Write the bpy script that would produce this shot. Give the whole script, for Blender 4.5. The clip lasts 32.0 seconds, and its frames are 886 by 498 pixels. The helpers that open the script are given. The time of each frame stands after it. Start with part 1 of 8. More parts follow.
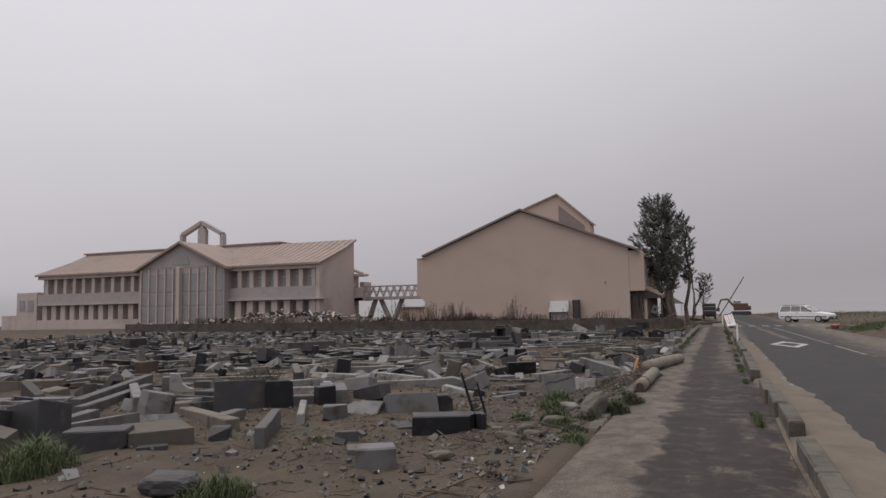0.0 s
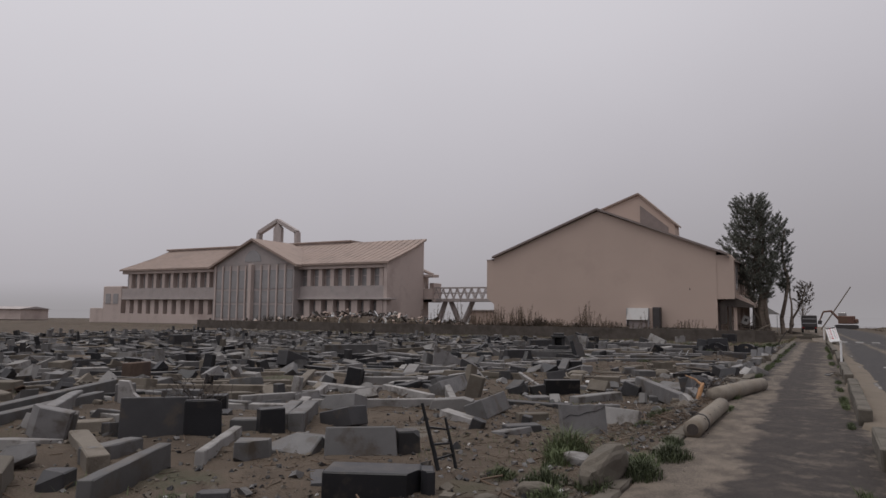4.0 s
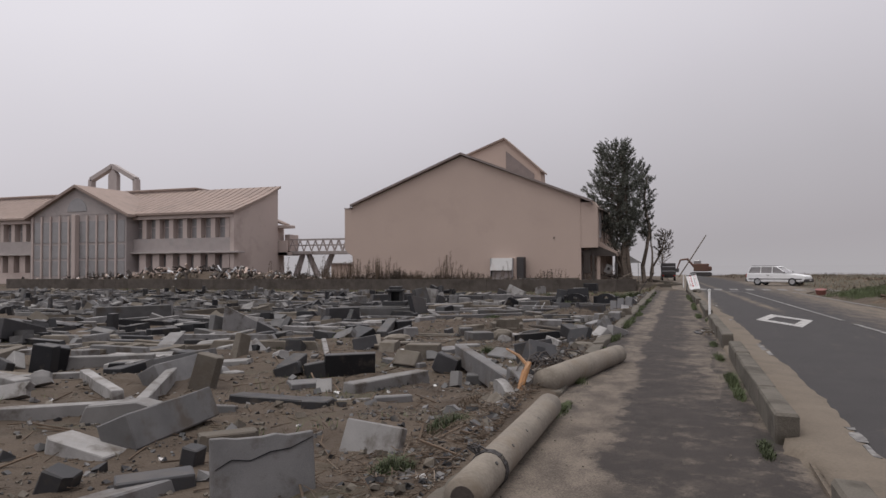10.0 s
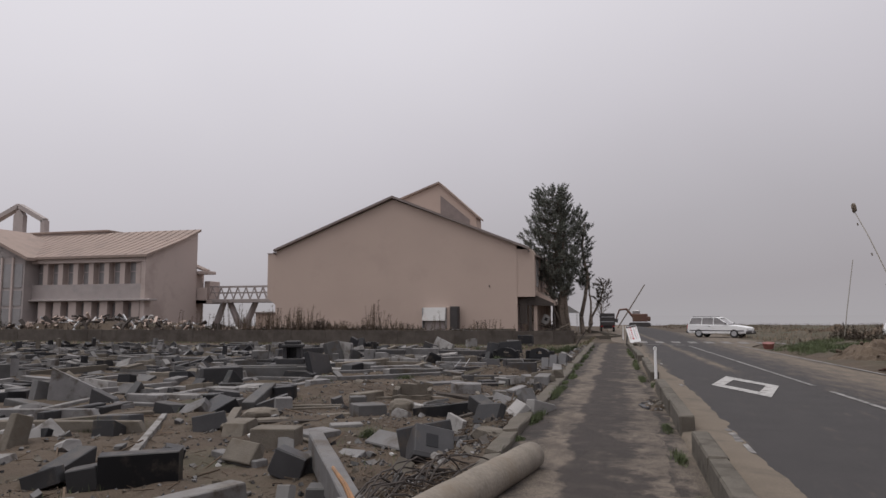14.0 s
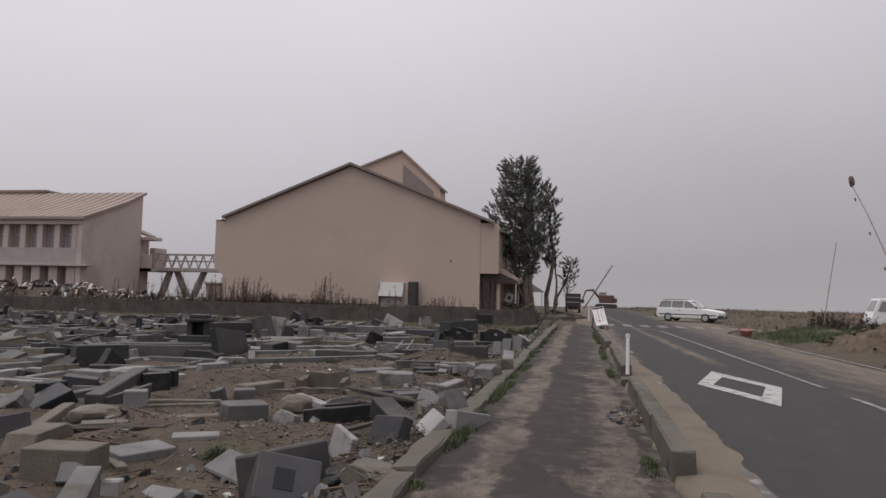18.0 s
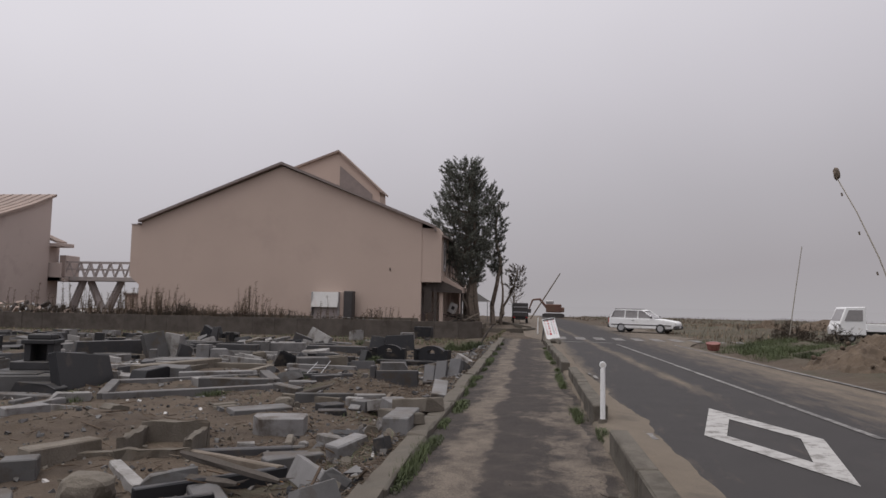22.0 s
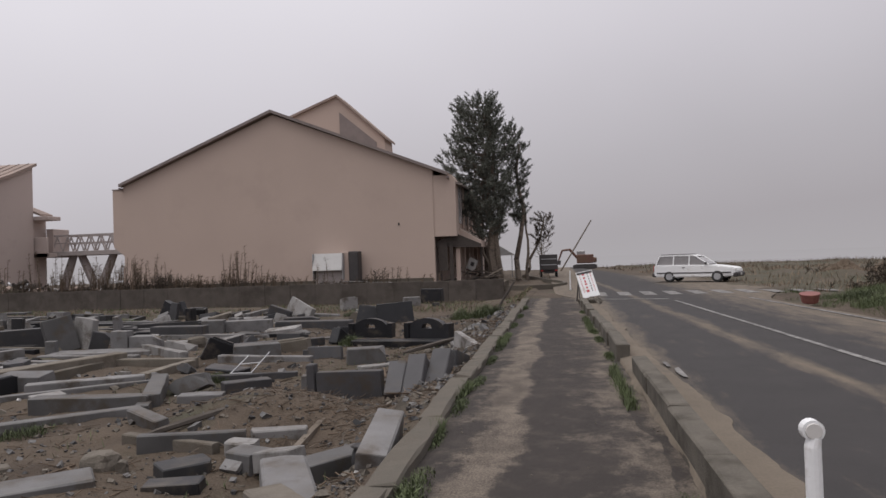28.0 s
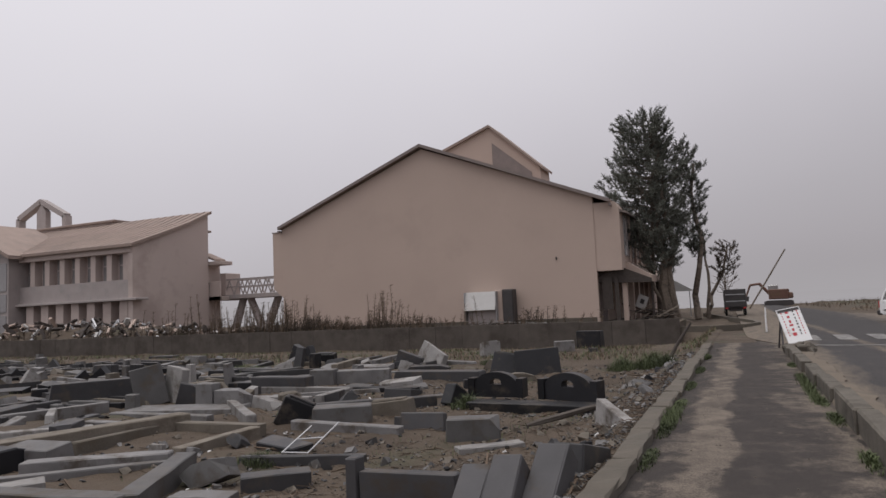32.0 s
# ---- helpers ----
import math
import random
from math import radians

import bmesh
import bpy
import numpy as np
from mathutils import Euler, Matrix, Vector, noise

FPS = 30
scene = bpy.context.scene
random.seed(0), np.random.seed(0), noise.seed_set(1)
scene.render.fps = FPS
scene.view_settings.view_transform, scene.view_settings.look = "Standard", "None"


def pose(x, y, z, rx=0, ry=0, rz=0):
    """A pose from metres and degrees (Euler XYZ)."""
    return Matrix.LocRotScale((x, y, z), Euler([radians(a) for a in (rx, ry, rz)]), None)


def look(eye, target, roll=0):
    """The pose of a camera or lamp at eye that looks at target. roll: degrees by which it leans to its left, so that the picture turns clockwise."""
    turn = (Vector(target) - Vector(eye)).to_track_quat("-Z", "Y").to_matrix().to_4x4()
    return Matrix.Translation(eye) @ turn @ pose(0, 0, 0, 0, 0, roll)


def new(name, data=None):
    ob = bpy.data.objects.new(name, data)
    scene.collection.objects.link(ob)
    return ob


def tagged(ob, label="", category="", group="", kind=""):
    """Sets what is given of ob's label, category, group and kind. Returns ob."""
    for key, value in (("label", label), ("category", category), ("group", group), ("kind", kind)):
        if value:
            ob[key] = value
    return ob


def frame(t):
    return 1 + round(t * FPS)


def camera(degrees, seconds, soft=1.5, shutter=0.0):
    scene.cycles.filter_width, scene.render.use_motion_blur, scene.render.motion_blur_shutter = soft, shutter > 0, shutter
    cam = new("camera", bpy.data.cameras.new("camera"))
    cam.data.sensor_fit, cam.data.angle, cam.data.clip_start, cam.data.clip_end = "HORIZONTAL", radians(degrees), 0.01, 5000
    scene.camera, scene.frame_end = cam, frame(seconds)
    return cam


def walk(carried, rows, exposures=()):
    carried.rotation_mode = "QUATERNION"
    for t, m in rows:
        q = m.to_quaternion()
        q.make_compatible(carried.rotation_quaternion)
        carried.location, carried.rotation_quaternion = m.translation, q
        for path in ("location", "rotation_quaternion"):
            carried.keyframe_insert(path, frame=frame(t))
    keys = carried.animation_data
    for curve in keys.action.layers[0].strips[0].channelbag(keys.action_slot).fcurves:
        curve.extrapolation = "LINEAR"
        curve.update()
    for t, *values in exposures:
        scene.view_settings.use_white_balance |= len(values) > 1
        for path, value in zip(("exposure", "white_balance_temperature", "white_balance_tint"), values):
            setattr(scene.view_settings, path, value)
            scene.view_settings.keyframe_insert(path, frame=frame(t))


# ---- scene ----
cam = camera(65.7, 32.0)
PATH = [
    (0, (0.466, -4.58, 1.71), (-0.28, -2.733, 1.885), -1.0),
    (0.5, (0.483, -4.115, 1.728), (-0.352, -2.31, 1.936), 0.3),
    (1, (0.512, -3.678, 1.744), (-0.28, -1.854, 1.957), -0.1),
    (1.5, (0.512, -3.167, 1.75), (-0.505, -1.46, 1.977), 0.2),
    (2, (0.538, -2.711, 1.727), (-0.501, -1.016, 1.948), -0.2),
    (2.5, (0.55, -2.228, 1.712), (-0.418, -0.49, 1.918), -0.2),
    (3, (0.581, -1.746, 1.736), (-0.412, -0.022, 1.94), 0.6),
    (3.5, (0.596, -1.244, 1.74), (-0.386, 0.488, 1.932), 0.5),
    (5.5, (0.438, 1.04, 1.599), (-0.468, 2.815, 1.765), 0.8),
    (6, (0.432, 1.443, 1.64), (-0.414, 3.253, 1.736), -0.7),
    (6.5, (0.391, 2.013, 1.615), (-0.412, 3.84, 1.749), -1.5),
    (7, (0.331, 2.496, 1.581), (-0.504, 4.311, 1.675), -1.5),
    (7.5, (0.279, 3.028, 1.581), (-0.508, 4.867, 1.632), -1.9),
    (8, (0.26, 3.516, 1.592), (-0.561, 5.34, 1.626), -1.0),
    (8.5, (0.247, 4.018, 1.62), (-0.425, 5.901, 1.663), -0.9),
    (9, (0.2, 4.578, 1.616), (-0.46, 6.464, 1.702), -0.5),
    (9.5, (0.19, 5.07, 1.589), (-0.569, 6.919, 1.667), -0.4),
    (10, (0.191, 5.568, 1.577), (-0.461, 7.458, 1.629), -0.3),
    (10.5, (0.18, 6.093, 1.565), (-0.486, 7.978, 1.613), 0.7),
    (11, (0.167, 6.549, 1.582), (-0.31, 8.491, 1.623), 1.0),
    (11.5, (0.143, 7.132, 1.574), (-0.356, 9.067, 1.649), 0.4),
    (12, (0.134, 7.642, 1.558), (-0.259, 9.602, 1.616), 0.2),
    (12.5, (0.124, 8.131, 1.588), (-0.156, 10.109, 1.675), -0.2),
    (13, (0.13, 8.676, 1.599), (-0.282, 10.63, 1.718), 0.2),
    (13.5, (0.153, 9.171, 1.649), (-0.295, 11.112, 1.818), -0.1),
    (15.5, (0.184, 10.804, 1.638), (-0.454, 12.687, 1.851), 0.0),
    (16, (0.215, 11.287, 1.641), (-0.257, 13.223, 1.807), -0.1),
    (16.5, (0.235, 11.801, 1.641), (-0.192, 13.747, 1.819), 0.4),
    (17, (0.231, 12.308, 1.615), (-0.111, 14.272, 1.777), 0.9),
    (17.5, (0.183, 12.844, 1.606), (-0.133, 14.813, 1.759), 1.4),
    (18, (0.181, 13.367, 1.584), (-0.226, 15.321, 1.712), 1.4),
    (18.5, (0.157, 13.843, 1.593), (-0.176, 15.812, 1.702), 0.6),
    (19, (0.164, 14.394, 1.596), (-0.217, 16.354, 1.702), 0.1),
    (19.5, (0.146, 14.917, 1.583), (-0.214, 16.883, 1.662), -1.4),
    (20, (0.109, 15.416, 1.583), (-0.181, 17.392, 1.69), -2.5),
    (20.5, (0.061, 15.918, 1.567), (-0.252, 17.891, 1.666), -1.9),
    (21, (0.041, 16.433, 1.578), (-0.197, 18.417, 1.646), -1.5),
    (21.5, (0.032, 16.982, 1.614), (-0.251, 18.959, 1.732), -0.1),
    (22, (0.011, 17.459, 1.635), (-0.244, 19.436, 1.794), 1.1),
    (22.5, (-0.061, 18.06, 1.594), (-0.298, 20.036, 1.794), 1.3),
    (23, (-0.069, 18.597, 1.549), (-0.373, 20.568, 1.691), 1.2),
    (23.5, (-0.109, 19.086, 1.524), (-0.312, 21.075, 1.573), -0.4),
    (24, (-0.141, 19.641, 1.523), (-0.499, 21.608, 1.551), -0.8),
    (24.5, (-0.143, 20.147, 1.56), (-0.405, 22.129, 1.607), -1.2),
    (26.5, (-0.011, 22.537, 1.626), (-0.304, 24.514, 1.713), -1.7),
    (27, (-0.022, 23.067, 1.639), (-0.295, 25.047, 1.717), -2.0),
    (27.5, (-0.03, 23.587, 1.628), (-0.306, 25.562, 1.777), -2.4),
    (28, (-0.013, 24.083, 1.598), (-0.348, 26.054, 1.633), -1.9),
    (28.5, (0.017, 24.589, 1.574), (-0.281, 26.567, 1.548), -1.7),
    (29, (0.031, 25.115, 1.585), (-0.358, 27.077, 1.583), -1.9),
    (29.5, (0.014, 25.625, 1.604), (-0.298, 27.6, 1.604), -1.9),
    (30, (-0.03, 26.131, 1.602), (-0.443, 28.087, 1.672), -0.9),
    (30.5, (-0.058, 26.613, 1.596), (-0.534, 28.551, 1.724), -0.4),
    (31, (-0.08, 27.129, 1.57), (-0.629, 29.044, 1.747), -1.3),
    (31.5, (-0.125, 27.653, 1.533), (-0.814, 29.518, 1.749), -1.5),
    (32, (-0.181, 28.181, 1.51), (-0.979, 30.007, 1.679), -2.6),
]
EXPOSURE = [(0, -0.02), (1, -0.22), (3, -0.24), (6, -0.06), (8, 0.14), (9, 0.1), (11, 0.18), (12, 0.12), (13, 0.09), (16, -0.1), (17, -0.1), (18, 0.02), (20, 0.14), (21, 0.13), (22, 0.04), (23, -0.08), (24, 0.21), (27, 0.2), (28, 0.12), (29, 0.37), (30, 0.34), (31, 0.12), (32, 0.03)]
walk(cam, [(t, look(eye, target, roll)) for t, eye, target, roll in PATH], EXPOSURE)

# ---- light ----
world = bpy.data.worlds.new("foggy_sky")
scene.world = world
world.use_nodes = True
wn, wl = world.node_tree.nodes, world.node_tree.links
wn.clear()
sky = wn.new("ShaderNodeTexSky")
sky.sky_type = "NISHITA"
sky.sun_disc = False
sky.sun_elevation = radians(74)
sky.sun_rotation = radians(231)
sky.dust_density = 6.0
sky_dim = wn.new("ShaderNodeMix")
sky_dim.data_type = "RGBA"
sky_dim.blend_type = "MULTIPLY"
sky_dim.inputs[0].default_value = 1.0
sky_dim.inputs[7].default_value = (0.1, 0.1, 0.1, 1)
wl.new(sky.outputs[0], sky_dim.inputs[6])
wc = wn.new("ShaderNodeTexCoord")
wsep = wn.new("ShaderNodeSeparateXYZ")
wl.new(wc.outputs["Generated"], wsep.inputs[0])
# The fog is dull at the horizon and bright overhead, with faint drifts.
wnoise = wn.new("ShaderNodeTexNoise")
wnoise.inputs["Scale"].default_value = 2.2
wnoise.inputs["Detail"].default_value = 3.0
wl.new(wc.outputs["Generated"], wnoise.inputs["Vector"])
wadd = wn.new("ShaderNodeMath")
wadd.operation = "MULTIPLY_ADD"
wadd.inputs[1].default_value = 0.10
wl.new(wnoise.outputs[0], wadd.inputs[0])
wside = wn.new("ShaderNodeMath")
wside.operation = "MULTIPLY_ADD"
wside.inputs[1].default_value = -0.18
wl.new(wsep.outputs["X"], wside.inputs[0])
wl.new(wsep.outputs["Z"], wside.inputs[2])
wl.new(wside.outputs[0], wadd.inputs[2])
wramp = wn.new("ShaderNodeValToRGB")
wl.new(wadd.outputs[0], wramp.inputs[0])
stops = wramp.color_ramp.elements
stops[0].position, stops[0].color = 0.05, (0.37, 0.347, 0.368, 1)
stops[1].position, stops[1].color = 1.0, (1.02, 1.0, 1.05, 1)
for place, shade in ((0.16, (0.44, 0.418, 0.445, 1)), (0.32, (0.58, 0.555, 0.595, 1)), (0.48, (0.71, 0.685, 0.73, 1))):
    stop = stops.new(place)
    stop.color = shade
wmix = wn.new("ShaderNodeMix")
wmix.data_type = "RGBA"
wmix.inputs[0].default_value = 0.96
wl.new(sky_dim.outputs[2], wmix.inputs[6])
wl.new(wramp.outputs[0], wmix.inputs[7])
wbg = wn.new("ShaderNodeBackground")
wbg.inputs[1].default_value = 1.0
wl.new(wmix.outputs[2], wbg.inputs[0])
wl.new(wbg.outputs[0], wn.new("ShaderNodeOutputWorld").inputs[0])

sun = new("sun", bpy.data.lights.new("sun", "SUN"))
sun.data.energy = 1.45
sun.data.angle = radians(45)
sun.data.color = (1.0, 0.97, 0.93)
sun.matrix_world = look((-5, -4, 22), (0, 0, 0))

# ---- materials ----
def material(name, base, rough=0.85, scale=6.0, vary=0.25, fine=60.0, bump=0.25, metal=0.0, dirt=None, dirt_amount=0.45, dirt_scale=1.2, per_object=0.0, specular=0.4, lit_dust=None):
    """A weathered surface: base colour varied at two scales, blotches of dirt, fine relief."""
    m = bpy.data.materials.new(name)
    m.use_nodes = True
    n, l = m.node_tree.nodes, m.node_tree.links
    bsdf = n["Principled BSDF"]
    bsdf.inputs["Roughness"].default_value = rough
    bsdf.inputs["Metallic"].default_value = metal
    bsdf.inputs["Specular IOR Level"].default_value = specular
    geo = n.new("ShaderNodeNewGeometry")
    big = n.new("ShaderNodeTexNoise")
    big.inputs["Scale"].default_value = scale
    big.inputs["Detail"].default_value = 5.0
    small = n.new("ShaderNodeTexNoise")
    small.inputs["Scale"].default_value = fine
    small.inputs["Detail"].default_value = 3.0
    for node in (big, small):
        l.new(geo.outputs["Position"], node.inputs["Vector"])
    blend = n.new("ShaderNodeMath")
    blend.operation = "MULTIPLY_ADD"
    blend.inputs[1].default_value = 0.5
    l.new(small.outputs[0], blend.inputs[0])
    half = n.new("ShaderNodeMath")
    half.operation = "MULTIPLY"
    half.inputs[1].default_value = 0.5
    l.new(big.outputs[0], half.inputs[0])
    l.new(half.outputs[0], blend.inputs[2])
    ramp = n.new("ShaderNodeMapRange")
    ramp.inputs[1].default_value, ramp.inputs[2].default_value = 0.3, 0.7
    ramp.inputs[3].default_value, ramp.inputs[4].default_value = 1 - vary, 1 + vary
    l.new(blend.outputs[0], ramp.inputs[0])
    value = ramp.outputs[0]
    if per_object:
        info = n.new("ShaderNodeObjectInfo")
        rand = n.new("ShaderNodeMapRange")
        rand.inputs[3].default_value, rand.inputs[4].default_value = 1 - per_object, 1 + per_object
        l.new(info.outputs["Random"], rand.inputs[0])
        isle = n.new("ShaderNodeMapRange")
        isle.inputs[3].default_value, isle.inputs[4].default_value = 1 - per_object, 1 + per_object
        l.new(geo.outputs["Random Per Island"], isle.inputs[0])
        for extra in (rand, isle):
            times = n.new("ShaderNodeMath")
            times.operation = "MULTIPLY"
            l.new(value, times.inputs[0])
            l.new(extra.outputs[0], times.inputs[1])
            value = times.outputs[0]
    colour = n.new("ShaderNodeVectorMath")
    colour.operation = "SCALE"
    colour.inputs[0].default_value = base
    l.new(value, colour.inputs["Scale"])
    out = colour.outputs[0]
    if dirt:
        spots = n.new("ShaderNodeTexNoise")
        spots.inputs["Scale"].default_value = dirt_scale
        spots.inputs["Detail"].default_value = 8.0
        spots.inputs["Roughness"].default_value = 0.65
        l.new(geo.outputs["Position"], spots.inputs["Vector"])
        where = n.new("ShaderNodeMapRange")
        where.inputs[1].default_value, where.inputs[2].default_value = 0.62 - dirt_amount * 0.25, 0.72 - dirt_amount * 0.15
        where.inputs[4].default_value = 0.9
        l.new(spots.outputs[0], where.inputs[0])
        mix = n.new("ShaderNodeMix")
        mix.data_type = "RGBA"
        l.new(where.outputs[0], mix.inputs[0])
        l.new(out, mix.inputs[6])
        mix.inputs[7].default_value = (*dirt, 1)
        out = mix.outputs[2]
    if lit_dust:
        # sand patches on level faces, which also paint sky light onto tops
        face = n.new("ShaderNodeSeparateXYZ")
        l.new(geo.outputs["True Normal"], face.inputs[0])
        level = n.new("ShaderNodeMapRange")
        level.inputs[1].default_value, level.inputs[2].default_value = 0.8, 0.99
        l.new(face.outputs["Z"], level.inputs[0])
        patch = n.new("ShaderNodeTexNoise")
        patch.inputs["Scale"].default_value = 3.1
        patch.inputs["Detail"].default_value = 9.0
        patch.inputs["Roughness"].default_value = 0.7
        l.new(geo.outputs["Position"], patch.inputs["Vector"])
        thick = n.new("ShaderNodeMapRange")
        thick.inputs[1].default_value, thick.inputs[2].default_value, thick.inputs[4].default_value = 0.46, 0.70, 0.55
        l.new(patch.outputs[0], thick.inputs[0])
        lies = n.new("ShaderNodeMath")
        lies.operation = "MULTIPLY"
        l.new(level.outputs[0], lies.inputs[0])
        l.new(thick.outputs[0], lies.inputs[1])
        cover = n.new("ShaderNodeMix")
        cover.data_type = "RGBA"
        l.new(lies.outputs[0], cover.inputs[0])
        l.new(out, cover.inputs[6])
        cover.inputs[7].default_value = (*lit_dust, 1)
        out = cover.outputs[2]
    l.new(out, bsdf.inputs["Base Color"])
    if bump:
        relief = n.new("ShaderNodeBump")
        relief.inputs["Strength"].default_value = bump
        relief.inputs["Distance"].default_value = 0.02
        l.new(blend.outputs[0], relief.inputs["Height"])
        l.new(relief.outputs[0], bsdf.inputs["Normal"])
    return m


def ground_material():
    """Sandy grave-yard soil to the left of the pavement, dry grass and mud in the fields."""
    m = material("sandy_soil", (0.08, 0.0595, 0.043), 0.95, 0.9, 0.28, 38.0, 0.8, dirt=(0.05, 0.036, 0.026), dirt_amount=0.55, dirt_scale=0.55)
    n, l = m.node_tree.nodes, m.node_tree.links
    bsdf = n["Principled BSDF"]
    n["Bump"].inputs["Distance"].default_value = 0.07
    soil = bsdf.inputs["Base Color"].links[0].from_socket
    geo = n.new("ShaderNodeNewGeometry")
    sep = n.new("ShaderNodeSeparateXYZ")
    l.new(geo.outputs["Position"], sep.inputs[0])
    tuft = n.new("ShaderNodeTexNoise")
    tuft.inputs["Scale"].default_value = 0.35
    tuft.inputs["Detail"].default_value = 9.0
    l.new(geo.outputs["Position"], tuft.inputs["Vector"])
    grass = n.new("ShaderNodeValToRGB")
    grass.color_ramp.elements[0].position, grass.color_ramp.elements[0].color = 0.38, (0.085, 0.068, 0.05, 1)
    grass.color_ramp.elements[1].position, grass.color_ramp.elements[1].color = 0.62, (0.054, 0.053, 0.032, 1)
    l.new(tuft.outputs[0], grass.inputs[0])
    side = n.new("ShaderNodeMapRange")
    side.inputs[1].default_value, side.inputs[2].default_value = 7.5, 9.5
    l.new(sep.outputs["X"], side.inputs[0])
    mix = n.new("ShaderNodeMix")
    mix.data_type = "RGBA"
    l.new(side.outputs[0], mix.inputs[0])
    l.new(soil, mix.inputs[6])
    l.new(grass.outputs[0], mix.inputs[7])
    # moss and grass in patches among the graves
    moss = n.new("ShaderNodeTexNoise")
    moss.inputs["Scale"].default_value = 0.42
    moss.inputs["Detail"].default_value = 7.0
    shift = n.new("ShaderNodeVectorMath")
    shift.inputs[1].default_value = (37, 11, 5)
    l.new(geo.outputs["Position"], shift.inputs[0])
    l.new(shift.outputs[0], moss.inputs["Vector"])
    where = n.new("ShaderNodeMapRange")
    where.inputs[1].default_value, where.inputs[2].default_value, where.inputs[4].default_value = 0.57, 0.68, 0.7
    l.new(moss.outputs[0], where.inputs[0])
    mix2 = n.new("ShaderNodeMix")
    mix2.data_type = "RGBA"
    l.new(where.outputs[0], mix2.inputs[0])
    l.new(mix.outputs[2], mix2.inputs[6])
    mix2.inputs[7].default_value = (0.05, 0.052, 0.03, 1)
    l.new(mix2.outputs[2], bsdf.inputs["Base Color"])
    return m


def sanded_asphalt(name, base, inner, outer, strength, cross=0.0, bands=0.0, band_size=(0.25, 0.75, 1), streak=0.0):
    """Asphalt with wind-blown sand lying along its sides: bare between x = inner[0] and inner[1], sandy past outer."""
    m = material(name, base, 0.9, 1.6, 0.22, 120.0, 0.5)
    n, l = m.node_tree.nodes, m.node_tree.links
    bsdf = n["Principled BSDF"]
    bare = bsdf.inputs["Base Color"].links[0].from_socket
    geo = n.new("ShaderNodeNewGeometry")
    sep = n.new("ShaderNodeSeparateXYZ")
    l.new(geo.outputs["Position"], sep.inputs[0])
    squeeze = n.new("ShaderNodeMapping")
    squeeze.inputs["Scale"].default_value = (2.2, 0.5, 1)
    l.new(geo.outputs["Position"], squeeze.inputs["Vector"])
    drift = n.new("ShaderNodeTexNoise")
    drift.inputs["Scale"].default_value = 1.5
    drift.inputs["Detail"].default_value = 9.0
    drift.inputs["Roughness"].default_value = 0.7
    l.new(squeeze.outputs[0], drift.inputs["Vector"])
    total = None
    for (a, b) in ((inner[0], outer[0]), (inner[1], outer[1])):
        edge = n.new("ShaderNodeMapRange")
        edge.inputs[1].default_value, edge.inputs[2].default_value = a, b
        edge.inputs[4].default_value = strength
        l.new(sep.outputs["X"], edge.inputs[0])
        if total is None:
            total = edge.outputs[0]
        else:
            most = n.new("ShaderNodeMath")
            most.operation = "MAXIMUM"
            l.new(total, most.inputs[0])
            l.new(edge.outputs[0], most.inputs[1])
            total = most.outputs[0]
    if bands:
        # sand washed across in bands
        stretch = n.new("ShaderNodeMapping")
        stretch.inputs["Scale"].default_value = band_size
        l.new(geo.outputs["Position"], stretch.inputs["Vector"])
        wash = n.new("ShaderNodeTexNoise")
        wash.inputs["Scale"].default_value = 1.0
        wash.inputs["Detail"].default_value = 10.0
        wash.inputs["Roughness"].default_value = 0.7
        l.new(stretch.outputs[0], wash.inputs["Vector"])
        lift = n.new("ShaderNodeMath")
        lift.operation = "MULTIPLY_ADD"
        lift.inputs[1].default_value = bands
        l.new(wash.outputs[0], lift.inputs[0])
        l.new(total, lift.inputs[2])
        total = lift.outputs[0]
    if streak:
        # a long smear of sand that wheels left along the lane
        slant = n.new("ShaderNodeMath")
        slant.operation = "MULTIPLY_ADD"
        slant.inputs[1].default_value, slant.inputs[2].default_value = 0.035, -4.35
        l.new(sep.outputs["Y"], slant.inputs[0])
        off = n.new("ShaderNodeMath")
        l.new(sep.outputs["X"], off.inputs[0])
        l.new(slant.outputs[0], off.inputs[1])
        away = n.new("ShaderNodeMath")
        away.operation = "ABSOLUTE"
        l.new(off.outputs[0], away.inputs[0])
        near = n.new("ShaderNodeMapRange")
        near.inputs[1].default_value, near.inputs[2].default_value = 0.03, 0.32
        near.inputs[3].default_value, near.inputs[4].default_value = streak, 0.0
        l.new(away.outputs[0], near.inputs[0])
        span = n.new("ShaderNodeMapRange")
        span.inputs[1].default_value, span.inputs[2].default_value = 27.0, 33.0
        l.new(sep.outputs["Y"], span.inputs[0])
        both_ways = n.new("ShaderNodeMath")
        both_ways.operation = "MULTIPLY"
        l.new(near.outputs[0], both_ways.inputs[0])
        l.new(span.outputs[0], both_ways.inputs[1])
        smear = n.new("ShaderNodeMath")
        l.new(total, smear.inputs[0])
        l.new(both_ways.outputs[0], smear.inputs[1])
        total = smear.outputs[0]
    both = n.new("ShaderNodeMath")
    l.new(total, both.inputs[0])
    l.new(drift.outputs[0], both.inputs[1])
    where = n.new("ShaderNodeMapRange")
    where.inputs[1].default_value, where.inputs[2].default_value = 0.52 - cross, 0.92 - cross
    l.new(both.outputs[0], where.inputs[0])
    grain = n.new("ShaderNodeTexNoise")
    grain.inputs["Scale"].default_value = 55.0
    l.new(geo.outputs["Position"], grain.inputs["Vector"])
    sand = n.new("ShaderNodeValToRGB")
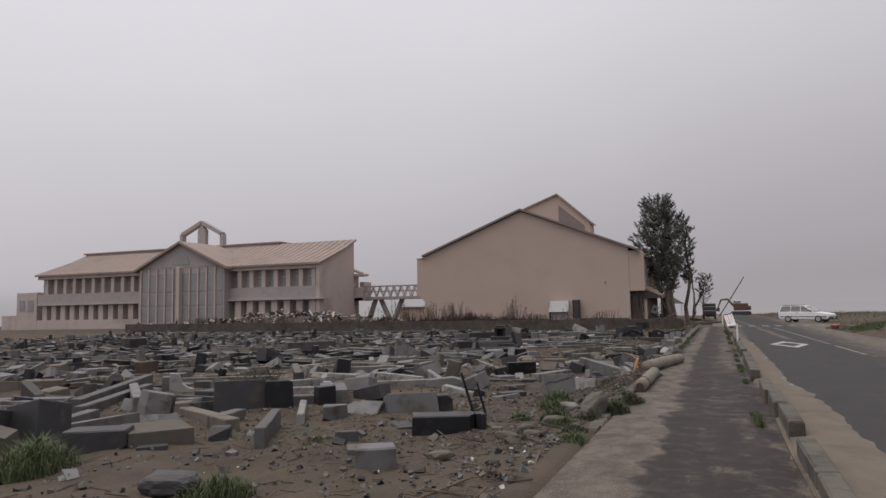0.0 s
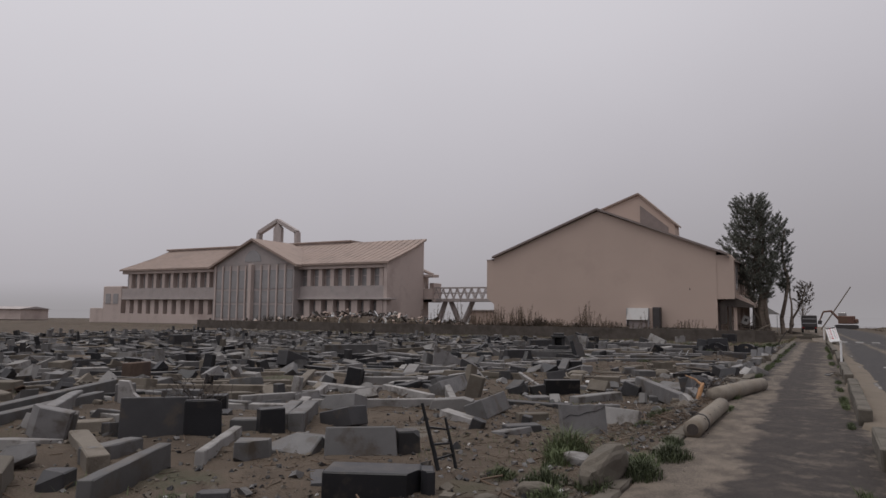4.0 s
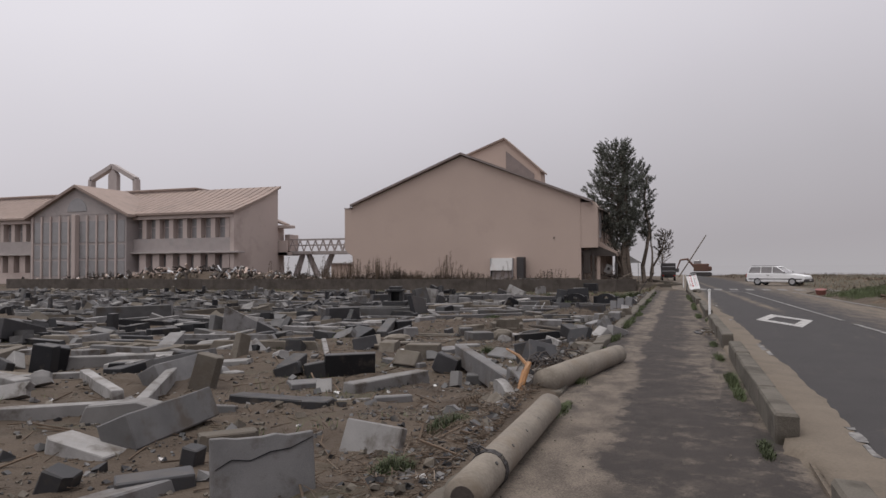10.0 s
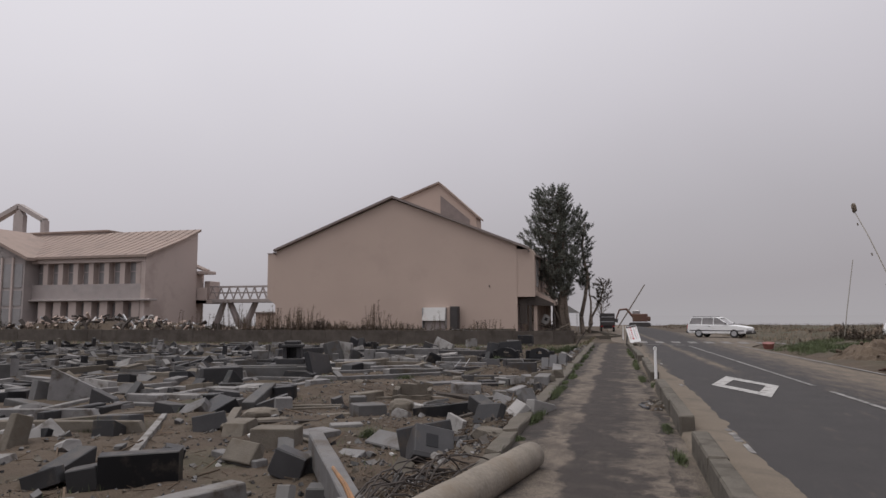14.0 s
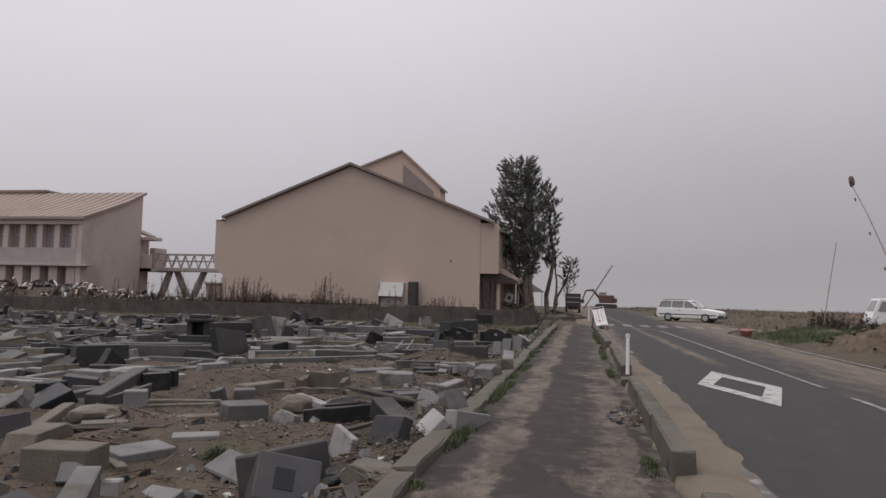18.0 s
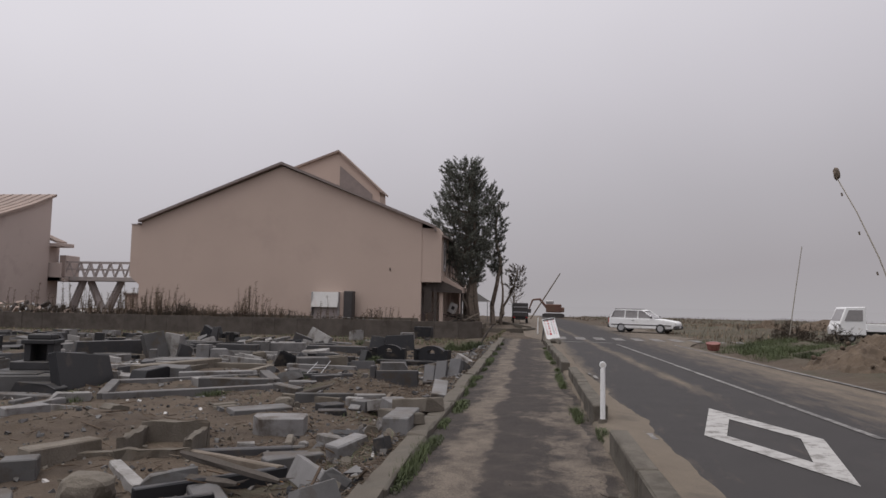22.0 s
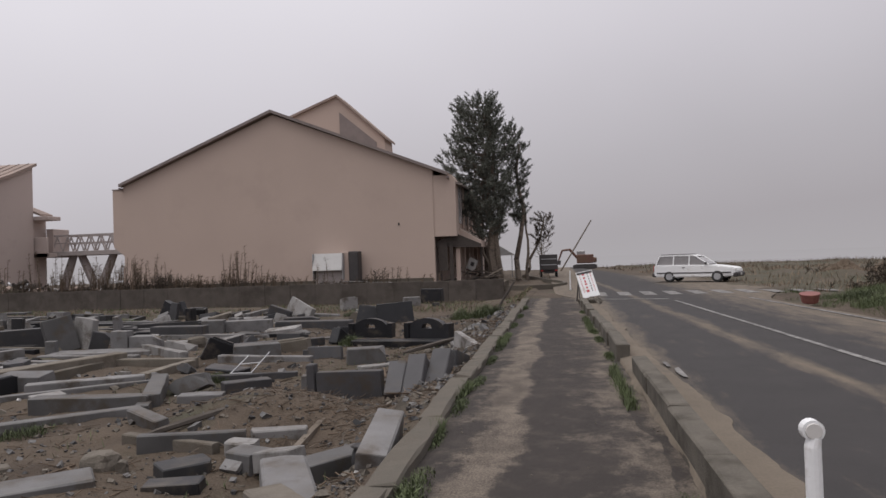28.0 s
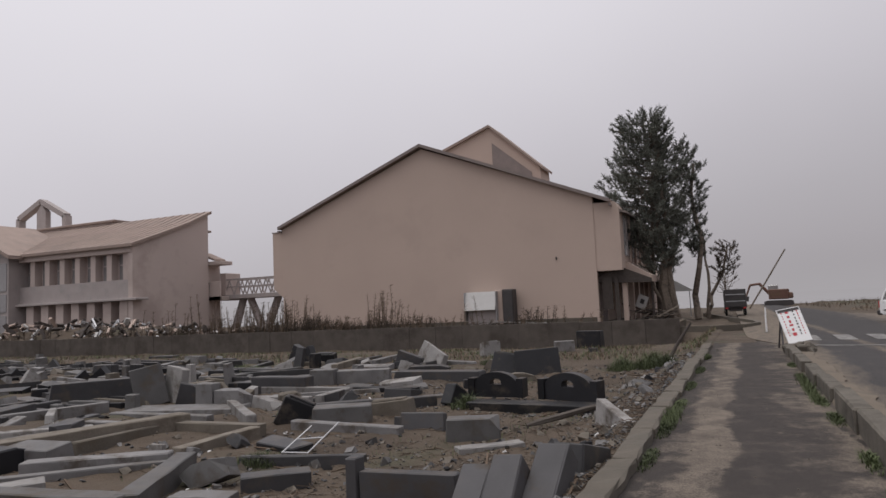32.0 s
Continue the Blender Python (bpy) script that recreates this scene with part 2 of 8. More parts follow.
    sand.color_ramp.elements[0].position, sand.color_ramp.elements[0].color = 0.3, (0.098, 0.077, 0.058, 1)
    sand.color_ramp.elements[1].position, sand.color_ramp.elements[1].color = 0.7, (0.18, 0.146, 0.112, 1)
    l.new(grain.outputs[0], sand.inputs[0])
    # the thin edge of the sand is scattered grains
    speck = n.new("ShaderNodeTexNoise")
    speck.inputs["Scale"].default_value = 22.0
    speck.inputs["Detail"].default_value = 6.0
    speck.inputs["Roughness"].default_value = 0.75
    l.new(geo.outputs["Position"], speck.inputs["Vector"])
    sow = n.new("ShaderNodeMapRange")
    sow.inputs[1].default_value, sow.inputs[2].default_value = 0.36, 0.62
    sow.inputs[3].default_value, sow.inputs[4].default_value = -0.28, 0.28
    l.new(speck.outputs[0], sow.inputs[0])
    thin = n.new("ShaderNodeMath")
    thin.use_clamp = True
    l.new(where.outputs[0], thin.inputs[0])
    l.new(sow.outputs[0], thin.inputs[1])
    soft = n.new("ShaderNodeMath")
    soft.operation = "MULTIPLY"
    l.new(thin.outputs[0], soft.inputs[0])
    l.new(where.outputs[0], soft.inputs[1])
    root = n.new("ShaderNodeMath")
    root.operation = "SQRT"
    l.new(soft.outputs[0], root.inputs[0])
    mix = n.new("ShaderNodeMix")
    mix.data_type = "RGBA"
    l.new(root.outputs[0], mix.inputs[0])
    l.new(bare, mix.inputs[6])
    l.new(sand.outputs[0], mix.inputs[7])
    l.new(mix.outputs[2], bsdf.inputs["Base Color"])
    return m


def footpath_material():
    """Old asphalt under blown sand: a bare trodden strip, sand lying thick along both sides, thinner and patchier farther on."""
    m = material("old_asphalt", (0.0305, 0.0244, 0.0218), 0.92, 1.3, 0.28, 130.0, 0.6, dirt=(0.05, 0.0405, 0.0345), dirt_amount=0.5, dirt_scale=3.0)
    n, l = m.node_tree.nodes, m.node_tree.links
    bsdf = n["Principled BSDF"]
    bare = bsdf.inputs["Base Color"].links[0].from_socket
    geo = n.new("ShaderNodeNewGeometry")
    sep = n.new("ShaderNodeSeparateXYZ")
    l.new(geo.outputs["Position"], sep.inputs[0])

    def cloud(size, scale, detail, rough):
        squeeze = n.new("ShaderNodeMapping")
        squeeze.inputs["Scale"].default_value = size
        l.new(geo.outputs["Position"], squeeze.inputs["Vector"])
        tex = n.new("ShaderNodeTexNoise")
        tex.inputs["Scale"].default_value, tex.inputs["Detail"].default_value, tex.inputs["Roughness"].default_value = scale, detail, rough
        l.new(squeeze.outputs[0], tex.inputs["Vector"])
        return tex.outputs[0]

    def calc(how, a, b, c=None):
        node = n.new("ShaderNodeMath")
        node.operation = how
        for socket, value in zip(node.inputs, (a, b, c)):
            if isinstance(value, (int, float)):
                socket.default_value = value
            elif value is not None:
                l.new(value, socket)
        return node.outputs[0]

    wander = calc("MULTIPLY_ADD", cloud((0.3, 0.55, 1), 1.0, 4.0, 0.6), 0.7, -0.35)
    place = calc("ADD", sep.outputs["X"], wander)
    spread = n.new("ShaderNodeMapRange")
    spread.inputs[1].default_value, spread.inputs[2].default_value = -1.3, 1.2
    l.new(place, spread.inputs[0])

    def profile(points):
        ramp = n.new("ShaderNodeValToRGB")
        e = ramp.color_ramp.elements
        for k, (x, v) in enumerate(points):
            stop = e[k] if k < 2 else e.new(0.5)
            stop.position, stop.color = (x + 1.3) / 2.5, (v, v, v, 1)
        l.new(spread.outputs[0], ramp.inputs[0])
        return ramp.outputs[0]

    first = profile(((-1.25, 0.9), (1.15, 0.6), (-0.5, 0.84), (-0.22, 0.3), (0.2, 0.04), (0.62, 0.1), (0.85, 0.42)))
    later = profile(((-1.25, 0.3), (1.15, 0.95), (-0.95, 0.42), (-0.78, 0.74), (-0.52, 0.74), (-0.36, 0.16), (0.35, 0.02), (0.7, 0.68)))
    along = n.new("ShaderNodeMapRange")
    along.inputs[1].default_value, along.inputs[2].default_value = 12.0, 18.0
    l.new(sep.outputs["Y"], along.inputs[0])
    mixed = n.new("ShaderNodeMix")
    l.new(along.outputs[0], mixed.inputs[0])
    l.new(first, mixed.inputs[2])
    l.new(later, mixed.inputs[3])
    amount = calc("MULTIPLY_ADD", cloud((0.8, 0.8, 1), 1.1, 6.0, 0.65), 1.3, mixed.outputs[0])
    amount = calc("MULTIPLY_ADD", cloud((1, 0.8, 1), 3.4, 9.0, 0.72), 1.5, amount)
    amount = calc("MULTIPLY_ADD", cloud((1, 1, 1), 30.0, 6.0, 0.75), 0.35, amount)
    cover = n.new("ShaderNodeMapRange")
    cover.interpolation_type = "SMOOTHSTEP"
    cover.inputs[1].default_value, cover.inputs[2].default_value, cover.inputs[4].default_value = 1.95, 2.32, 0.92
    l.new(amount, cover.inputs[0])
    grain = n.new("ShaderNodeValToRGB")
    grain.color_ramp.elements[0].position, grain.color_ramp.elements[0].color = 0.3, (0.066, 0.053, 0.043, 1)
    grain.color_ramp.elements[1].position, grain.color_ramp.elements[1].color = 0.7, (0.165, 0.135, 0.108, 1)
    mottle = calc("MULTIPLY_ADD", cloud((1, 0.7, 1), 2.4, 8.0, 0.7), 1.5, -0.75)
    mottle = calc("ADD", mottle, cloud((1, 1, 1), 60.0, 2.0, 0.5))
    l.new(mottle, grain.inputs[0])
    mix = n.new("ShaderNodeMix")
    mix.data_type = "RGBA"
    l.new(cover.outputs[0], mix.inputs[0])
    l.new(bare, mix.inputs[6])
    l.new(grain.outputs[0], mix.inputs[7])
    l.new(mix.outputs[2], bsdf.inputs["Base Color"])
    return m


MUD = (0.062, 0.048, 0.036)
# sand colour for stone tops, also standing in for sky light on them
LIT_SAND = (0.115, 0.095, 0.076)
M = dict(
    soil=ground_material(),
    pavement=footpath_material(),
    road=sanded_asphalt("road_asphalt", (0.0358, 0.0322, 0.0322), (1.75, 4.3), (1.2, 6.2), 0.42, -0.29, 0.45, (1.1, 0.035, 1), streak=0.34),
    sand=material("blown_sand", (0.135, 0.110, 0.085), 0.95, 2.0, 0.2, 45.0, 0.6, dirt=(0.09, 0.075, 0.06), dirt_amount=0.4),
    line=material("road_paint", (0.36, 0.35, 0.34), 0.7, 5.0, 0.16, 70.0, 0.2, dirt=(0.12, 0.11, 0.10), dirt_amount=0.5, dirt_scale=6.0),
    wornline=material("worn_road_paint", (0.25, 0.24, 0.23), 0.8, 5.0, 0.2, 70.0, 0.2, dirt=(0.075, 0.07, 0.068), dirt_amount=0.95, dirt_scale=5.0),
    concrete=material("weathered_concrete", (0.1, 0.086, 0.07), 0.9, 3.0, 0.25, 70.0, 0.5, dirt=(0.09, 0.08, 0.066), dirt_amount=0.55, dirt_scale=2.2),
    kerb=material("kerb_concrete", (0.10, 0.088, 0.073), 0.92, 3.0, 0.35, 80.0, 0.7, dirt=(0.05, 0.043, 0.033), dirt_amount=0.55, dirt_scale=2.5, per_object=0.05),
    granite=material("grey_granite", (0.1, 0.0965, 0.0965), 0.6, 2.6, 0.4, 190.0, 0.2, dirt=MUD, dirt_amount=0.4, dirt_scale=2.3, per_object=0.42, lit_dust=LIT_SAND),
    pale=material("pale_granite", (0.195, 0.187, 0.182), 0.7, 2.6, 0.3, 190.0, 0.2, dirt=MUD, dirt_amount=0.42, dirt_scale=2.3, per_object=0.2, lit_dust=LIT_SAND),
    slate=material("mid_grey_granite", (0.062, 0.06, 0.063), 0.6, 2.6, 0.3, 190.0, 0.2, dirt=MUD, dirt_amount=0.35, dirt_scale=2.3, per_object=0.1, lit_dust=LIT_SAND, specular=0.2),
    dark=material("dark_granite", (0.038, 0.037, 0.039), 0.5, 2.6, 0.34, 190.0, 0.12, dirt=(0.08, 0.066, 0.054), dirt_amount=0.3, dirt_scale=2.3, per_object=0.3, lit_dust=LIT_SAND, specular=0.25),
    black=material("polished_black_granite", (0.016, 0.016, 0.018), 0.38, 2.6, 0.3, 190.0, 0.06, specular=0.22, dirt=(0.06, 0.05, 0.042), dirt_amount=0.24, dirt_scale=2.0, per_object=0.3, lit_dust=LIT_SAND),
    oldstone=material("worn_tuff_stone", (0.122, 0.106, 0.088), 0.92, 3.0, 0.25, 50.0, 0.8, dirt=(0.1, 0.082, 0.064), dirt_amount=0.5, dirt_scale=2.5, per_object=0.2),
    rust=material("rusty_metal", (0.095, 0.066, 0.05), 0.85, 5.0, 0.35, 60.0, 0.5, 0.2, dirt=(0.07, 0.05, 0.045), dirt_amount=0.5),
    stucco=material("salmon_stucco", (0.455, 0.36, 0.31), 0.95, 0.25, 0.05, 18.0, 0.25, dirt=(0.43, 0.34, 0.293), dirt_amount=0.4, dirt_scale=0.22),
    stucco_far=material("pale_salmon_stucco", (0.47, 0.395, 0.365), 0.95, 0.25, 0.06, 18.0, 0.2, dirt=(0.36, 0.295, 0.27), dirt_amount=0.4, dirt_scale=0.2),
    trimgrey=material("grey_cladding", (0.35, 0.31, 0.30), 0.8, 1.0, 0.12, 20.0, 0.2, dirt=(0.30, 0.28, 0.27), dirt_amount=0.4),
    rooftile=material("terracotta_roof", (0.29, 0.225, 0.195), 0.9, 1.2, 0.12, 9.0, 0.6, dirt=(0.24, 0.19, 0.168), dirt_amount=0.5, dirt_scale=0.4),
    # roof edges, and shade painted on the lantern panel and porch wall
    roofedge_shade=material("dark_roof_edge_and_shade", (0.21, 0.175, 0.165), 0.8, 1.5, 0.2, 30.0, 0.3),
    bark=material("pine_bark", (0.16, 0.13, 0.105), 0.95, 8.0, 0.35, 40.0, 1.0, dirt=(0.08, 0.065, 0.055), dirt_amount=0.5, dirt_scale=5.0),
    needles=material("pine_needles", (0.11, 0.115, 0.097), 0.8, 1.2, 0.35, 12.0, 0.0, per_object=0.35),
    drysprig=material("brown_pine_needles", (0.12, 0.095, 0.075), 0.9, 1.2, 0.3, 12.0, 0.0, per_object=0.35),
    soil_heap=material("dumped_earth", (0.105, 0.078, 0.056), 0.97, 2.2, 0.35, 34.0, 1.0, dirt=(0.07, 0.052, 0.038), dirt_amount=0.5, dirt_scale=1.6),
    scrub=material("dead_scrub", (0.06, 0.047, 0.036), 0.95, 2.0, 0.3, 20.0, 0.0, per_object=0.35),
    weed=material("green_weeds", (0.064, 0.079, 0.035), 0.8, 2.0, 0.3, 20.0, 0.0, per_object=0.35),
    dryweed=material("dry_weeds", (0.135, 0.10, 0.072), 0.95, 2.0, 0.3, 20.0, 0.0, per_object=0.35),
    bamboo=material("dry_bamboo", (0.27, 0.245, 0.205), 0.85, 7.0, 0.2, 50.0, 0.2),
    twig=material("brown_straw", (0.085, 0.06, 0.042), 0.95, 7.0, 0.3, 50.0, 0.0, per_object=0.4),
    wood=material("grey_timber", (0.15, 0.124, 0.1), 0.9, 7.0, 0.3, 50.0, 0.5, dirt=(0.11, 0.085, 0.065), dirt_amount=0.4),
    darkwood=material("charred_timber", (0.055, 0.045, 0.04), 0.85, 7.0, 0.3, 50.0, 0.5),
    logskin=material("weathered_log", (0.19, 0.165, 0.137), 0.92, 4.0, 0.25, 30.0, 0.6, dirt=(0.16, 0.13, 0.10), dirt_amount=0.5, dirt_scale=2.0),
    orange=material("split_fir_wood", (0.30, 0.15, 0.06), 0.45, 5.0, 0.15, 50.0, 0.1, dirt=(0.15, 0.09, 0.05), dirt_amount=0.3),
    white=material("white_paint", (0.74, 0.74, 0.745), 0.4, 3.0, 0.05, 40.0, 0.03, dirt=(0.48, 0.45, 0.42), dirt_amount=0.15, dirt_scale=3.0),
    tarp=material("white_sheeting", (0.5, 0.49, 0.48), 0.6, 3.0, 0.08, 30.0, 0.2, dirt=(0.45, 0.42, 0.4), dirt_amount=0.3),
    metal=material("galvanised_metal", (0.42, 0.42, 0.43), 0.55, 3.0, 0.12, 40.0, 0.1, 0.7),
    darkmetal=material("dark_painted_metal", (0.06, 0.055, 0.055), 0.6, 3.0, 0.2, 40.0, 0.2, 0.2),
    tyre=material("tyre_rubber", (0.03, 0.03, 0.03), 0.9, 6.0, 0.2, 60.0, 0.3),
    # glass paled in its base colour to imitate fog haze over the windows
    glass=material("hazed_window_glass", (0.24, 0.23, 0.232), 0.2, 1.0, 0.15, 10.0, 0.0, specular=0.9),
    red=material("faded_red_plastic", (0.2, 0.075, 0.065), 0.6, 3.0, 0.2, 40.0, 0.1, dirt=(0.25, 0.12, 0.09), dirt_amount=0.35),
    signred=material("red_lettering", (0.45, 0.06, 0.07), 0.7, 6.0, 0.1, 40.0, 0.0),
    rootwood=material("dead_roots", (0.045, 0.022, 0.018), 0.95, 5.0, 0.4, 60.0, 0.4, dirt=(0.075, 0.045, 0.032), dirt_amount=0.5, dirt_scale=4.0),
    rustred=material("faded_red_steel", (0.12, 0.062, 0.048), 0.7, 2.0, 0.2, 30.0, 0.2, dirt=(0.12, 0.075, 0.05), dirt_amount=0.6),
    lamp=material("lamp_lens", (0.6, 0.58, 0.56), 0.15, 3.0, 0.05, 30.0, 0.0, specular=0.9),
    taillamp=material("tail_lamp_lens", (0.35, 0.03, 0.03), 0.2, 3.0, 0.05, 30.0, 0.0, specular=0.9),
    plank=material("dark_board_fence", (0.082, 0.07, 0.061), 0.92, 2.0, 0.3, 40.0, 0.4, dirt=(0.055, 0.045, 0.038), dirt_amount=0.6, dirt_scale=0.9, per_object=0.07),
)

# ---- building blocks ----
def link(name, bm, mat, parent=None, label="", smooth=False):
    me = bpy.data.meshes.new(name)
    bm.normal_update()
    bm.to_mesh(me)
    bm.free()
    if smooth:
        for p in me.polygons:
            p.use_smooth = True
    me.materials.append(mat)
    ob = new(name, me)
    if parent is not None:
        ob.parent = parent
    if label:
        ob["label"] = label
    return ob


part = link


def thing(name, m, label, category, group="", kind=""):
    """An Empty at the base of a thing that parents its parts."""
    ob = new(name)
    ob.empty_display_size = 0.2
    ob.matrix_world = m
    return tagged(ob, label, category, group, kind)


def add_box(bm, x0, x1, y0, y1, z0, z1, m=None):
    vs = [bm.verts.new((x, y, z)) for z in (z0, z1) for x, y in ((x0, y0), (x1, y0), (x1, y1), (x0, y1))]
    for f in ((3, 2, 1, 0), (4, 5, 6, 7), (0, 1, 5, 4), (1, 2, 6, 5), (2, 3, 7, 6), (3, 0, 4, 7)):
        bm.faces.new([vs[i] for i in f])
    if m is not None:
        for v in vs:
            v.co = m @ v.co
    return vs


def box(x0, x1, y0, y1, z0, z1, bevel=0.0, segments=1, m=None):
    bm = bmesh.new()
    add_box(bm, x0, x1, y0, y1, z0, z1)
    if bevel:
        bmesh.ops.bevel(bm, geom=bm.edges[:], offset=bevel, segments=segments, affect="EDGES", profile=0.6)
    if m is not None:
        bmesh.ops.transform(bm, matrix=m, verts=bm.verts[:])
    return bm


def prism(outline, depth, axis="y", start=0.0, bevel=0.0):
    """An outline (a, b) pushed along an axis: 'y' gives x, z outlines; 'x' gives y, z outlines; 'z' gives x, y outlines."""
    bm = bmesh.new()
    lay = {"y": lambda a, b, c: (a, c, b), "x": lambda a, b, c: (c, a, b), "z": lambda a, b, c: (a, b, c)}[axis]
    near = [bm.verts.new(lay(a, b, start)) for a, b in outline]
    far = [bm.verts.new(lay(a, b, start + depth)) for a, b in outline]
    bm.faces.new(near)
    bm.faces.new(far[::-1])
    for i in range(len(outline)):
        j = (i + 1) % len(outline)
        bm.faces.new((near[j], near[i], far[i], far[j]))
    bmesh.ops.recalc_face_normals(bm, faces=bm.faces[:])
    if bevel:
        bmesh.ops.bevel(bm, geom=bm.edges[:], offset=bevel, segments=1, affect="EDGES")
    return bm


def tube(points, radii, sides=8, jitter=0.0, seed=0):
    """A tapered limb through points."""
    rnd = random.Random(seed)
    bm = bmesh.new()
    rings = []
    pts = [Vector(p) for p in points]
    for i, p in enumerate(pts):
        ahead = (pts[min(i + 1, len(pts) - 1)] - pts[max(i - 1, 0)]).normalized()
        side = ahead.orthogonal().normalized() if abs(ahead.z) < 0.95 else Vector((1, 0, 0))
        side = (side - ahead * side.dot(ahead)).normalized()
        other = ahead.cross(side)
        ring = []
        for k in range(sides):
            a = 2 * math.pi * k / sides
            r = radii[i] * (1 + rnd.uniform(-jitter, jitter))
            ring.append(bm.verts.new(p + (side * math.cos(a) + other * math.sin(a)) * r))
        rings.append(ring)
    for a, b in zip(rings, rings[1:]):
        for k in range(sides):
            bm.faces.new((a[k], a[(k + 1) % sides], b[(k + 1) % sides], b[k]))
    bm.faces.new(rings[0][::-1])
    bm.faces.new(rings[-1])
    bmesh.ops.recalc_face_normals(bm, faces=bm.faces[:])
    return bm


def smooth01(v):
    v = min(1.0, max(0.0, v))
    return v * v * (3 - 2 * v)


def sink(y):
    """How far the grave-yard lies under the pavement."""
    return 0.16 + 0.26 * smooth01((y - 6) / 11) - 0.14 * smooth01((y - 44) / 10) + 0.5 * smooth01((y - 53.5) / 4.5)


def ground_height(x, y):
    """The plain lie of the land."""
    z = -sink(y) * smooth01((-1.5 - x) / 1.3) * (1 - 0.75 * smooth01((y - 59) / 5))
    if x > 0.7:
        z = 0.045 * smooth01((x - 0.7) / 0.5)
    if x < -60:
        z -= 0.2 * smooth01((-60 - x) / 60)
    return z


def ground_relief(x, y):
    z = ground_height(x, y)
    if -1.25 < x < 7.6 and y < 130:
        return z - 0.10
    far = smooth01((abs(x) - 40) / 60)
    rough = 0.11 * noise.noise((x * 0.55, y * 0.55, 3.0)) + 0.05 * noise.noise((x * 1.9, y * 1.9, 7.0)) + 0.035 * noise.noise((x * 4.1, y * 4.1, 1.0)) + 0.016 * noise.noise((x * 9.3, y * 9.3, 2.0))
    if x < 0:
        rough *= smooth01((-1.25 - x) / 0.6)
        # soil heaps among the graves
        for hx, hy, hr, hh in ((-4.0, 32.9, 1.1, 0.3), (-3.0, 32.4, 0.7, 0.2), (-2.2, 30.25, 0.7, -0.2), (-6.8, 27.5, 1.6, 0.14), (-3.2, 13.0, 1.2, 0.12), (-2.2, 15.2, 0.9, 0.12), (-4.6, 22.0, 1.5, 0.12)):
            d = ((x - hx) ** 2 + (y - hy) ** 2) / hr**2
            if d < 6:
                z += hh * math.exp(-d)
        if 50.5 < y < 60:
            rough *= 0.3
    else:
        rough = rough * 1.5 + 0.2 * max(0.0, noise.noise((x * 0.13, y * 0.11, 9.0))) * smooth01((x - 9) / 4)
        for hx, hy, hr, hh in ((11.0, 47.0, 2.0, 0.3), (12.5, 43.0, 1.8, 0.3), (14.0, 62.0, 2.0, 0.5), (24.0, 70.0, 3.0, 0.6)):
            d = ((x - hx) ** 2 + (y - hy) ** 2) / hr**2
            if d < 6:
                z += hh * math.exp(-d)
    return z + rough * (1 - 0.5 * far)


def lines(*spans):
    out = []
    for a, b, step in spans:
        out += [a + step * i for i in range(int(round((b - a) / step)))]
    return out + [spans[-1][1]]


def grid_sheet(name, xs, ys, height, mat):
    verts = [(x, y, height(x, y)) for y in ys for x in xs]
    w = len(xs)
    faces = [(j * w + i, j * w + i + 1, (j + 1) * w + i + 1, (j + 1) * w + i) for j in range(len(ys) - 1) for i in range(w - 1)]
    me = bpy.data.meshes.new(name)
    me.from_pydata(verts, [], faces)
    for p in me.polygons:
        p.use_smooth = True
    me.materials.append(mat)
    return new(name, me)


# ---- ground, road and pavement ----
ground = grid_sheet(
    "ground",
    lines((-1500, -300, 150), (-300, -70, 10), (-70, -22, 1.2), (-22, -10, 0.4), (-10, -6, 0.2), (-6, -1, 0.1), (-1, 8, 0.75), (8, 26, 0.5), (26, 80, 3), (80, 300, 20), (300, 1500, 150)),
    lines((-1500, -300, 150), (-300, -40, 20), (-40, -6, 1.5), (-6, 3, 0.4), (3, 37, 0.125), (37, 40, 0.25), (40, 62, 0.5), (62, 130, 2), (130, 300, 10), (300, 1500, 150)),
    ground_relief,
    M["soil"],
)
tagged(ground, "trampled sandy soil with patches of weeds and mud", "ground", kind="structure")


def road_middle(y):
    return 4.45 - 0.034 * (y - 26) - 0.0009 * max(0.0, y - 60) ** 2 * 0.5


def road_sheet():
    bm = bmesh.new()
    rows = []
    for y in lines((-60, 44, 2), (44, 66, 1), (66, 140, 2)):
        wide = smooth01((y - 47) / 8)
        left = (1.12 + 0.05 * noise.noise((y * 0.3, 0, 0))) * (1 - wide) + (-0.3 - 0.022 * max(0, y - 55)) * wide
        right = road_middle(y) + 2.95 + 2.5 * wide * (1 - smooth01((y - 68) / 12))
        rows.append([bm.verts.new((left + (right - left) * k / 10, y, 0.05 - (0.03 if k in (0, 10) else 0.0))) for k in range(11)])
    for a, b in zip(rows, rows[1:]):
        for k in range(10):
            bm.faces.new((a[k], a[k + 1], b[k + 1], b[k]))
    out = bmesh.ops.extrude_face_region(bm, geom=bm.faces[:])
    bmesh.ops.translate(bm, vec=(0, 0, -0.12), verts=[v for v in out["geom"] if isinstance(v, bmesh.types.BMVert)])
    bmesh.ops.recalc_face_normals(bm, faces=bm.faces[:])
    return bm


road = tagged(link("road", road_sheet(), M["road"]), "grey asphalt road with sand blown over its edges", "road", kind="structure")

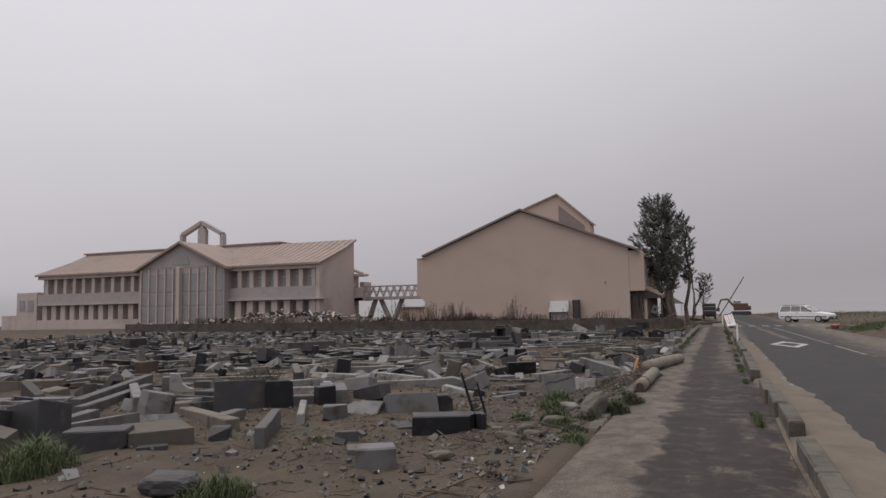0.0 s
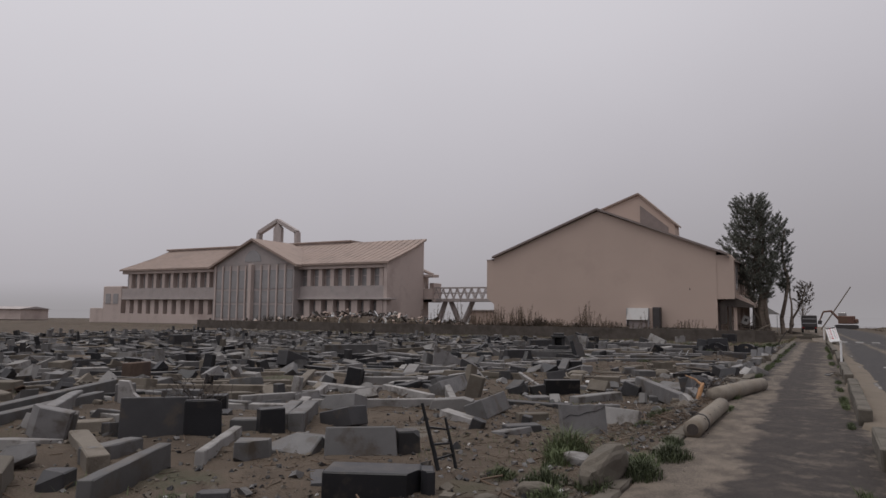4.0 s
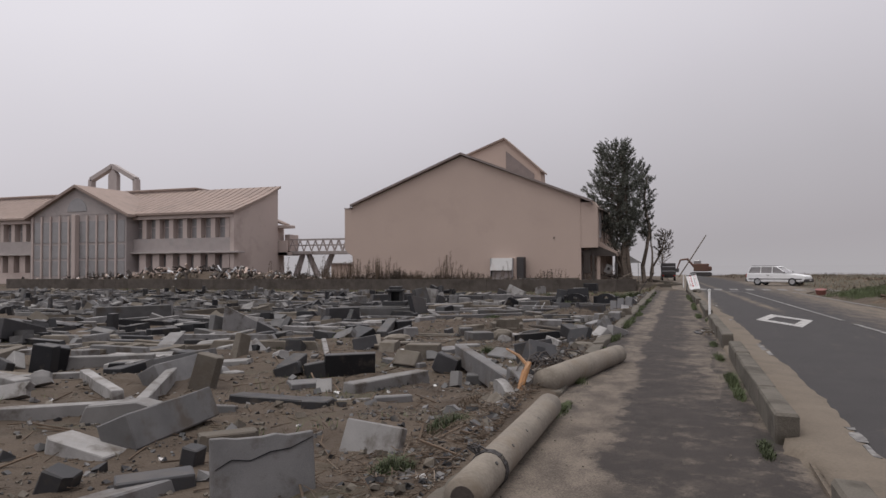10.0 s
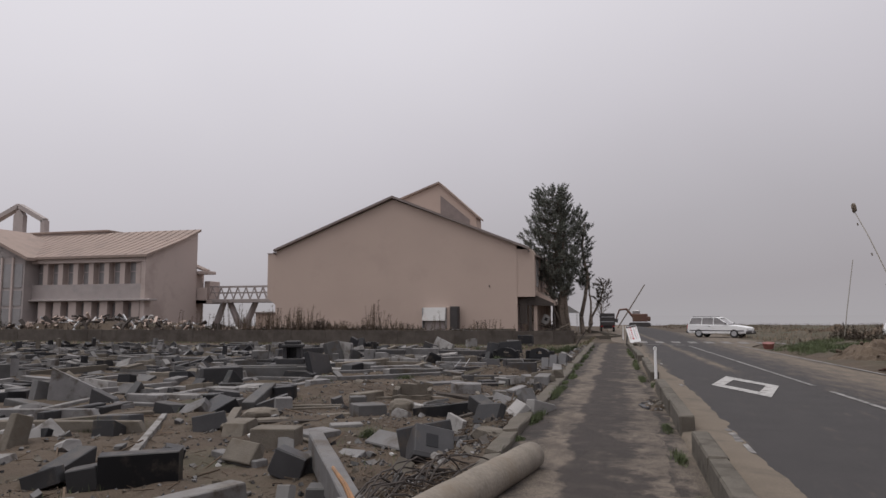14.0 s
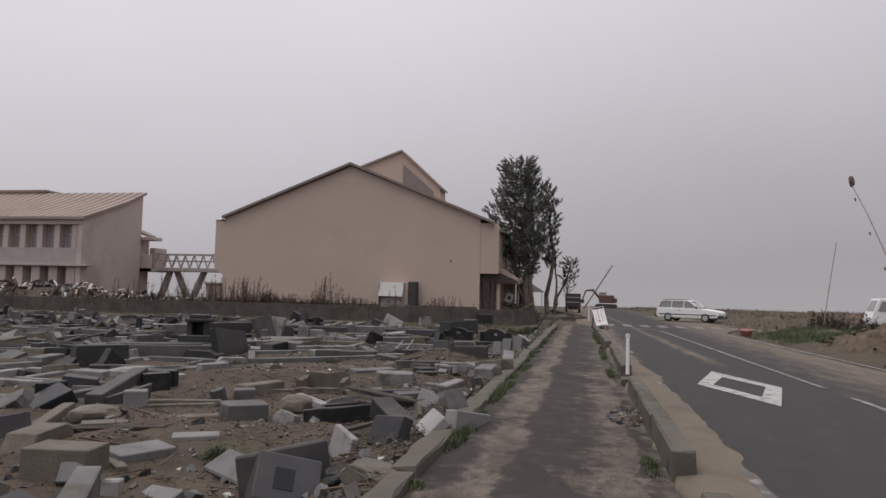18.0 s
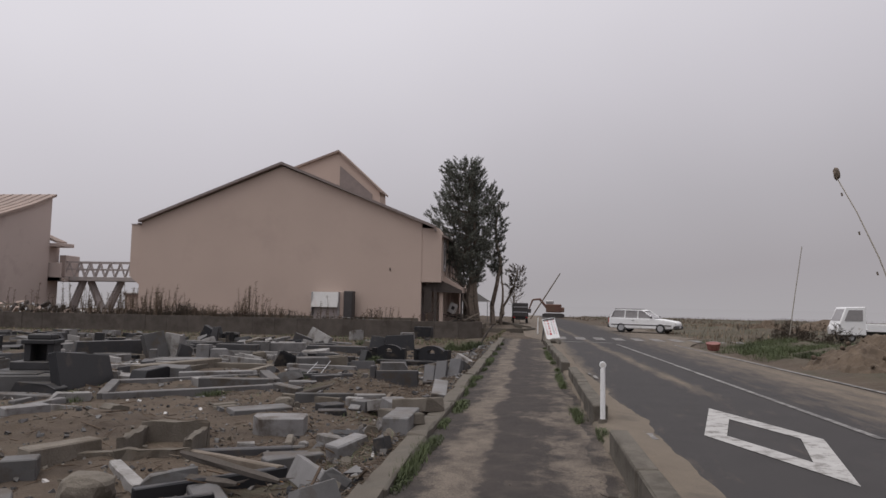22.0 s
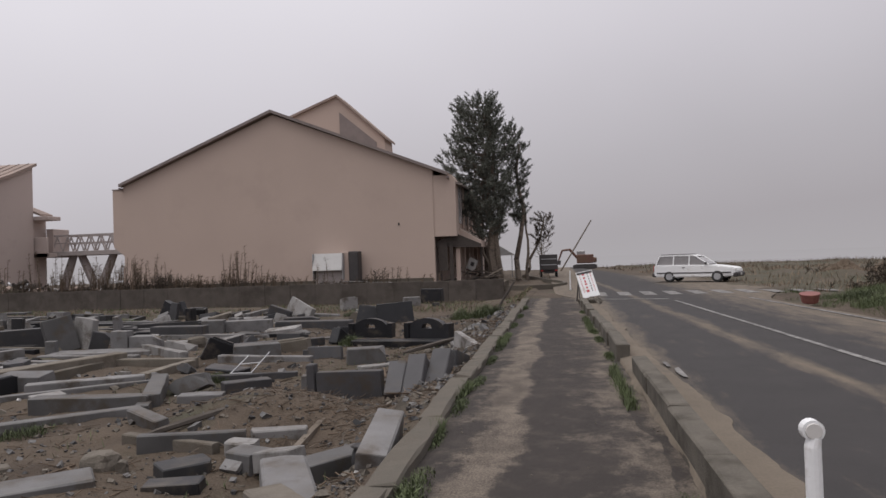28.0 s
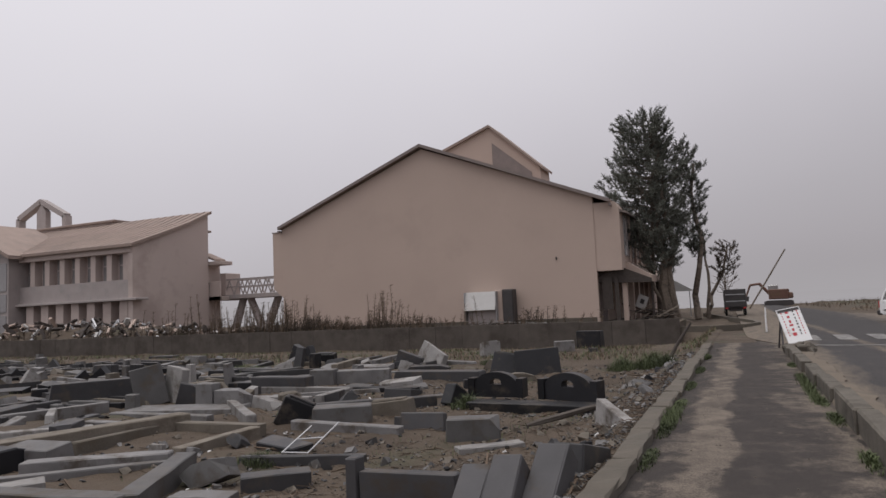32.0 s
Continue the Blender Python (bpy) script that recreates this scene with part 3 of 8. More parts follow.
bm = bmesh.new()
rows = []
for y in lines((-60, -8, 4), (-8, 52, 0.5)):
    rows.append([bm.verts.new((x, y, 0.008 * noise.noise((x * 2, y * 0.8, 4)) - (0.02 if abs(x) > 1 else 0))) for x in (-1.22, -0.9, -0.5, 0, 0.5, 0.85, 1.14)])
for a, b in zip(rows, rows[1:]):
    for k in range(6):
        bm.faces.new((a[k], a[k + 1], b[k + 1], b[k]))
out = bmesh.ops.extrude_face_region(bm, geom=bm.faces[:])
bmesh.ops.translate(bm, vec=(0, 0, -0.14), verts=[v for v in out["geom"] if isinstance(v, bmesh.types.BMVert)])
bmesh.ops.recalc_face_normals(bm, faces=bm.faces[:])
pavement = tagged(link("pavement", bm, M["pavement"]), "worn asphalt footpath strewn with pale sand", "pavement", kind="structure")

# sand drifted along the road side of the kerb
bm = bmesh.new()
rows = []
def sand_edge(y):
    """Where the blown sand ends on the asphalt."""
    at = ((-30, 2.2), (4, 2.05), (8, 2.0), (12, 1.72), (26, 1.64), (30, 1.5), (36, 1.27), (50, 1.15))
    for (ya, xa), (yb, xb) in zip(at, at[1:]):
        if ya <= y <= yb:
            return xa + (xb - xa) * (y - ya) / (yb - ya)


for y in lines((-30, -6, 1), (-6, 50, 0.1)):
    edge = sand_edge(y) + 0.12 * noise.noise((y * 0.45, 2, 0)) + 0.08 * noise.noise((y * 1.9, 5, 0)) + 0.025 * noise.noise((y * 6.0, 5, 0))
    inner = 1.16 if y < 12 else 1.05 - 0.010 * (y - 12)
    lift = 0.012 * noise.noise((y * 0.8, 1, 1))
    spill = 0.02 + 0.1 * noise.noise((y * 1.3, 8, 1)) + 0.06 * noise.noise((y * 5.0, 8, 1))
    rows.append([bm.verts.new((inner - spill, y, -0.04)), bm.verts.new((inner, y, 0.05 + lift))] + [bm.verts.new((inner + (edge - inner) * k, y, z)) for k, z in ((0.3, 0.082 + lift), (0.7, 0.068), (0.94, 0.056), (1.0, 0.0495))])
for a, b in zip(rows, rows[1:]):
    for k in range(5):
        bm.faces.new((a[k], a[k + 1], b[k + 1], b[k]))
tagged(link("sand_drift", bm, M["sand"], smooth=True), "strip of blown sand along the road's edge", "sand", kind="stuff")

# cross street between the graves and the school wall
bm = bmesh.new()
rows = []
for x in lines((-60, -2, 2), (-2, 0, 1)):
    rows.append([bm.verts.new((x, y, ground_height(min(x, -0.6), min(y, 59.0)) + ((0.035 if x < -2.5 else 0.006) if 51 < y < 60 else -0.15) + 0.015 * noise.noise((x, y, 0)))) for y in (49.8, 51.5, 54, 56, 58.5, 60.3)])
for a, b in zip(rows, rows[1:]):
    for k in range(5):
        bm.faces.new((a[k + 1], a[k], b[k], b[k + 1]))
tagged(link("side_street", bm, M["soil"], smooth=True), "sand-covered side street in front of the low wall", "street", kind="structure")


def marking(name, outline, label, hole=None, z=0.056, paint="wornline"):
    """Paint on the road, 4 mm proud."""
    bm = bmesh.new()
    if hole:
        outer = [bm.verts.new((x, y, z)) for x, y in outline]
        inner = [bm.verts.new((x, y, z)) for x, y in hole]
        for i in range(len(outline)):
            j = (i + 1) % len(outline)
            bm.faces.new((outer[i], outer[j], inner[j], inner[i]))
    else:
        bm.faces.new([bm.verts.new((x, y, z)) for x, y in outline])
    bmesh.ops.recalc_face_normals(bm, faces=bm.faces[:])
    if sum(f.normal.z for f in bm.faces) < 0:
        bmesh.ops.reverse_faces(bm, faces=bm.faces[:])
    out = bmesh.ops.extrude_face_region(bm, geom=bm.faces[:])
    bmesh.ops.translate(bm, vec=(0, 0, 0.004), verts=[v for v in out["geom"] if isinstance(v, bmesh.types.BMVert)])
    return tagged(link(name, bm, M[paint]), label, "road marking", kind="structure")


marking("diamond_marking", ((2.18, 26.55), (2.99, 24.25), (3.61, 26.6), (2.84, 29.0)), "worn white diamond painted on the asphalt", ((2.46, 26.58), (2.95, 25.2), (3.34, 26.6), (2.86, 27.95)), paint="line")


def stripe(y0, y1, x_at, width, label):
    marking("lane_line", ((x_at(y0) - width / 2, y0), (x_at(y0) + width / 2, y0), (x_at(y1) + width / 2, y1), (x_at(y1) - width / 2, y1)), label)


middle = lambda y: 4.40 - 0.034 * (y - 26)
side_line = lambda y: 7.15 - 0.048 * (y - 27)
for y0, y1 in ((-16, -11), (-6, -1), (4, 9), (12.2, 16.8), (20.6, 25.6), (26.8, 47.5)):
    stripe(y0, y1, middle, 0.11, "worn white centre line on the road")
for y0, y1 in ((4, 12), (12, 48.2)):
    stripe(y0, y1, side_line, 0.11, "long white edge line of the road")
rnd = random.Random(18)
for y0, y1, x0, x1 in ((10.3, 11.3, 1.68, 1.66), (11.8, 12.9, 1.65, 1.65), (18.3, 20.1, 1.63, 1.57), (22.8, 23.1, 1.5, 1.49), (26.1, 26.9, 1.48, 1.42), (33.0, 34.3, 1.46, 1.38)):
    y = y0
    while y < y1:
        n = min(rnd.uniform(0.35, 0.8), y1 - y)
        k = (y - y0) / (y1 - y0)
        x, w = x0 + (x1 - x0) * k + rnd.uniform(-0.02, 0.02), rnd.uniform(0.03, 0.07)
        side = [(x + w * rnd.uniform(0.6, 1), y + n * q) for q in (0, 0.35, 0.7, 1)]
        back = [(x - w * rnd.uniform(0.4, 1), y + n * q) for q in (0.9, 0.6, 0.3, 0.05)]
        marking("edge_dash", side + back, "rubbed white paint dash by the kerb", z=0.0585, paint="wornline")
        y += n + rnd.uniform(0.02, 0.14)
for i in range(10):
    x = 1.28 + 0.92 * i
    marking("zebra_bar", ((x, 51.1), (x + 0.46, 51.0), (x + 0.52, 53.6), (x + 0.06, 53.7)), "faded white bar of a zebra crossing")
marking("stop_line", ((1.15, 48.9), (3.6, 48.35), (3.6, 48.6), (1.15, 49.2)), "white stop line before the zebra crossing")

# kerb stones on the road side, each block as it lies
kerb = tagged(new("kerb"), "row of heavy concrete kerb blocks with gaps", "kerb", kind="structure")


def kerb_block(y0, y1, x, z, lean=0.0, w=0.2, h=0.34):
    rnd = random.Random(int(y0 * 31))
    bm = box(-w / 2, w / 2, 0, y1 - y0, -h, 0, 0.018)
    for v in bm.verts:
        v.co += Vector((rnd.uniform(-1, 1), rnd.uniform(-1, 1), rnd.uniform(-1, 1))) * 0.008
    ob = part("kerb_block", bm, M["kerb"], kerb)
    ob.matrix_world = pose(x, y0, z, 0, lean, rnd.uniform(-0.25, 0.25))


# runs of blocks laid end to end, with gaps where some were torn out
for start, end, x0, x1, top in ((-14.0, 4.1, 1.3, 1.26, 0.22), (5.1, 10.45, 1.25, 1.12, 0.25), (12.32, 18.45, 1.07, 1.07, 0.26), (19.7, 25.5, 1.04, 0.98, 0.27), (27.32, 33.45, 0.98, 0.97, 0.27), (34.7, 38.3, 0.87, 0.82, 0.27), (38.8, 42.4, 0.84, 0.74, 0.2), (42.7, 47.6, 0.74, 0.66, 0.22)):
    count = round((end - start) / 1.7)
    step = (end - start) / count
    for i in range(count):
        y0 = start + i * step
        kerb_block(y0, y0 + step - 0.012, x0 + (x1 - x0) * i / count, top + 0.006 * math.sin(i * 2.7 + start))

# stone edging between the pavement and the graves
edging = tagged(new("edging"), "mossy broken concrete edging beside the graves", "edging", kind="structure")
y = 5.2
rnd = random.Random(4)
while y < 50:
    n = rnd.uniform(1.4, 2.6)
    if y < 14:
        n *= 0.6
    if not 10.0 < y < 13.2:
        w = 0.24 if y > 18 else 0.2
        bm = box(-w / 2, w / 2, 0.01, n - 0.02, -0.5, 0, 0.02)
        bmesh.ops.subdivide_edges(bm, edges=[e for e in bm.edges if e.calc_length() > n * 0.8], cuts=4)
        for v in bm.verts:
            v.co += Vector((rnd.uniform(-1, 1), rnd.uniform(-0.3, 0.3), rnd.uniform(-1, 1))) * 0.018
        ob = part("edging_block", bm, M["concrete"], edging)
        ob.matrix_world = pose(-1.33 + rnd.uniform(-0.02, 0.02), y, 0.075 + rnd.uniform(-0.015, 0.015) - (0.05 if y < 17 else 0), rnd.uniform(-0.4, 0.4), 0, rnd.uniform(-0.8, 0.8))
    y += n

# kerb that curves away in front of the pine trees
bm = bmesh.new()
path = [(-5.5, 61.2), (-3.6, 61.0), (-1.6, 60.6), (-0.4, 61.4), (0.25, 63.2), (0.1, 66.0), (-0.7, 70.0), (-1.8, 76.0), (-3.2, 84.0)]
for (x0, y0), (x1, y1) in zip(path, path[1:]):
    d = Vector((x1 - x0, y1 - y0, 0)).normalized()
    nrm = Vector((-d.y, d.x, 0)) * 0.09
    a, b = Vector((x0, y0, 0)), Vector((x1, y1, 0))
    vs = [bm.verts.new(p + Vector((0, 0, z))) for z in (-0.1, 0.17) for p in (a - nrm, b - nrm, b + nrm, a + nrm)]
    for f in ((3, 2, 1, 0), (4, 5, 6, 7), (0, 1, 5, 4), (1, 2, 6, 5), (2, 3, 7, 6), (3, 0, 4, 7)):
        bm.faces.new([vs[i] for i in f])
tagged(link("street_kerb", bm, M["concrete"]), "pale kerb that bends round the corner", "kerb", kind="structure")

# ---- the hall with the big blank gable ----
hall = thing("gabled_hall", pose(0, 0, 0), "salmon stuccoed hall with a blank gable wall", "building")
FY = 72.0
part("gable_wall", prism([(-33.0, -0.3), (-8.75, -0.3), (-8.75, 8.15), (-20.7, 12.86), (-33.0, 8.1)], 0.4, "y", FY), M["stucco"], hall)
part("wall", box(-33.0, -32.6, FY + 0.4, 104, -0.3, 8.1), M["stucco"], hall)
part("wall", box(-9.15, -8.75, FY + 3.2, 104, -0.3, 7.4), M["stucco"], hall)
part("wall", prism([(-33.0, -0.3), (-8.75, -0.3), (-8.75, 8.15), (-20.7, 12.86), (-33.0, 8.1)], 0.4, "y", 103.8), M["stucco"], hall)
for side, (xa, za, xb, zb) in enumerate(((-33.15, 8.28, -20.7, 13.16), (-20.7, 13.16, -7.65, 7.86))):
    roof = part("roof", prism([(xa, za), (xb, zb), (xb, zb - 0.2), (xa, za - 0.2)], 32.6, "y", FY - 0.28), M["rooftile"], hall)
    part("verge_board", prism([(xa, za + 0.02), (xb, zb + 0.02), (xb, zb - 0.2), (xa, za - 0.2)], 0.09, "y", FY - 0.37), M["roofedge_shade"], roof)
    part("gutter", box(xa - 0.06 if side == 0 else xb - 0.06, xa + 0.1 if side == 0 else xb + 0.1, FY - 0.3, 104, (za if side == 0 else zb) - 0.42, (za if side == 0 else zb) - 0.27), M["roofedge_shade"], roof)
# raised lantern roof
part("lantern_wall", prism([(-22.2, 12.2), (-13.85, 9.8), (-13.95, 11.9), (-17.9, 15.57), (-22.2, 13.97)], 2.6, "y", 79.0), M["stucco"], hall)
part("lantern_roof", prism([(-22.35, 14.12), (-17.9, 15.77), (-17.9, 15.57), (-22.35, 13.92)], 2.95, "y", 78.75), M["rooftile"], hall)
part("lantern_roof", prism([(-17.9, 15.77), (-13.7, 11.92), (-13.7, 11.72), (-17.9, 15.57)], 2.95, "y", 78.75), M["rooftile"], hall)
# flat dark panel that paints the shadow of a recess
part("lantern_window", prism([(-17.75, 14.3), (-14.6, 11.6), (-14.6, 10.6), (-17.75, 11.9)], 0.06, "y", 78.95), M["roofedge_shade"], hall, "dark slanting panel painted as shade under the lantern roof")
# projecting stair block on the one side
stair = part("stair_block", prism([(-34.0, 3.5), (-33.0, 2.7), (-33.0, 7.9), (-34.0, 7.9)], 9.0, "y", FY + 0.15), M["stucco"], hall)
part("coping", box(-34.05, -32.8, FY + 0.1, FY + 9.2, 7.9, 7.97), M["trimgrey"], stair)
# upper storey bay with windows, over a columned porch
bay = part("upper_bay", prism([(-8.75, 3.35), (-7.15, 3.35), (-7.15, 7.25), (-7.4, 7.7), (-8.75, 7.7)], 15.0, "y", FY + 0.05), M["stucco"], hall)
part("bay_roof", prism([(-9.2, 8.0), (-6.7, 7.05), (-6.7, 6.93), (-9.2, 7.74)], 15.6, "y", FY + 0.35), M["roofedge_shade"], bay)
for i in range(6):
    y0 = FY + 1.3 + i * 2.25
    win = part("bay_window", box(-7.15, -7.09, y0, y0 + 1.75, 4.3, 7.0), M["glass"], bay, "dark upper window")
    part("window_post", box(-7.15, -6.98, y0 + 1.8, y0 + 2.2, 3.9, 7.1, 0.02), M["stucco"], win)
    part("window_bar", box(-7.12, -7.04, y0 + 0.84, y0 + 0.9, 4.3, 7.0), M["trimgrey"], win)
part("bay_skirt", prism([(-7.15, 3.35), (-5.55, 2.55), (-5.55, 2.95), (-7.15, 3.95)], 14.0, "y", FY + 1.4), M["stucco"], bay)
porch = part("porch_floor", box(-9.0, -5.6, FY + 0.2, FY + 15, -0.2, 0.12, 0.02), M["concrete"], hall)
# the porch's shade is put into a dark wall colour
part("porch_wall", box(-9.1, -8.8, FY + 0.5, FY + 15, 0.1, 3.3), M["roofedge_shade"], hall, "back wall of the porch with shade in its dark colour")
part("porch_beam", prism([(-8.8, 2.95), (-7.3, 3.55), (-5.5, 2.75), (-5.5, 2.5), (-8.8, 2.6)], 0.3, "y", FY + 0.45), M["darkwood"], hall)
for i in range(6):
    part("porch_column", box(-7.35, -7.05, FY + 0.7 + i * 2.6, FY + 1.0 + i * 2.6, 0.1, 3.35, 0.02), M["stucco"], hall)
    part("porch_post", box(-5.75, -5.6, FY + 2.0 + i * 2.6, FY + 2.15 + i * 2.6, 0.1, 2.7, 0.015), M["darkwood"], hall)
part("porch_panel", box(-8.55, -7.9, FY + 0.36, FY + 0.44, 0.9, 2.9, 0.01), M["darkwood"], hall)
part("porch_panel", box(-7.75, -7.5, FY + 0.36, FY + 0.44, 0.1, 2.9, 0.01), M["darkwood"], hall)
part("wall_hook", box(-11.35, -11.27, FY - 0.08, FY + 0.02, 4.25, 4.45, 0.01), M["darkmetal"], hall)
# plinth and pipes along the gable wall
part("plinth", box(-33.0, -8.9, FY - 0.05, FY + 0.02, -0.3, 0.45), M["concrete"], hall)

hood = thing("vent_hood", pose(-16.25, 71.1, 0.0), "white sheet-metal hood against the hall wall", "vent")
part("hood_sheet", prism([(-0.25, 2.4), (0.85, 2.4), (0.85, 2.36), (-0.25, 2.36), (-0.55, 1.18), (-0.6, 1.2)], 2.15, "x", -1.1), M["tarp"], hood)
part("side_plate", box(-1.12, -1.08, -0.5, 0.8, 0.5, 2.38), M["metal"], hood)
part("side_plate", box(1.08, 1.12, -0.5, 0.8, 0.5, 2.38), M["metal"], hood)
part("body", box(-1.0, 1.0, -0.2, 0.75, 0.0, 1.5, 0.02), M["trimgrey"], hood)
cabinet = thing("switch_cabinet", pose(-14.7, 71.3, 0.0), "tall dark metal cabinet beside the hood", "cabinet")
part("body", box(-0.1, 0.62, -0.35, 0.5, 0.0, 2.5, 0.03), M["darkmetal"], cabinet)
part("side_panel", box(-0.62, -0.12, -0.3, 0.5, 0.0, 2.48, 0.03), M["stucco"], cabinet)
part("door", box(-0.05, 0.57, -0.4, -0.35, 0.15, 2.4, 0.01), M["darkmetal"], cabinet)

# ---- the long school building ----
school = thing("school_building", pose(0, 0, 0), "long two-storey school with a pale orange tiled roof", "building")
SY = 69.7
part("end_wall", prism([(SY, -0.4), (78.5, -0.4), (78.5, 11.3), (75.7, 10.05), (72.6, 8.95), (SY, 7.95)], 0.5, "x", -46.9), M["stucco_far"], school)
part("wall", box(-96.5, -46.9, SY + 0.9, SY + 1.3, -0.5, 8.0), M["stucco_far"], school)
part("wall", box(-96.5, -46.9, 78.1, 78.5, -0.5, 11.3), M["stucco_far"], school)
part("wall", box(-96.5, -96.1, SY + 1.3, 78.1, -0.5, 8.4), M["stucco_far"], school)
roof = part("roof", prism([(SY - 0.35, 7.95), (72.6, 9.1), (75.7, 10.25), (78.7, 11.6), (78.7, 11.35), (75.7, 10.0), (72.6, 8.85), (SY - 0.35, 7.7)], 50.9, "x", -97.0), M["rooftile"], school)
for i in range(52):
    part("tile_roll", tube([(-96.8 + i * 0.98, SY - 0.3, 7.99), (-96.8 + i * 0.98, 72.6, 9.13), (-96.8 + i * 0.98, 75.7, 10.28), (-96.8 + i * 0.98, 78.6, 11.6)], [0.035] * 4, 5), M["rooftile"], roof)
part("rear_block", box(-97.0, -58.8, 78.5, 92.0, -0.5, 11.7), M["stucco_far"], school)
part("rear_roof", box(-97.4, -58.5, 78.3, 92.3, 11.7, 11.95, 0.04), M["rooftile"], school)
part("eave_band", box(-96.6, -46.45, SY - 0.05, SY + 0.95, 7.25, 7.75), M["stucco_far"], school)
part("string_course", box(-96.6, -46.45, SY + 0.05, SY + 0.95, 3.4, 5.0), M["trimgrey"], school)
part("ledge", box(-96.7, -45.6, SY - 0.35, SY + 0.95, 3.25, 3.45, 0.03), M["trimgrey"], school)
part("base_course", box(-96.6, -46.45, SY - 0.05, SY + 0.95, -0.5, 1.1), M["stucco_far"], school)
for x0, x1 in ((-59.9, -47.2), (-95.9, -75.6)):
    x = x1
    while x > x0 + 1.0:
        upper = part("upper_window", box(x - 1.62, x - 0.5, SY + 0.84, SY + 0.9, 5.0, 7.25), M["glass"], school)
        part("transom", box(x - 1.65, x - 0.47, SY + 0.76, SY + 0.84, 6.25, 6.36), M["trimgrey"], upper)
        part("pier", box(x - 0.5, x + 0.1, SY + 0.2, SY + 0.92, 5.0, 7.25, 0.02), M["stucco_far"], school)
        part("pier", box(x - 0.75, x + 0.2, SY + 0.02, SY + 0.92, 1.1, 3.25, 0.02), M["stucco_far"], school)
        arch = [(x - 1.78, 1.1), (x - 0.72, 1.1)] + [(x - 1.25 + 0.53 * math.cos(a), 2.65 + 0.5 * math.sin(a)) for a in [math.pi * k / 8 for k in range(9)]]
        part("arched_window", prism(arch, 0.05, "y", SY + 0.84), M["glass"], school)
        x -= 1.92
# central pavilion with a pediment and a glazed front
part("pavilion_wall", box(-75.2, -60.4, SY - 1.0, SY + 1.0, -0.5, 8.0), M["trimgrey"], school)
pediment = part("pediment", prism([(-75.2, 7.95), (-60.4, 7.95), (-67.8, 11.25)], 7.0, "y", SY - 1.0), M["trimgrey"], school)
for a, b in (((-75.9, 7.85), (-67.8, 11.6)), ((-67.8, 11.6), (-59.7, 7.85))):
    part("pediment_roof", prism([a, b, (b[0], b[1] - 0.34), (a[0], a[1] - 0.34)], 8.2, "y", SY - 1.5), M["rooftile"], pediment)
part("round_window", prism([(-67.8 + 1.5 * math.cos(a), 8.4 + 1.6 * math.sin(a)) for a in [math.pi * k / 10 for k in range(11)]], 0.06, "y", SY - 1.06), M["glass"], pediment)
for i in range(10):
    x = -74.7 + i * 1.43
    for z0, z1 in ((0.7, 2.5), (2.8, 4.4), (4.7, 7.2)):
        part("glazing", box(x + 0.15, x + 1.2, SY - 1.05, SY - 1.0, z0, z1), M["glass"], school)
    part("mullion", box(x - 0.12, x + 0.1, SY - 1.2, SY - 1.0, 0.3, 7.9), M["stucco_far"], school)
part("pavilion_column", box(-68.1, -67.5, SY - 1.6, SY - 1.0, -0.4, 8.0, 0.05), M["stucco_far"], school)


# roof frame like an open bell arch
def arch_bar(a, b, w=0.3):
    d = (Vector((b[0], 0, b[1])) - Vector((a[0], 0, a[1])))
    n = Vector((-d.z, 0, d.x)).normalized() * w
    return prism([(a[0] - n.x, a[1] - n.z), (b[0] - n.x, b[1] - n.z), (b[0] + n.x, b[1] + n.z), (a[0] + n.x, a[1] + n.z)], 0.9, "y", 85.0)


frame_pts = [(-83.1, 11.9), (-83.0, 14.9), (-78.9, 16.75), (-74.7, 14.6), (-74.6, 11.9)]
bell = thing("bell_arch", pose(0, 0, 0), "open six-sided frame standing on the school roof", "roof frame")
for a, b in zip(frame_pts, frame_pts[1:]):
    part("frame_bar", arch_bar(a, b), M["trimgrey"], bell)
part("middle_pillar", prism([(-79.6, 11.9), (-78.0, 11.9), (-78.0, 15.4), (-78.8, 16.4), (-79.6, 15.4)], 0.7, "y", 85.1), M["trimgrey"], bell)
# lower annexes at the far end
annex = thing("school_annex", pose(0, 0, 0), "low flat-roofed annex at the school's far end", "building")
part("block", box(-101.9, -97.4, SY + 0.5, SY + 10, -0.6, 5.4, 0.05), M["stucco_far"], annex)
part("block", box(-105.2, -101.9, SY + 0.5, SY + 8, -0.6, 1.9, 0.05), M["stucco_far"], annex)
for x in (-101.2, -99.3):
    part("window", box(x, x + 1.2, SY + 0.44, SY + 0.5, 2.6, 4.2), M["glass"], annex)
shed = thing("field_shed", pose(-130.5, 70, -0.3), "low pale shed far out in the field", "shed")
part("wall_block", box(-6, 6, 0, 5, 0, 1.9, 0.03), M["stucco_far"], shed)
part("roof", prism([(-0.4, 1.9), (2.5, 2.35), (5.4, 1.9)], 12.6, "x", -6.3), M["trimgrey"], shed)
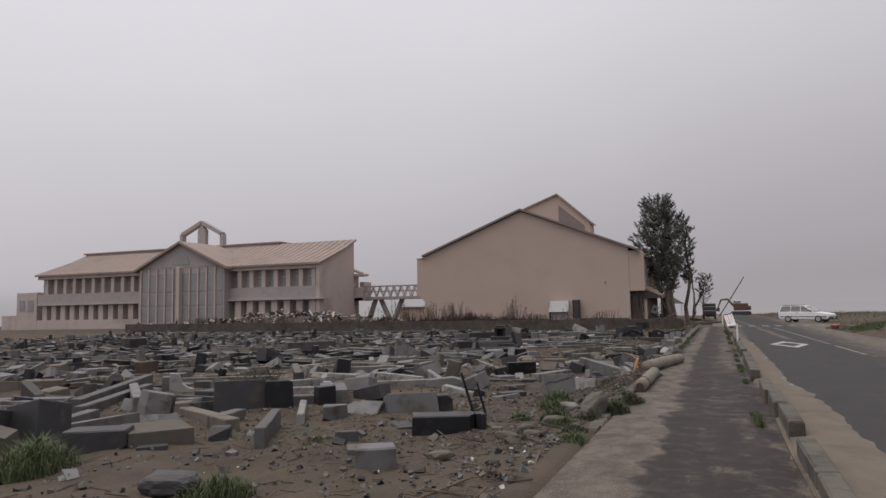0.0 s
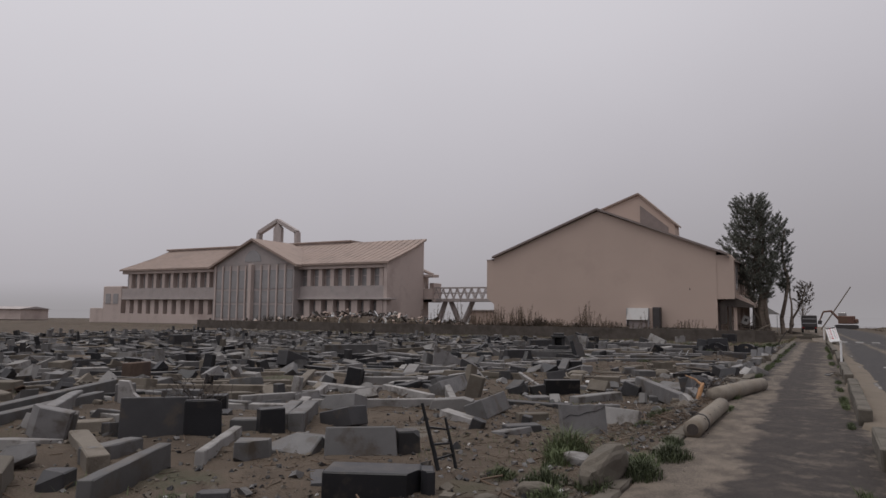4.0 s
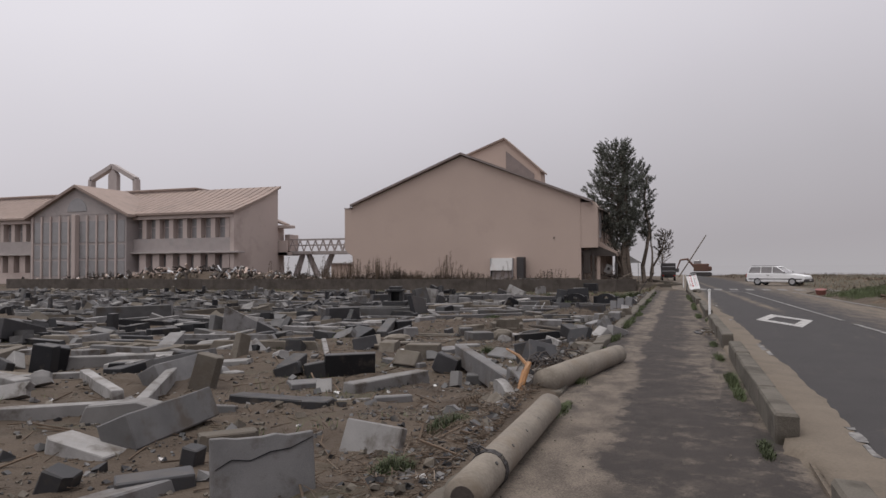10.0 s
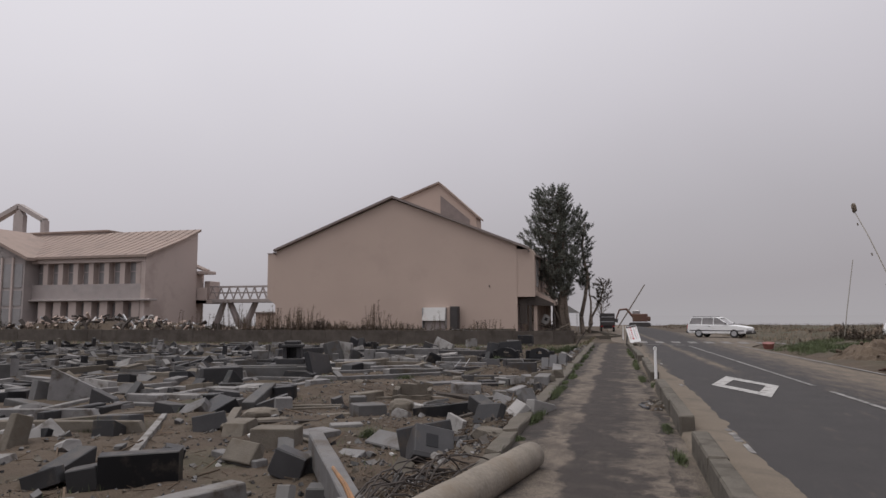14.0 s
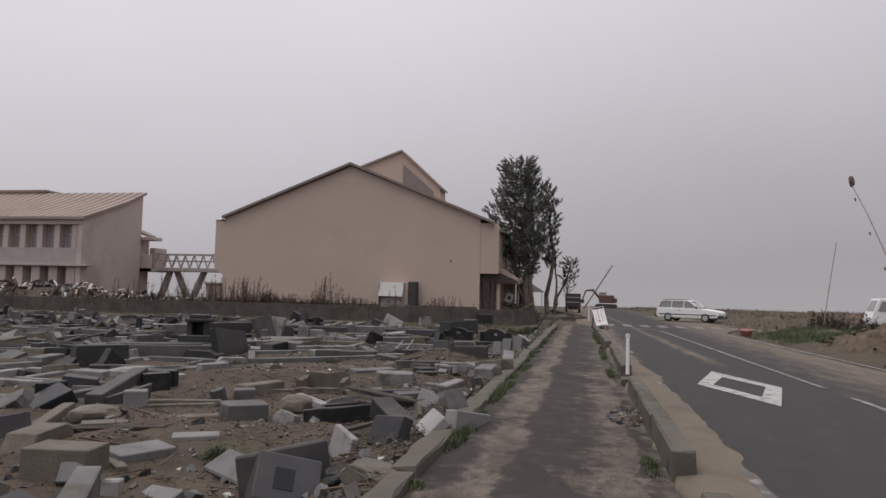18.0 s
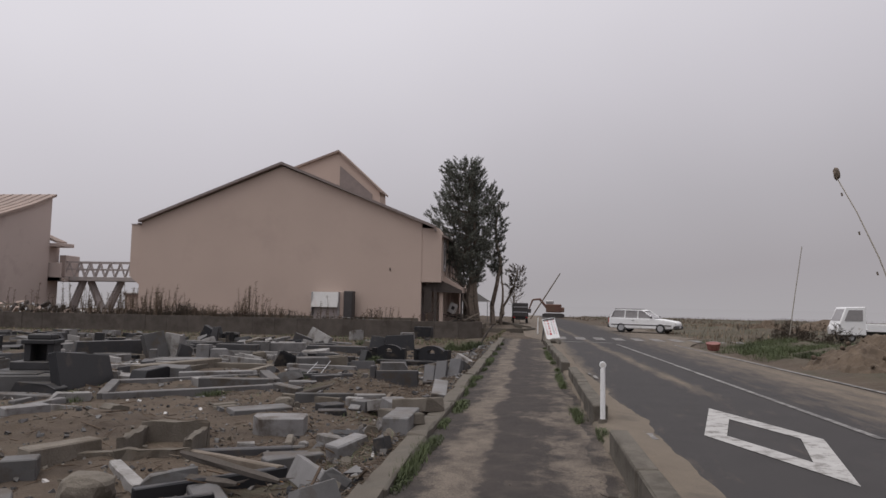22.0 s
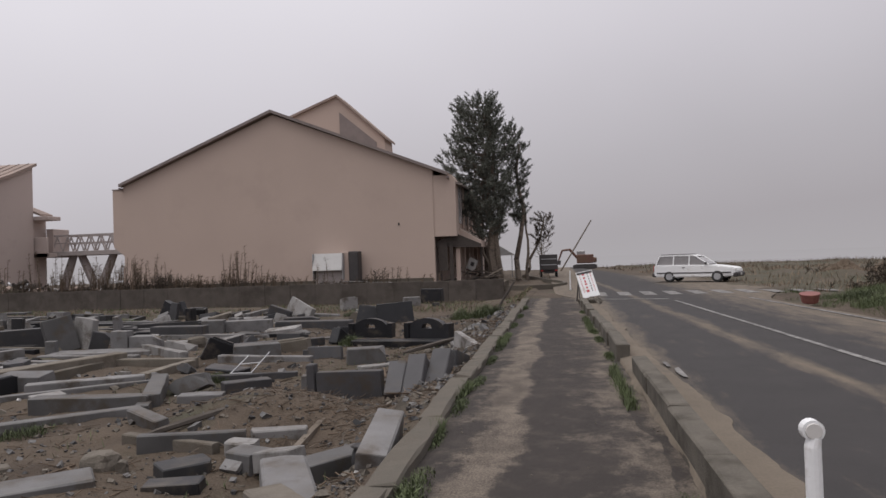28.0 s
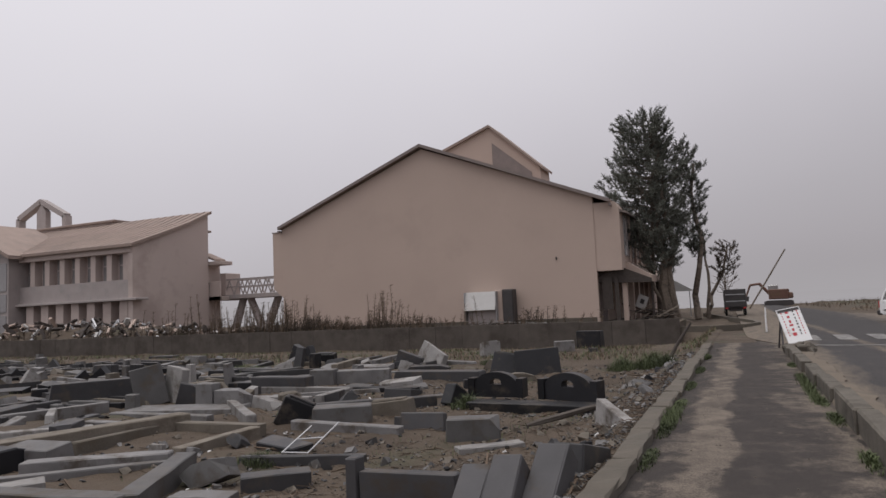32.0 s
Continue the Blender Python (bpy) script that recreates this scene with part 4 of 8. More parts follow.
# balcony and landing behind the end wall
balcony = thing("balcony", pose(0, 0, 0), "concrete balcony slab under a tiled canopy", "balcony")
part("slab", box(-47.0, -45.0, 78.6, 80.2, 6.45, 6.8, 0.03), M["stucco_far"], balcony)
part("canopy", prism([(-47.6, 7.75), (-45.75, 7.0), (-45.75, 6.82), (-47.6, 7.45)], 1.5, "y", 78.6), M["rooftile"], balcony)
part("back_wall", box(-50.0, -46.7, 78.6, 80.4, -0.4, 6.6, 0.03), M["stucco_far"], balcony)
part("landing", box(-46.9, -45.2, 78.7, 81.6, 3.1, 3.5, 0.03), M["stucco_far"], balcony)
part("parapet", box(-46.8, -45.2, 78.7, 78.85, 3.1, 4.9, 0.03), M["stucco_far"], balcony)

# ---- footbridge of steel lattice ----
bridge = thing("lattice_footbridge", pose(0, 0, 0), "steel lattice footbridge joining hall and school", "footbridge")
BY = 80.0
bx0, bx1 = -45.8, -34.0
for yy in (BY, BY + 1.8):
    part("top_chord", box(bx0, bx1, yy, yy + 0.12, 4.98, 5.12), M["trimgrey"], bridge)
    part("middle_chord", box(bx0, bx1, yy, yy + 0.1, 4.3, 4.4), M["trimgrey"], bridge)
    step = (bx1 - bx0) / 11
    for i in range(11):
        for (xa, za), (xb, zb) in (((bx0 + i * step, 3.6), (bx0 + (i + 0.5) * step, 5.0)), ((bx0 + (i + 0.5) * step, 5.0), (bx0 + (i + 1) * step, 3.6))):
            part("lattice_bar", tube([(xa, yy + 0.05, za), (xb, yy + 0.05, zb)], [0.07, 0.07], 5), M["trimgrey"], bridge)
part("deck", box(bx0 - 0.4, bx1 + 0.3, BY - 0.1, BY + 2.0, 3.2, 3.6, 0.02), M["trimgrey"], bridge)
part("end_post", box(-46.3, -45.6, BY - 0.1, BY + 2.0, 3.1, 5.7, 0.03), M["stucco_far"], bridge)
for (xa, za), (xb, zb) in (((-41.8, -0.3), (-40.2, 3.25)), ((-41.8, -0.3), (-43.5, 3.25)), ((-45.6, -0.3), (-44.3, 3.25))):
    part("raking_leg", tube([(xa, BY + 0.9, za), (xb, BY + 0.9, zb)], [0.42, 0.34], 6), M["trimgrey"], bridge)
hut = thing("block_hut", pose(-40, 88, -0.3), "low flat-roofed hut beyond the footbridge", "hut")
part("wall_block", box(-4.2, 3.4, 0, 4, 0, 2.3, 0.03), M["stucco"], hut)
part("roof", box(-4.4, 3.6, -0.2, 4.2, 2.3, 2.5, 0.03), M["trimgrey"], hut)

# ---- low board wall in front of the school ground ----
wall = tagged(new("boundary_wall"), "low dark concrete-panel wall stained with damp", "wall", kind="structure")
WY = 60.6
panel_mesh = None
for i in range(44):
    x0 = -69.0 + i * 1.5
    top = 0.52 + 0.02 * math.sin(i * 2.1)
    if panel_mesh is None:
        ob = part("wall_panel", box(0.004, 1.496, 0, 0.14, -1.6, 0, 0.006), M["plank"], wall)
        panel_mesh = ob.data
    else:
        ob = new("wall_panel", panel_mesh)
        ob.parent = wall
    ob.matrix_world = pose(x0, WY + 0.02 * math.sin(i * 5.3), top, math.sin(i * 3.7) * 0.4, 0, 0)
bm = box(-69, -3, WY + 0.14, WY + 3.6, -0.6, 0.38)
tagged(link("school_terrace", bm, M["soil"]), "earth bank behind the low wall", "bank", kind="structure")

# ---- glowing ring far out, all round, with fog haze painted on ----
def fog_glow_material():
    m = bpy.data.materials.new("far_fog_glow")
    m.use_nodes = True
    n, l = m.node_tree.nodes, m.node_tree.links
    n.clear()
    geo = n.new("ShaderNodeNewGeometry")
    sep = n.new("ShaderNodeSeparateXYZ")
    l.new(geo.outputs["Position"], sep.inputs[0])
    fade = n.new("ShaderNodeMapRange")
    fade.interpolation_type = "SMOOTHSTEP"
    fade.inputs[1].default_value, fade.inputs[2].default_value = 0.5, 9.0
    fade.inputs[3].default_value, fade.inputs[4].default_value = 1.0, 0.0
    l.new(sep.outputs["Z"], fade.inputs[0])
    # the haze is put into emission of the horizon's colour
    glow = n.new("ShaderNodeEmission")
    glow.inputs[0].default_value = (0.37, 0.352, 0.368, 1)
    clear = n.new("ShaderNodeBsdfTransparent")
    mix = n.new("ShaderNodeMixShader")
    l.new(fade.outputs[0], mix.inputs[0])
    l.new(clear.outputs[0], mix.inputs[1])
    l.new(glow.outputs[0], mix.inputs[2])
    l.new(mix.outputs[0], n.new("ShaderNodeOutputMaterial").inputs[0])
    return m


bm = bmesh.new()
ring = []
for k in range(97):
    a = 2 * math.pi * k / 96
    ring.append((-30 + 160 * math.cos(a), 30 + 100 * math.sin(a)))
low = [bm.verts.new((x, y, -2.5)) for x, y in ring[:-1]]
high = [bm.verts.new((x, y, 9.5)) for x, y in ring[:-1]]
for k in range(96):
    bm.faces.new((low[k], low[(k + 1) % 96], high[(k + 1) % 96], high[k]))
tagged(link("backdrop", bm, fog_glow_material()), "glowing ring painted with fog haze, closing off the fields", "fog", kind="structure")


# ---- trees ----
def brushes(name, tufts, mat, parent, seed, size):
    """Bottle-brush shoots of needles: rows of (x, y, z, lean x, lean y, lean z)."""
    rnd = np.random.RandomState(seed)
    t = np.array(tufts)
    needles = 30
    n = len(t) * needles
    axis = np.repeat(t[:, 3:6] / np.linalg.norm(t[:, 3:6], axis=1)[:, None], needles, 0)
    base = np.repeat(t[:, :3], needles, 0) + axis * rnd.uniform(-0.25, 1.0, (n, 1)) * size
    way = axis * 0.8 + rnd.normal(0, 0.55, (n, 3))
    way /= np.linalg.norm(way, axis=1)[:, None]
    side = np.cross(way, rnd.normal(0, 1, (n, 3)))
    side /= np.linalg.norm(side, axis=1)[:, None]
    long = size * rnd.uniform(0.45, 0.85, (n, 1))
    wide = rnd.uniform(0.012, 0.028, (n, 1))
    v = np.stack([base - side * wide, base + side * wide, base + way * long * 0.6 + side * wide * 0.8, base + way * long], 1).reshape(-1, 3)
    me = bpy.data.meshes.new(name)
    me.from_pydata(v.tolist(), [], np.arange(n * 4).reshape(-1, 4).tolist())
    me.materials.append(mat)
    new(name, me).parent = parent


def limb(name, a, b, r0, r1, parent, seed, bend=0.12, sides=7, mat=None):
    rnd = random.Random(seed)
    a, b = Vector(a), Vector(b)
    n = 6
    pts = []
    for i in range(n + 1):
        p = a.lerp(b, i / n)
        if 0 < i < n:
            p += Vector((rnd.uniform(-1, 1), rnd.uniform(-1, 1), rnd.uniform(-0.5, 0.5))) * (b - a).length * bend * 0.3
        pts.append(p)
    return part(name, tube(pts, [r0 + (r1 - r0) * i / n for i in range(n + 1)], sides, 0.12, seed), mat or M["bark"], parent)


def pine(x, y, crown, trunks, boughs, seed, label, leaf="needles", size=0.36):
    """A pine: bare leaning trunks below, ragged boughs of tufts above. crown: rows of (z, low x, high x)."""
    rnd = random.Random(seed)
    tree = thing("pine_tree", pose(x, y, -0.05), label, "tree")
    for i, (x0, y0, x1, y1, z1, r) in enumerate(trunks):
        limb("trunk", (x0, y0, 0), (x1, y1, z1), r, r * 0.35, tree, seed + i)
    tufts = []
    z0, z1 = crown[0][0], crown[-1][0]
    for j in range(boughs):
        z = z0 + (z1 - z0) * (j + rnd.random()) / boughs
        for (za, la, ra), (zb, lb, rb) in zip(crown, crown[1:]):
            if za <= z <= zb:
                k = (z - za) / (zb - za)
                lo, hi = la + (lb - la) * k, ra + (rb - ra) * k
        mid, half = (lo + hi) / 2, (hi - lo) / 2
        a = j * 2.4 + rnd.uniform(-0.4, 0.4)
        reach = half * rnd.uniform(0.62, 1.1)
        tip = Vector((mid + reach * math.cos(a), reach * 0.75 * math.sin(a), z))
        root = Vector((mid * 0.5, 0, z - 0.25 - 0.12 * reach))
        limb("branch", root, tip, 0.02 + 0.02 * half, 0.012, tree, seed + 50 + j, 0.2, 4)
        for i in range(int(4 + reach * 5)):
            k = 1 - 0.75 * rnd.random() ** 1.6
            p = root.lerp(tip, k)
            out = Vector((p.x - mid, p.y, 0)) / max(half, 0.5)
            tufts.append((p.x + rnd.gauss(0, 0.2), p.y + rnd.gauss(0, 0.22), p.z + rnd.gauss(0, 0.16), out.x + rnd.gauss(0, 0.25), out.y + rnd.gauss(0, 0.25), rnd.uniform(0.55, 1.1)))
    brushes("crown", tufts, M[leaf], tree, seed, size)
    return tree


pine(-4.9, 75.6, [(3.3, -1.5, 0.5), (4.6, -1.7, 1.0), (5.2, -2.0, 1.4), (6.4, -2.6, 1.5), (7.1, -3.2, 1.5), (8.4, -3.7, 1.5), (9.4, -4.3, 1.5), (10.2, -3.4, 1.5), (11.0, -3.6, 1.5), (12.1, -3.0, 0.9), (13.2, -2.5, 0.9), (13.9, -1.9, 0.3)],
     [(0.1, 0, -0.4, 0, 13.0, 0.42), (0.5, 0.3, 0.3, 0.1, 10.0, 0.26), (-0.6, 0.5, -1.0, 0.3, 6.5, 0.2)], 150, 3, "tall dark pine with bare twin trunks")
pine(-6.9, 75.2, [(4.4, -2.3, -0.9), (5.0, -2.2, 0.2), (5.6, -1.5, 0.9), (6.3, -0.8, 1.2)], [(1.9, 0.3, 0.4, 0, 6.0, 0.12)], 13, 27, "low pine limb reaching out towards the hall")
pine(-3.3, 77.2, [(4.2, 0.1, 0.9), (5.0, -0.5, 1.0), (6.4, -0.8, 1.1), (8.0, -1.0, 1.0), (9.6, -1.0, 1.05), (10.6, -0.9, 1.15), (11.5, -0.8, 0.5), (12.0, -0.4, 0.2)],
     [(0.1, 0, 0.5, 0, 10.5, 0.24), (0.75, 0.3, 0.7, 0.2, 6.0, 0.13)], 46, 8, "slim pine standing close to a taller one")
pine(-2.6, 82.0, [(2.9, 0.6, 1.3), (3.5, 0.5, 2.0), (4.3, 0.6, 2.3), (5.0, 1.0, 1.9), (5.3, 1.2, 1.7)], [(-0.4, 0, 1.4, 0, 4.9, 0.15)], 15, 15, "small leaning pine with a scorched crown", "drysprig", 0.28)
bare = thing("bare_tree", pose(-1.9, 90.0, -0.05), "thin leafless sapling behind the pines", "tree")
limb("trunk", (0, 0, 0), (0.2, 0, 3.0), 0.12, 0.05, bare, 5)
rnd = random.Random(77)
for i in range(26):
    z = rnd.uniform(1.6, 3.2)
    a = rnd.uniform(0, 6.28)
    limb("twig", (0.1, 0, z), (0.1 + 1.3 * math.cos(a) * rnd.uniform(0.5, 1), 0.8 * math.sin(a), z + rnd.uniform(0.3, 1.4)), 0.03, 0.01, bare, 100 + i, 0.4, 4)


# ---- weeds and dry growth ----
def weed_clump(x, y, r, h, seed, green=True, z=None, name="weed_clump"):
    """Arching blades and small leaves growing out of one spot."""
    rnd = random.Random(seed)
    z = ground_height(x, y) if z is None else z
    # along the edging and the kerb the grass grows in a narrow strip
    slim, stretch = (0.55, 3.2) if -1.2 < x < 1.1 and y > 9 else (1.0, 1.3)
    n = int(220 + r * 2400)
    verts, faces = [], []
    for i in range(n):
        a, d = rnd.uniform(0, 6.28), r * rnd.random() ** 0.7
        px, py = x + d * math.cos(a) * slim, y + d * math.sin(a) * stretch
        lean, way = rnd.uniform(0.2, 1.1), rnd.uniform(0, 6.28)
        tall = h * rnd.uniform(0.2, 1.0) * (1 - 0.55 * d / r)
        w = rnd.uniform(0.0018, 0.005) if i % 9 else rnd.uniform(0.004, 0.007)
        dx, dy = math.cos(way), math.sin(way)
        k = len(verts)
        zz = z - 0.03
        verts += [(px - dy * w, py + dx * w, zz), (px + dy * w, py - dx * w, zz), (px + dx * lean * tall * 0.35 + dy * w, py + dy * lean * tall * 0.35 - dx * w, zz + tall * 0.7),
                  (px + dx * lean * tall * 0.35 - dy * w, py + dy * lean * tall * 0.35 + dx * w, zz + tall * 0.7), (px + dx * lean * tall, py + dy * lean * tall, zz + tall * 0.92)]
        faces += [(k, k + 1, k + 2, k + 3), (k + 3, k + 2, k + 4)]
    me = bpy.data.meshes.new(name)
    me.from_pydata(verts, [], faces)
    me.materials.append(M["weed"] if green else M["dryweed"])
    return tagged(new(name, me), "tuft of fresh green weeds in sandy soil" if green else "tuft of dry brown stalks", "weeds", "weeds among the stones", kind="stuff")


for i, (x, y, r, h) in enumerate((
    (-2.45, 8.2, 0.3, 0.62), (-2.05, 10.8, 0.2, 0.22), (-1.22, 7.0, 0.24, 0.3), (-1.12, 8.1, 0.26, 0.3), (-1.35, 7.6, 0.2, 0.22), (-2.78, 6.8, 0.2, 0.2), (-2.05, 6.3, 0.26, 0.3), (-1.75, 5.6, 0.2, 0.22), (-1.3, 9.1, 0.16, 0.2), (-1.5, 6.2, 0.2, 0.24), (-2.3, 7.5, 0.22, 0.34),
    (-7.35, 1.4, 0.45, 0.6), (-7.9, 1.9, 0.3, 0.5), (-4.4, 1.2, 0.35, 0.4), (-2.2, 0.9, 0.25, 0.25), (-1.4, 4.4, 0.2, 0.2), (-1.5, 5.0, 0.2, 0.2), (-2.1, 12.6, 0.3, 0.25), (-1.05, 13.2, 0.2, 0.22),
    (-1.12, 17.6, 0.2, 0.2), (-1.1, 19.0, 0.15, 0.16), (-1.08, 20.6, 0.16, 0.18), (-1.06, 22.4, 0.2, 0.2), (-1.05, 23.9, 0.2, 0.22), (-1.0, 25.6, 0.22, 0.24), (-1.06, 27.0, 0.18, 0.2), (-0.98, 28.6, 0.3, 0.3),
    (-1.06, 30.2, 0.15, 0.16), (-1.05, 31.6, 0.2, 0.18), (-1.02, 33.0, 0.22, 0.2), (-1.04, 35.0, 0.2, 0.2), (-1.05, 36.6, 0.24, 0.24), (-1.04, 38.4, 0.24, 0.22), (-1.06, 40.6, 0.24, 0.24), (-1.06, 43.2, 0.25, 0.24), (-1.08, 46.2, 0.25, 0.24),
    (0.86, 12.0, 0.14, 0.26), (0.85, 14.6, 0.16, 0.28), (0.84, 15.8, 0.18, 0.3), (0.82, 18.0, 0.15, 0.22), (0.8, 20.2, 0.18, 0.26), (0.76, 22.6, 0.12, 0.16), (0.94, 26.4, 0.22, 0.3), (0.74, 28.6, 0.12, 0.16), (0.7, 35.2, 0.2, 0.28), (0.66, 37.4, 0.2, 0.3), (0.64, 38.8, 0.2, 0.26), (0.6, 41.4, 0.2, 0.24), (0.56, 44.0, 0.2, 0.26),
    (-2.6, 47.5, 0.5, 0.7), (-3.3, 47.0, 0.45, 0.6), (-2.1, 46.0, 0.3, 0.5), (-7.5, 49.0, 0.6, 0.4), (-16.0, 47.0, 0.7, 0.4), (-9.0, 30.2, 0.3, 0.3), (-6.2, 35.6, 0.3, 0.25), (-6.9, 32.0, 0.4, 0.2), (-11.5, 45.0, 0.6, 0.35), (-5.2, 40.5, 0.3, 0.4),
    (-4.0, 20.8, 0.2, 0.3), (-9.2, 20.5, 0.3, 0.3), (-5.6, 17.4, 0.2, 0.25), (-2.5, 20.0, 0.2, 0.2), (-5.0, 4.0, 0.25, 0.2),
    (8.2, 43.6, 0.7, 0.5), (9.3, 44.6, 0.8, 0.5), (8.8, 46.2, 0.7, 0.45), (10.4, 45.6, 0.8, 0.5), (10.6, 43.2, 0.7, 0.45), (9.4, 42.2, 0.6, 0.4), (11.8, 48.6, 0.8, 0.5), (12.6, 46.4, 0.8, 0.5),
)):
    if -1.13 < x < -0.9 and y > 17:
        x -= 0.1
    low = 0.55 if -1.3 < x < 1.1 and y > 9 else 1.0
    weed_clump(x, y, r * (0.55 + 0.45 * low), h * low, 200 + i)
for i, (x, y, r, h) in enumerate(((-2.0, 15.6, 0.35, 0.18), (-2.3, 14.6, 0.4, 0.16), (-2.7, 13.6, 0.4, 0.14), (-2.4, 26.3, 0.5, 0.14), (-2.9, 27.6, 0.5, 0.14), (9.8, 38.5, 0.7, 0.3), (11.0, 40.5, 0.7, 0.35), (12.2, 50.5, 0.9, 0.4))):
    weed_clump(x, y, r, h, 400 + i, False)


def soil_heap(x, y, rx, ry, h, seed):
    """A dumped heap of earth with clods."""
    heap = thing("soil_heap", pose(x, y, 0.0), "dumped heap of sandy brown earth beside the road", "soil heap", "earth heaps")
    n = 34
    verts, faces = [], []
    for j in range(n + 1):
        for i in range(n + 1):
            u, v = i / n * 2 - 1, j / n * 2 - 1
            d = math.hypot(u, v)
            z = h * max(0.0, 1 - d) ** 0.8 * (1 + 0.5 * noise.noise((u * 2.2 + seed, v * 2.2, 0)))
            z += 0.14 * noise.noise((u * 6, v * 6, seed)) + 0.09 * noise.noise((u * 15, v * 15, seed))
            verts.append((u * rx, v * ry, z - 0.12))
    for j in range(n):
        for i in range(n):
            k = j * (n + 1) + i
            faces.append((k, k + 1, k + n + 2, k + n + 1))
    me = bpy.data.meshes.new("earth")
    me.from_pydata(verts, [], faces)
    me.materials.append(M["soil_heap"])
    new("earth", me).parent = heap
    rnd = random.Random(seed)
    for k in range(14):
        a, d = rnd.uniform(0, 6.28), rnd.uniform(0.3, 0.85)
        s = rnd.uniform(0.03, 0.08)
        bm = bmesh.new()
        bmesh.ops.create_icosphere(bm, subdivisions=2, radius=s)
        for v in bm.verts:
            v.co *= 1 + 0.5 * noise.noise(v.co * 11 + Vector((k, seed, 0)))
        c = part("clod", bm, M["soil_heap"], heap)
        c.location = (rx * d * math.cos(a), ry * d * math.sin(a), h * max(0.0, 1 - d) ** 0.8)
    return heap


soil_heap(9.3, 38.6, 1.6, 1.9, 0.75, 3)
soil_heap(11.2, 41.5, 2.0, 1.8, 0.95, 5)
soil_heap(13.8, 44.5, 2.2, 1.8, 0.7, 8)
soil_heap(15.5, 65.5, 1.6, 1.6, 1.0, 11)
soil_heap(22.0, 72.0, 3.0, 2.0, 1.1, 14)
soil_heap(10.5, 35.6, 1.6, 1.4, 0.5, 17)


def stand_of_stalks(name, spots, h, mat, label, seed):
    """Dry stems with side sprigs, standing in a row behind the low wall."""
    rnd = random.Random(seed)
    bm = bmesh.new()
    for x, y, z in spots:
        tall = h * rnd.uniform(0.4, 1.15) * max(0.3, 0.75 + 1.3 * noise.noise((x * 0.45, 0.3, seed)))
        top = Vector((x + rnd.uniform(-0.25, 0.25), y + rnd.uniform(-0.2, 0.2), z + tall))
        a = Vector((x, y, z))
        for _ in range(int(8 + tall * 16)):
            k = rnd.uniform(0.25, 1.0)
            p = a.lerp(top, k)
            d = Vector((rnd.uniform(-1, 1), rnd.uniform(-1, 1), rnd.uniform(-0.1, 0.9))).normalized() * rnd.uniform(0.1, 0.26)
            s = d.cross(Vector((rnd.random(), rnd.random(), 0.3))).normalized() * rnd.uniform(0.006, 0.016)
            bm.faces.new([bm.verts.new(q) for q in (p - s, p + s, p + d * 0.7 + s, p + d)])
        s = Vector((0.016, 0.012, 0))
        bm.faces.new([bm.verts.new(q) for q in (a - s, a + s, top + s * 0.4, top - s * 0.4)])
    return tagged(link(name, bm, mat), label, "weeds", kind="stuff")


rnd = random.Random(21)
stand_of_stalks("dry_stalks", [(rnd.uniform(-56, -6.5) if rnd.random() < 0.45 else rnd.gauss(rnd.choice((-28.5, -26, -23.5, -21.8, -19.4, -17.4, -31.0)), 0.5), rnd.uniform(61.3, 64), 0.35) for _ in range(420)], 1.45, M["dryweed"], "dry weeds standing behind the low wall", 6)
stand_of_stalks("scrub_bushes", [(rnd.gauss(rnd.choice((-23.5, -22.5, -28.6, -19, -31, -26, -12, -40, -34, -47, -52, -58)), 1.6), rnd.uniform(61.2, 64), 0.35) for _ in range(900)], 0.75, M["scrub"], "low dark scrub behind the wall", 7)
def grass_patch(name, spots, h, mat, label, seed, wide=1.0):
    """Fine upright blades sown over a stretch of ground."""
    rnd = random.Random(seed)
    verts, faces = [], []
    for x, y, z in spots:
        tall, way, w, lean = h * rnd.uniform(0.25, 1.0), rnd.uniform(0, 6.28), wide * rnd.uniform(0.003, 0.008), rnd.uniform(0.2, 1.0)
        dx, dy = math.cos(way), math.sin(way)
        k = len(verts)
        verts += [(x - dy * w, y + dx * w, z), (x + dy * w, y - dx * w, z), (x + dx * lean * tall, y + dy * lean * tall, z + tall)]
        faces.append((k, k + 1, k + 2))
    me = bpy.data.meshes.new(name)
    me.from_pydata(verts, [], faces)
    me.materials.append(mat)
    return tagged(new(name, me), label, "grass", kind="stuff")


def sow(n, x0, x1, y0, y1, size, least):
    out = []
    while len(out) < n:
        x, y = rnd.uniform(x0, x1), rnd.uniform(y0, y1)
        if x > road_middle(y) + 5 and noise.noise((x * size, y * size, 4)) > least:
            out.append((x, y, ground_relief(x, y) - 0.05))
    return out


grass_patch("field_grass", sow(16000, 7, 60, 50, 92, 0.22, -0.05), 0.42, M["dryweed"], "rough dry grass in the field beside the road", 54, 3.0)
grass_patch("far_grass", sow(9000, 2, 80, 88, 124, 0.1, -0.2), 0.5, M["dryweed"], "dry grass far out in the foggy field", 55, 5.0)
stand_of_stalks("verge_scrub", [(rnd.gauss(cx, 0.7), rnd.gauss(cy, 0.7), 0.0) for cx, cy in ((11.5, 51.0), (13.0, 54.0), (15.5, 66.0), (18.0, 58.0), (12.0, 47.5)) for _ in range(60)], 0.8, M["scrub"], "dark scrub bushes on the far verge", 10)
spots = []
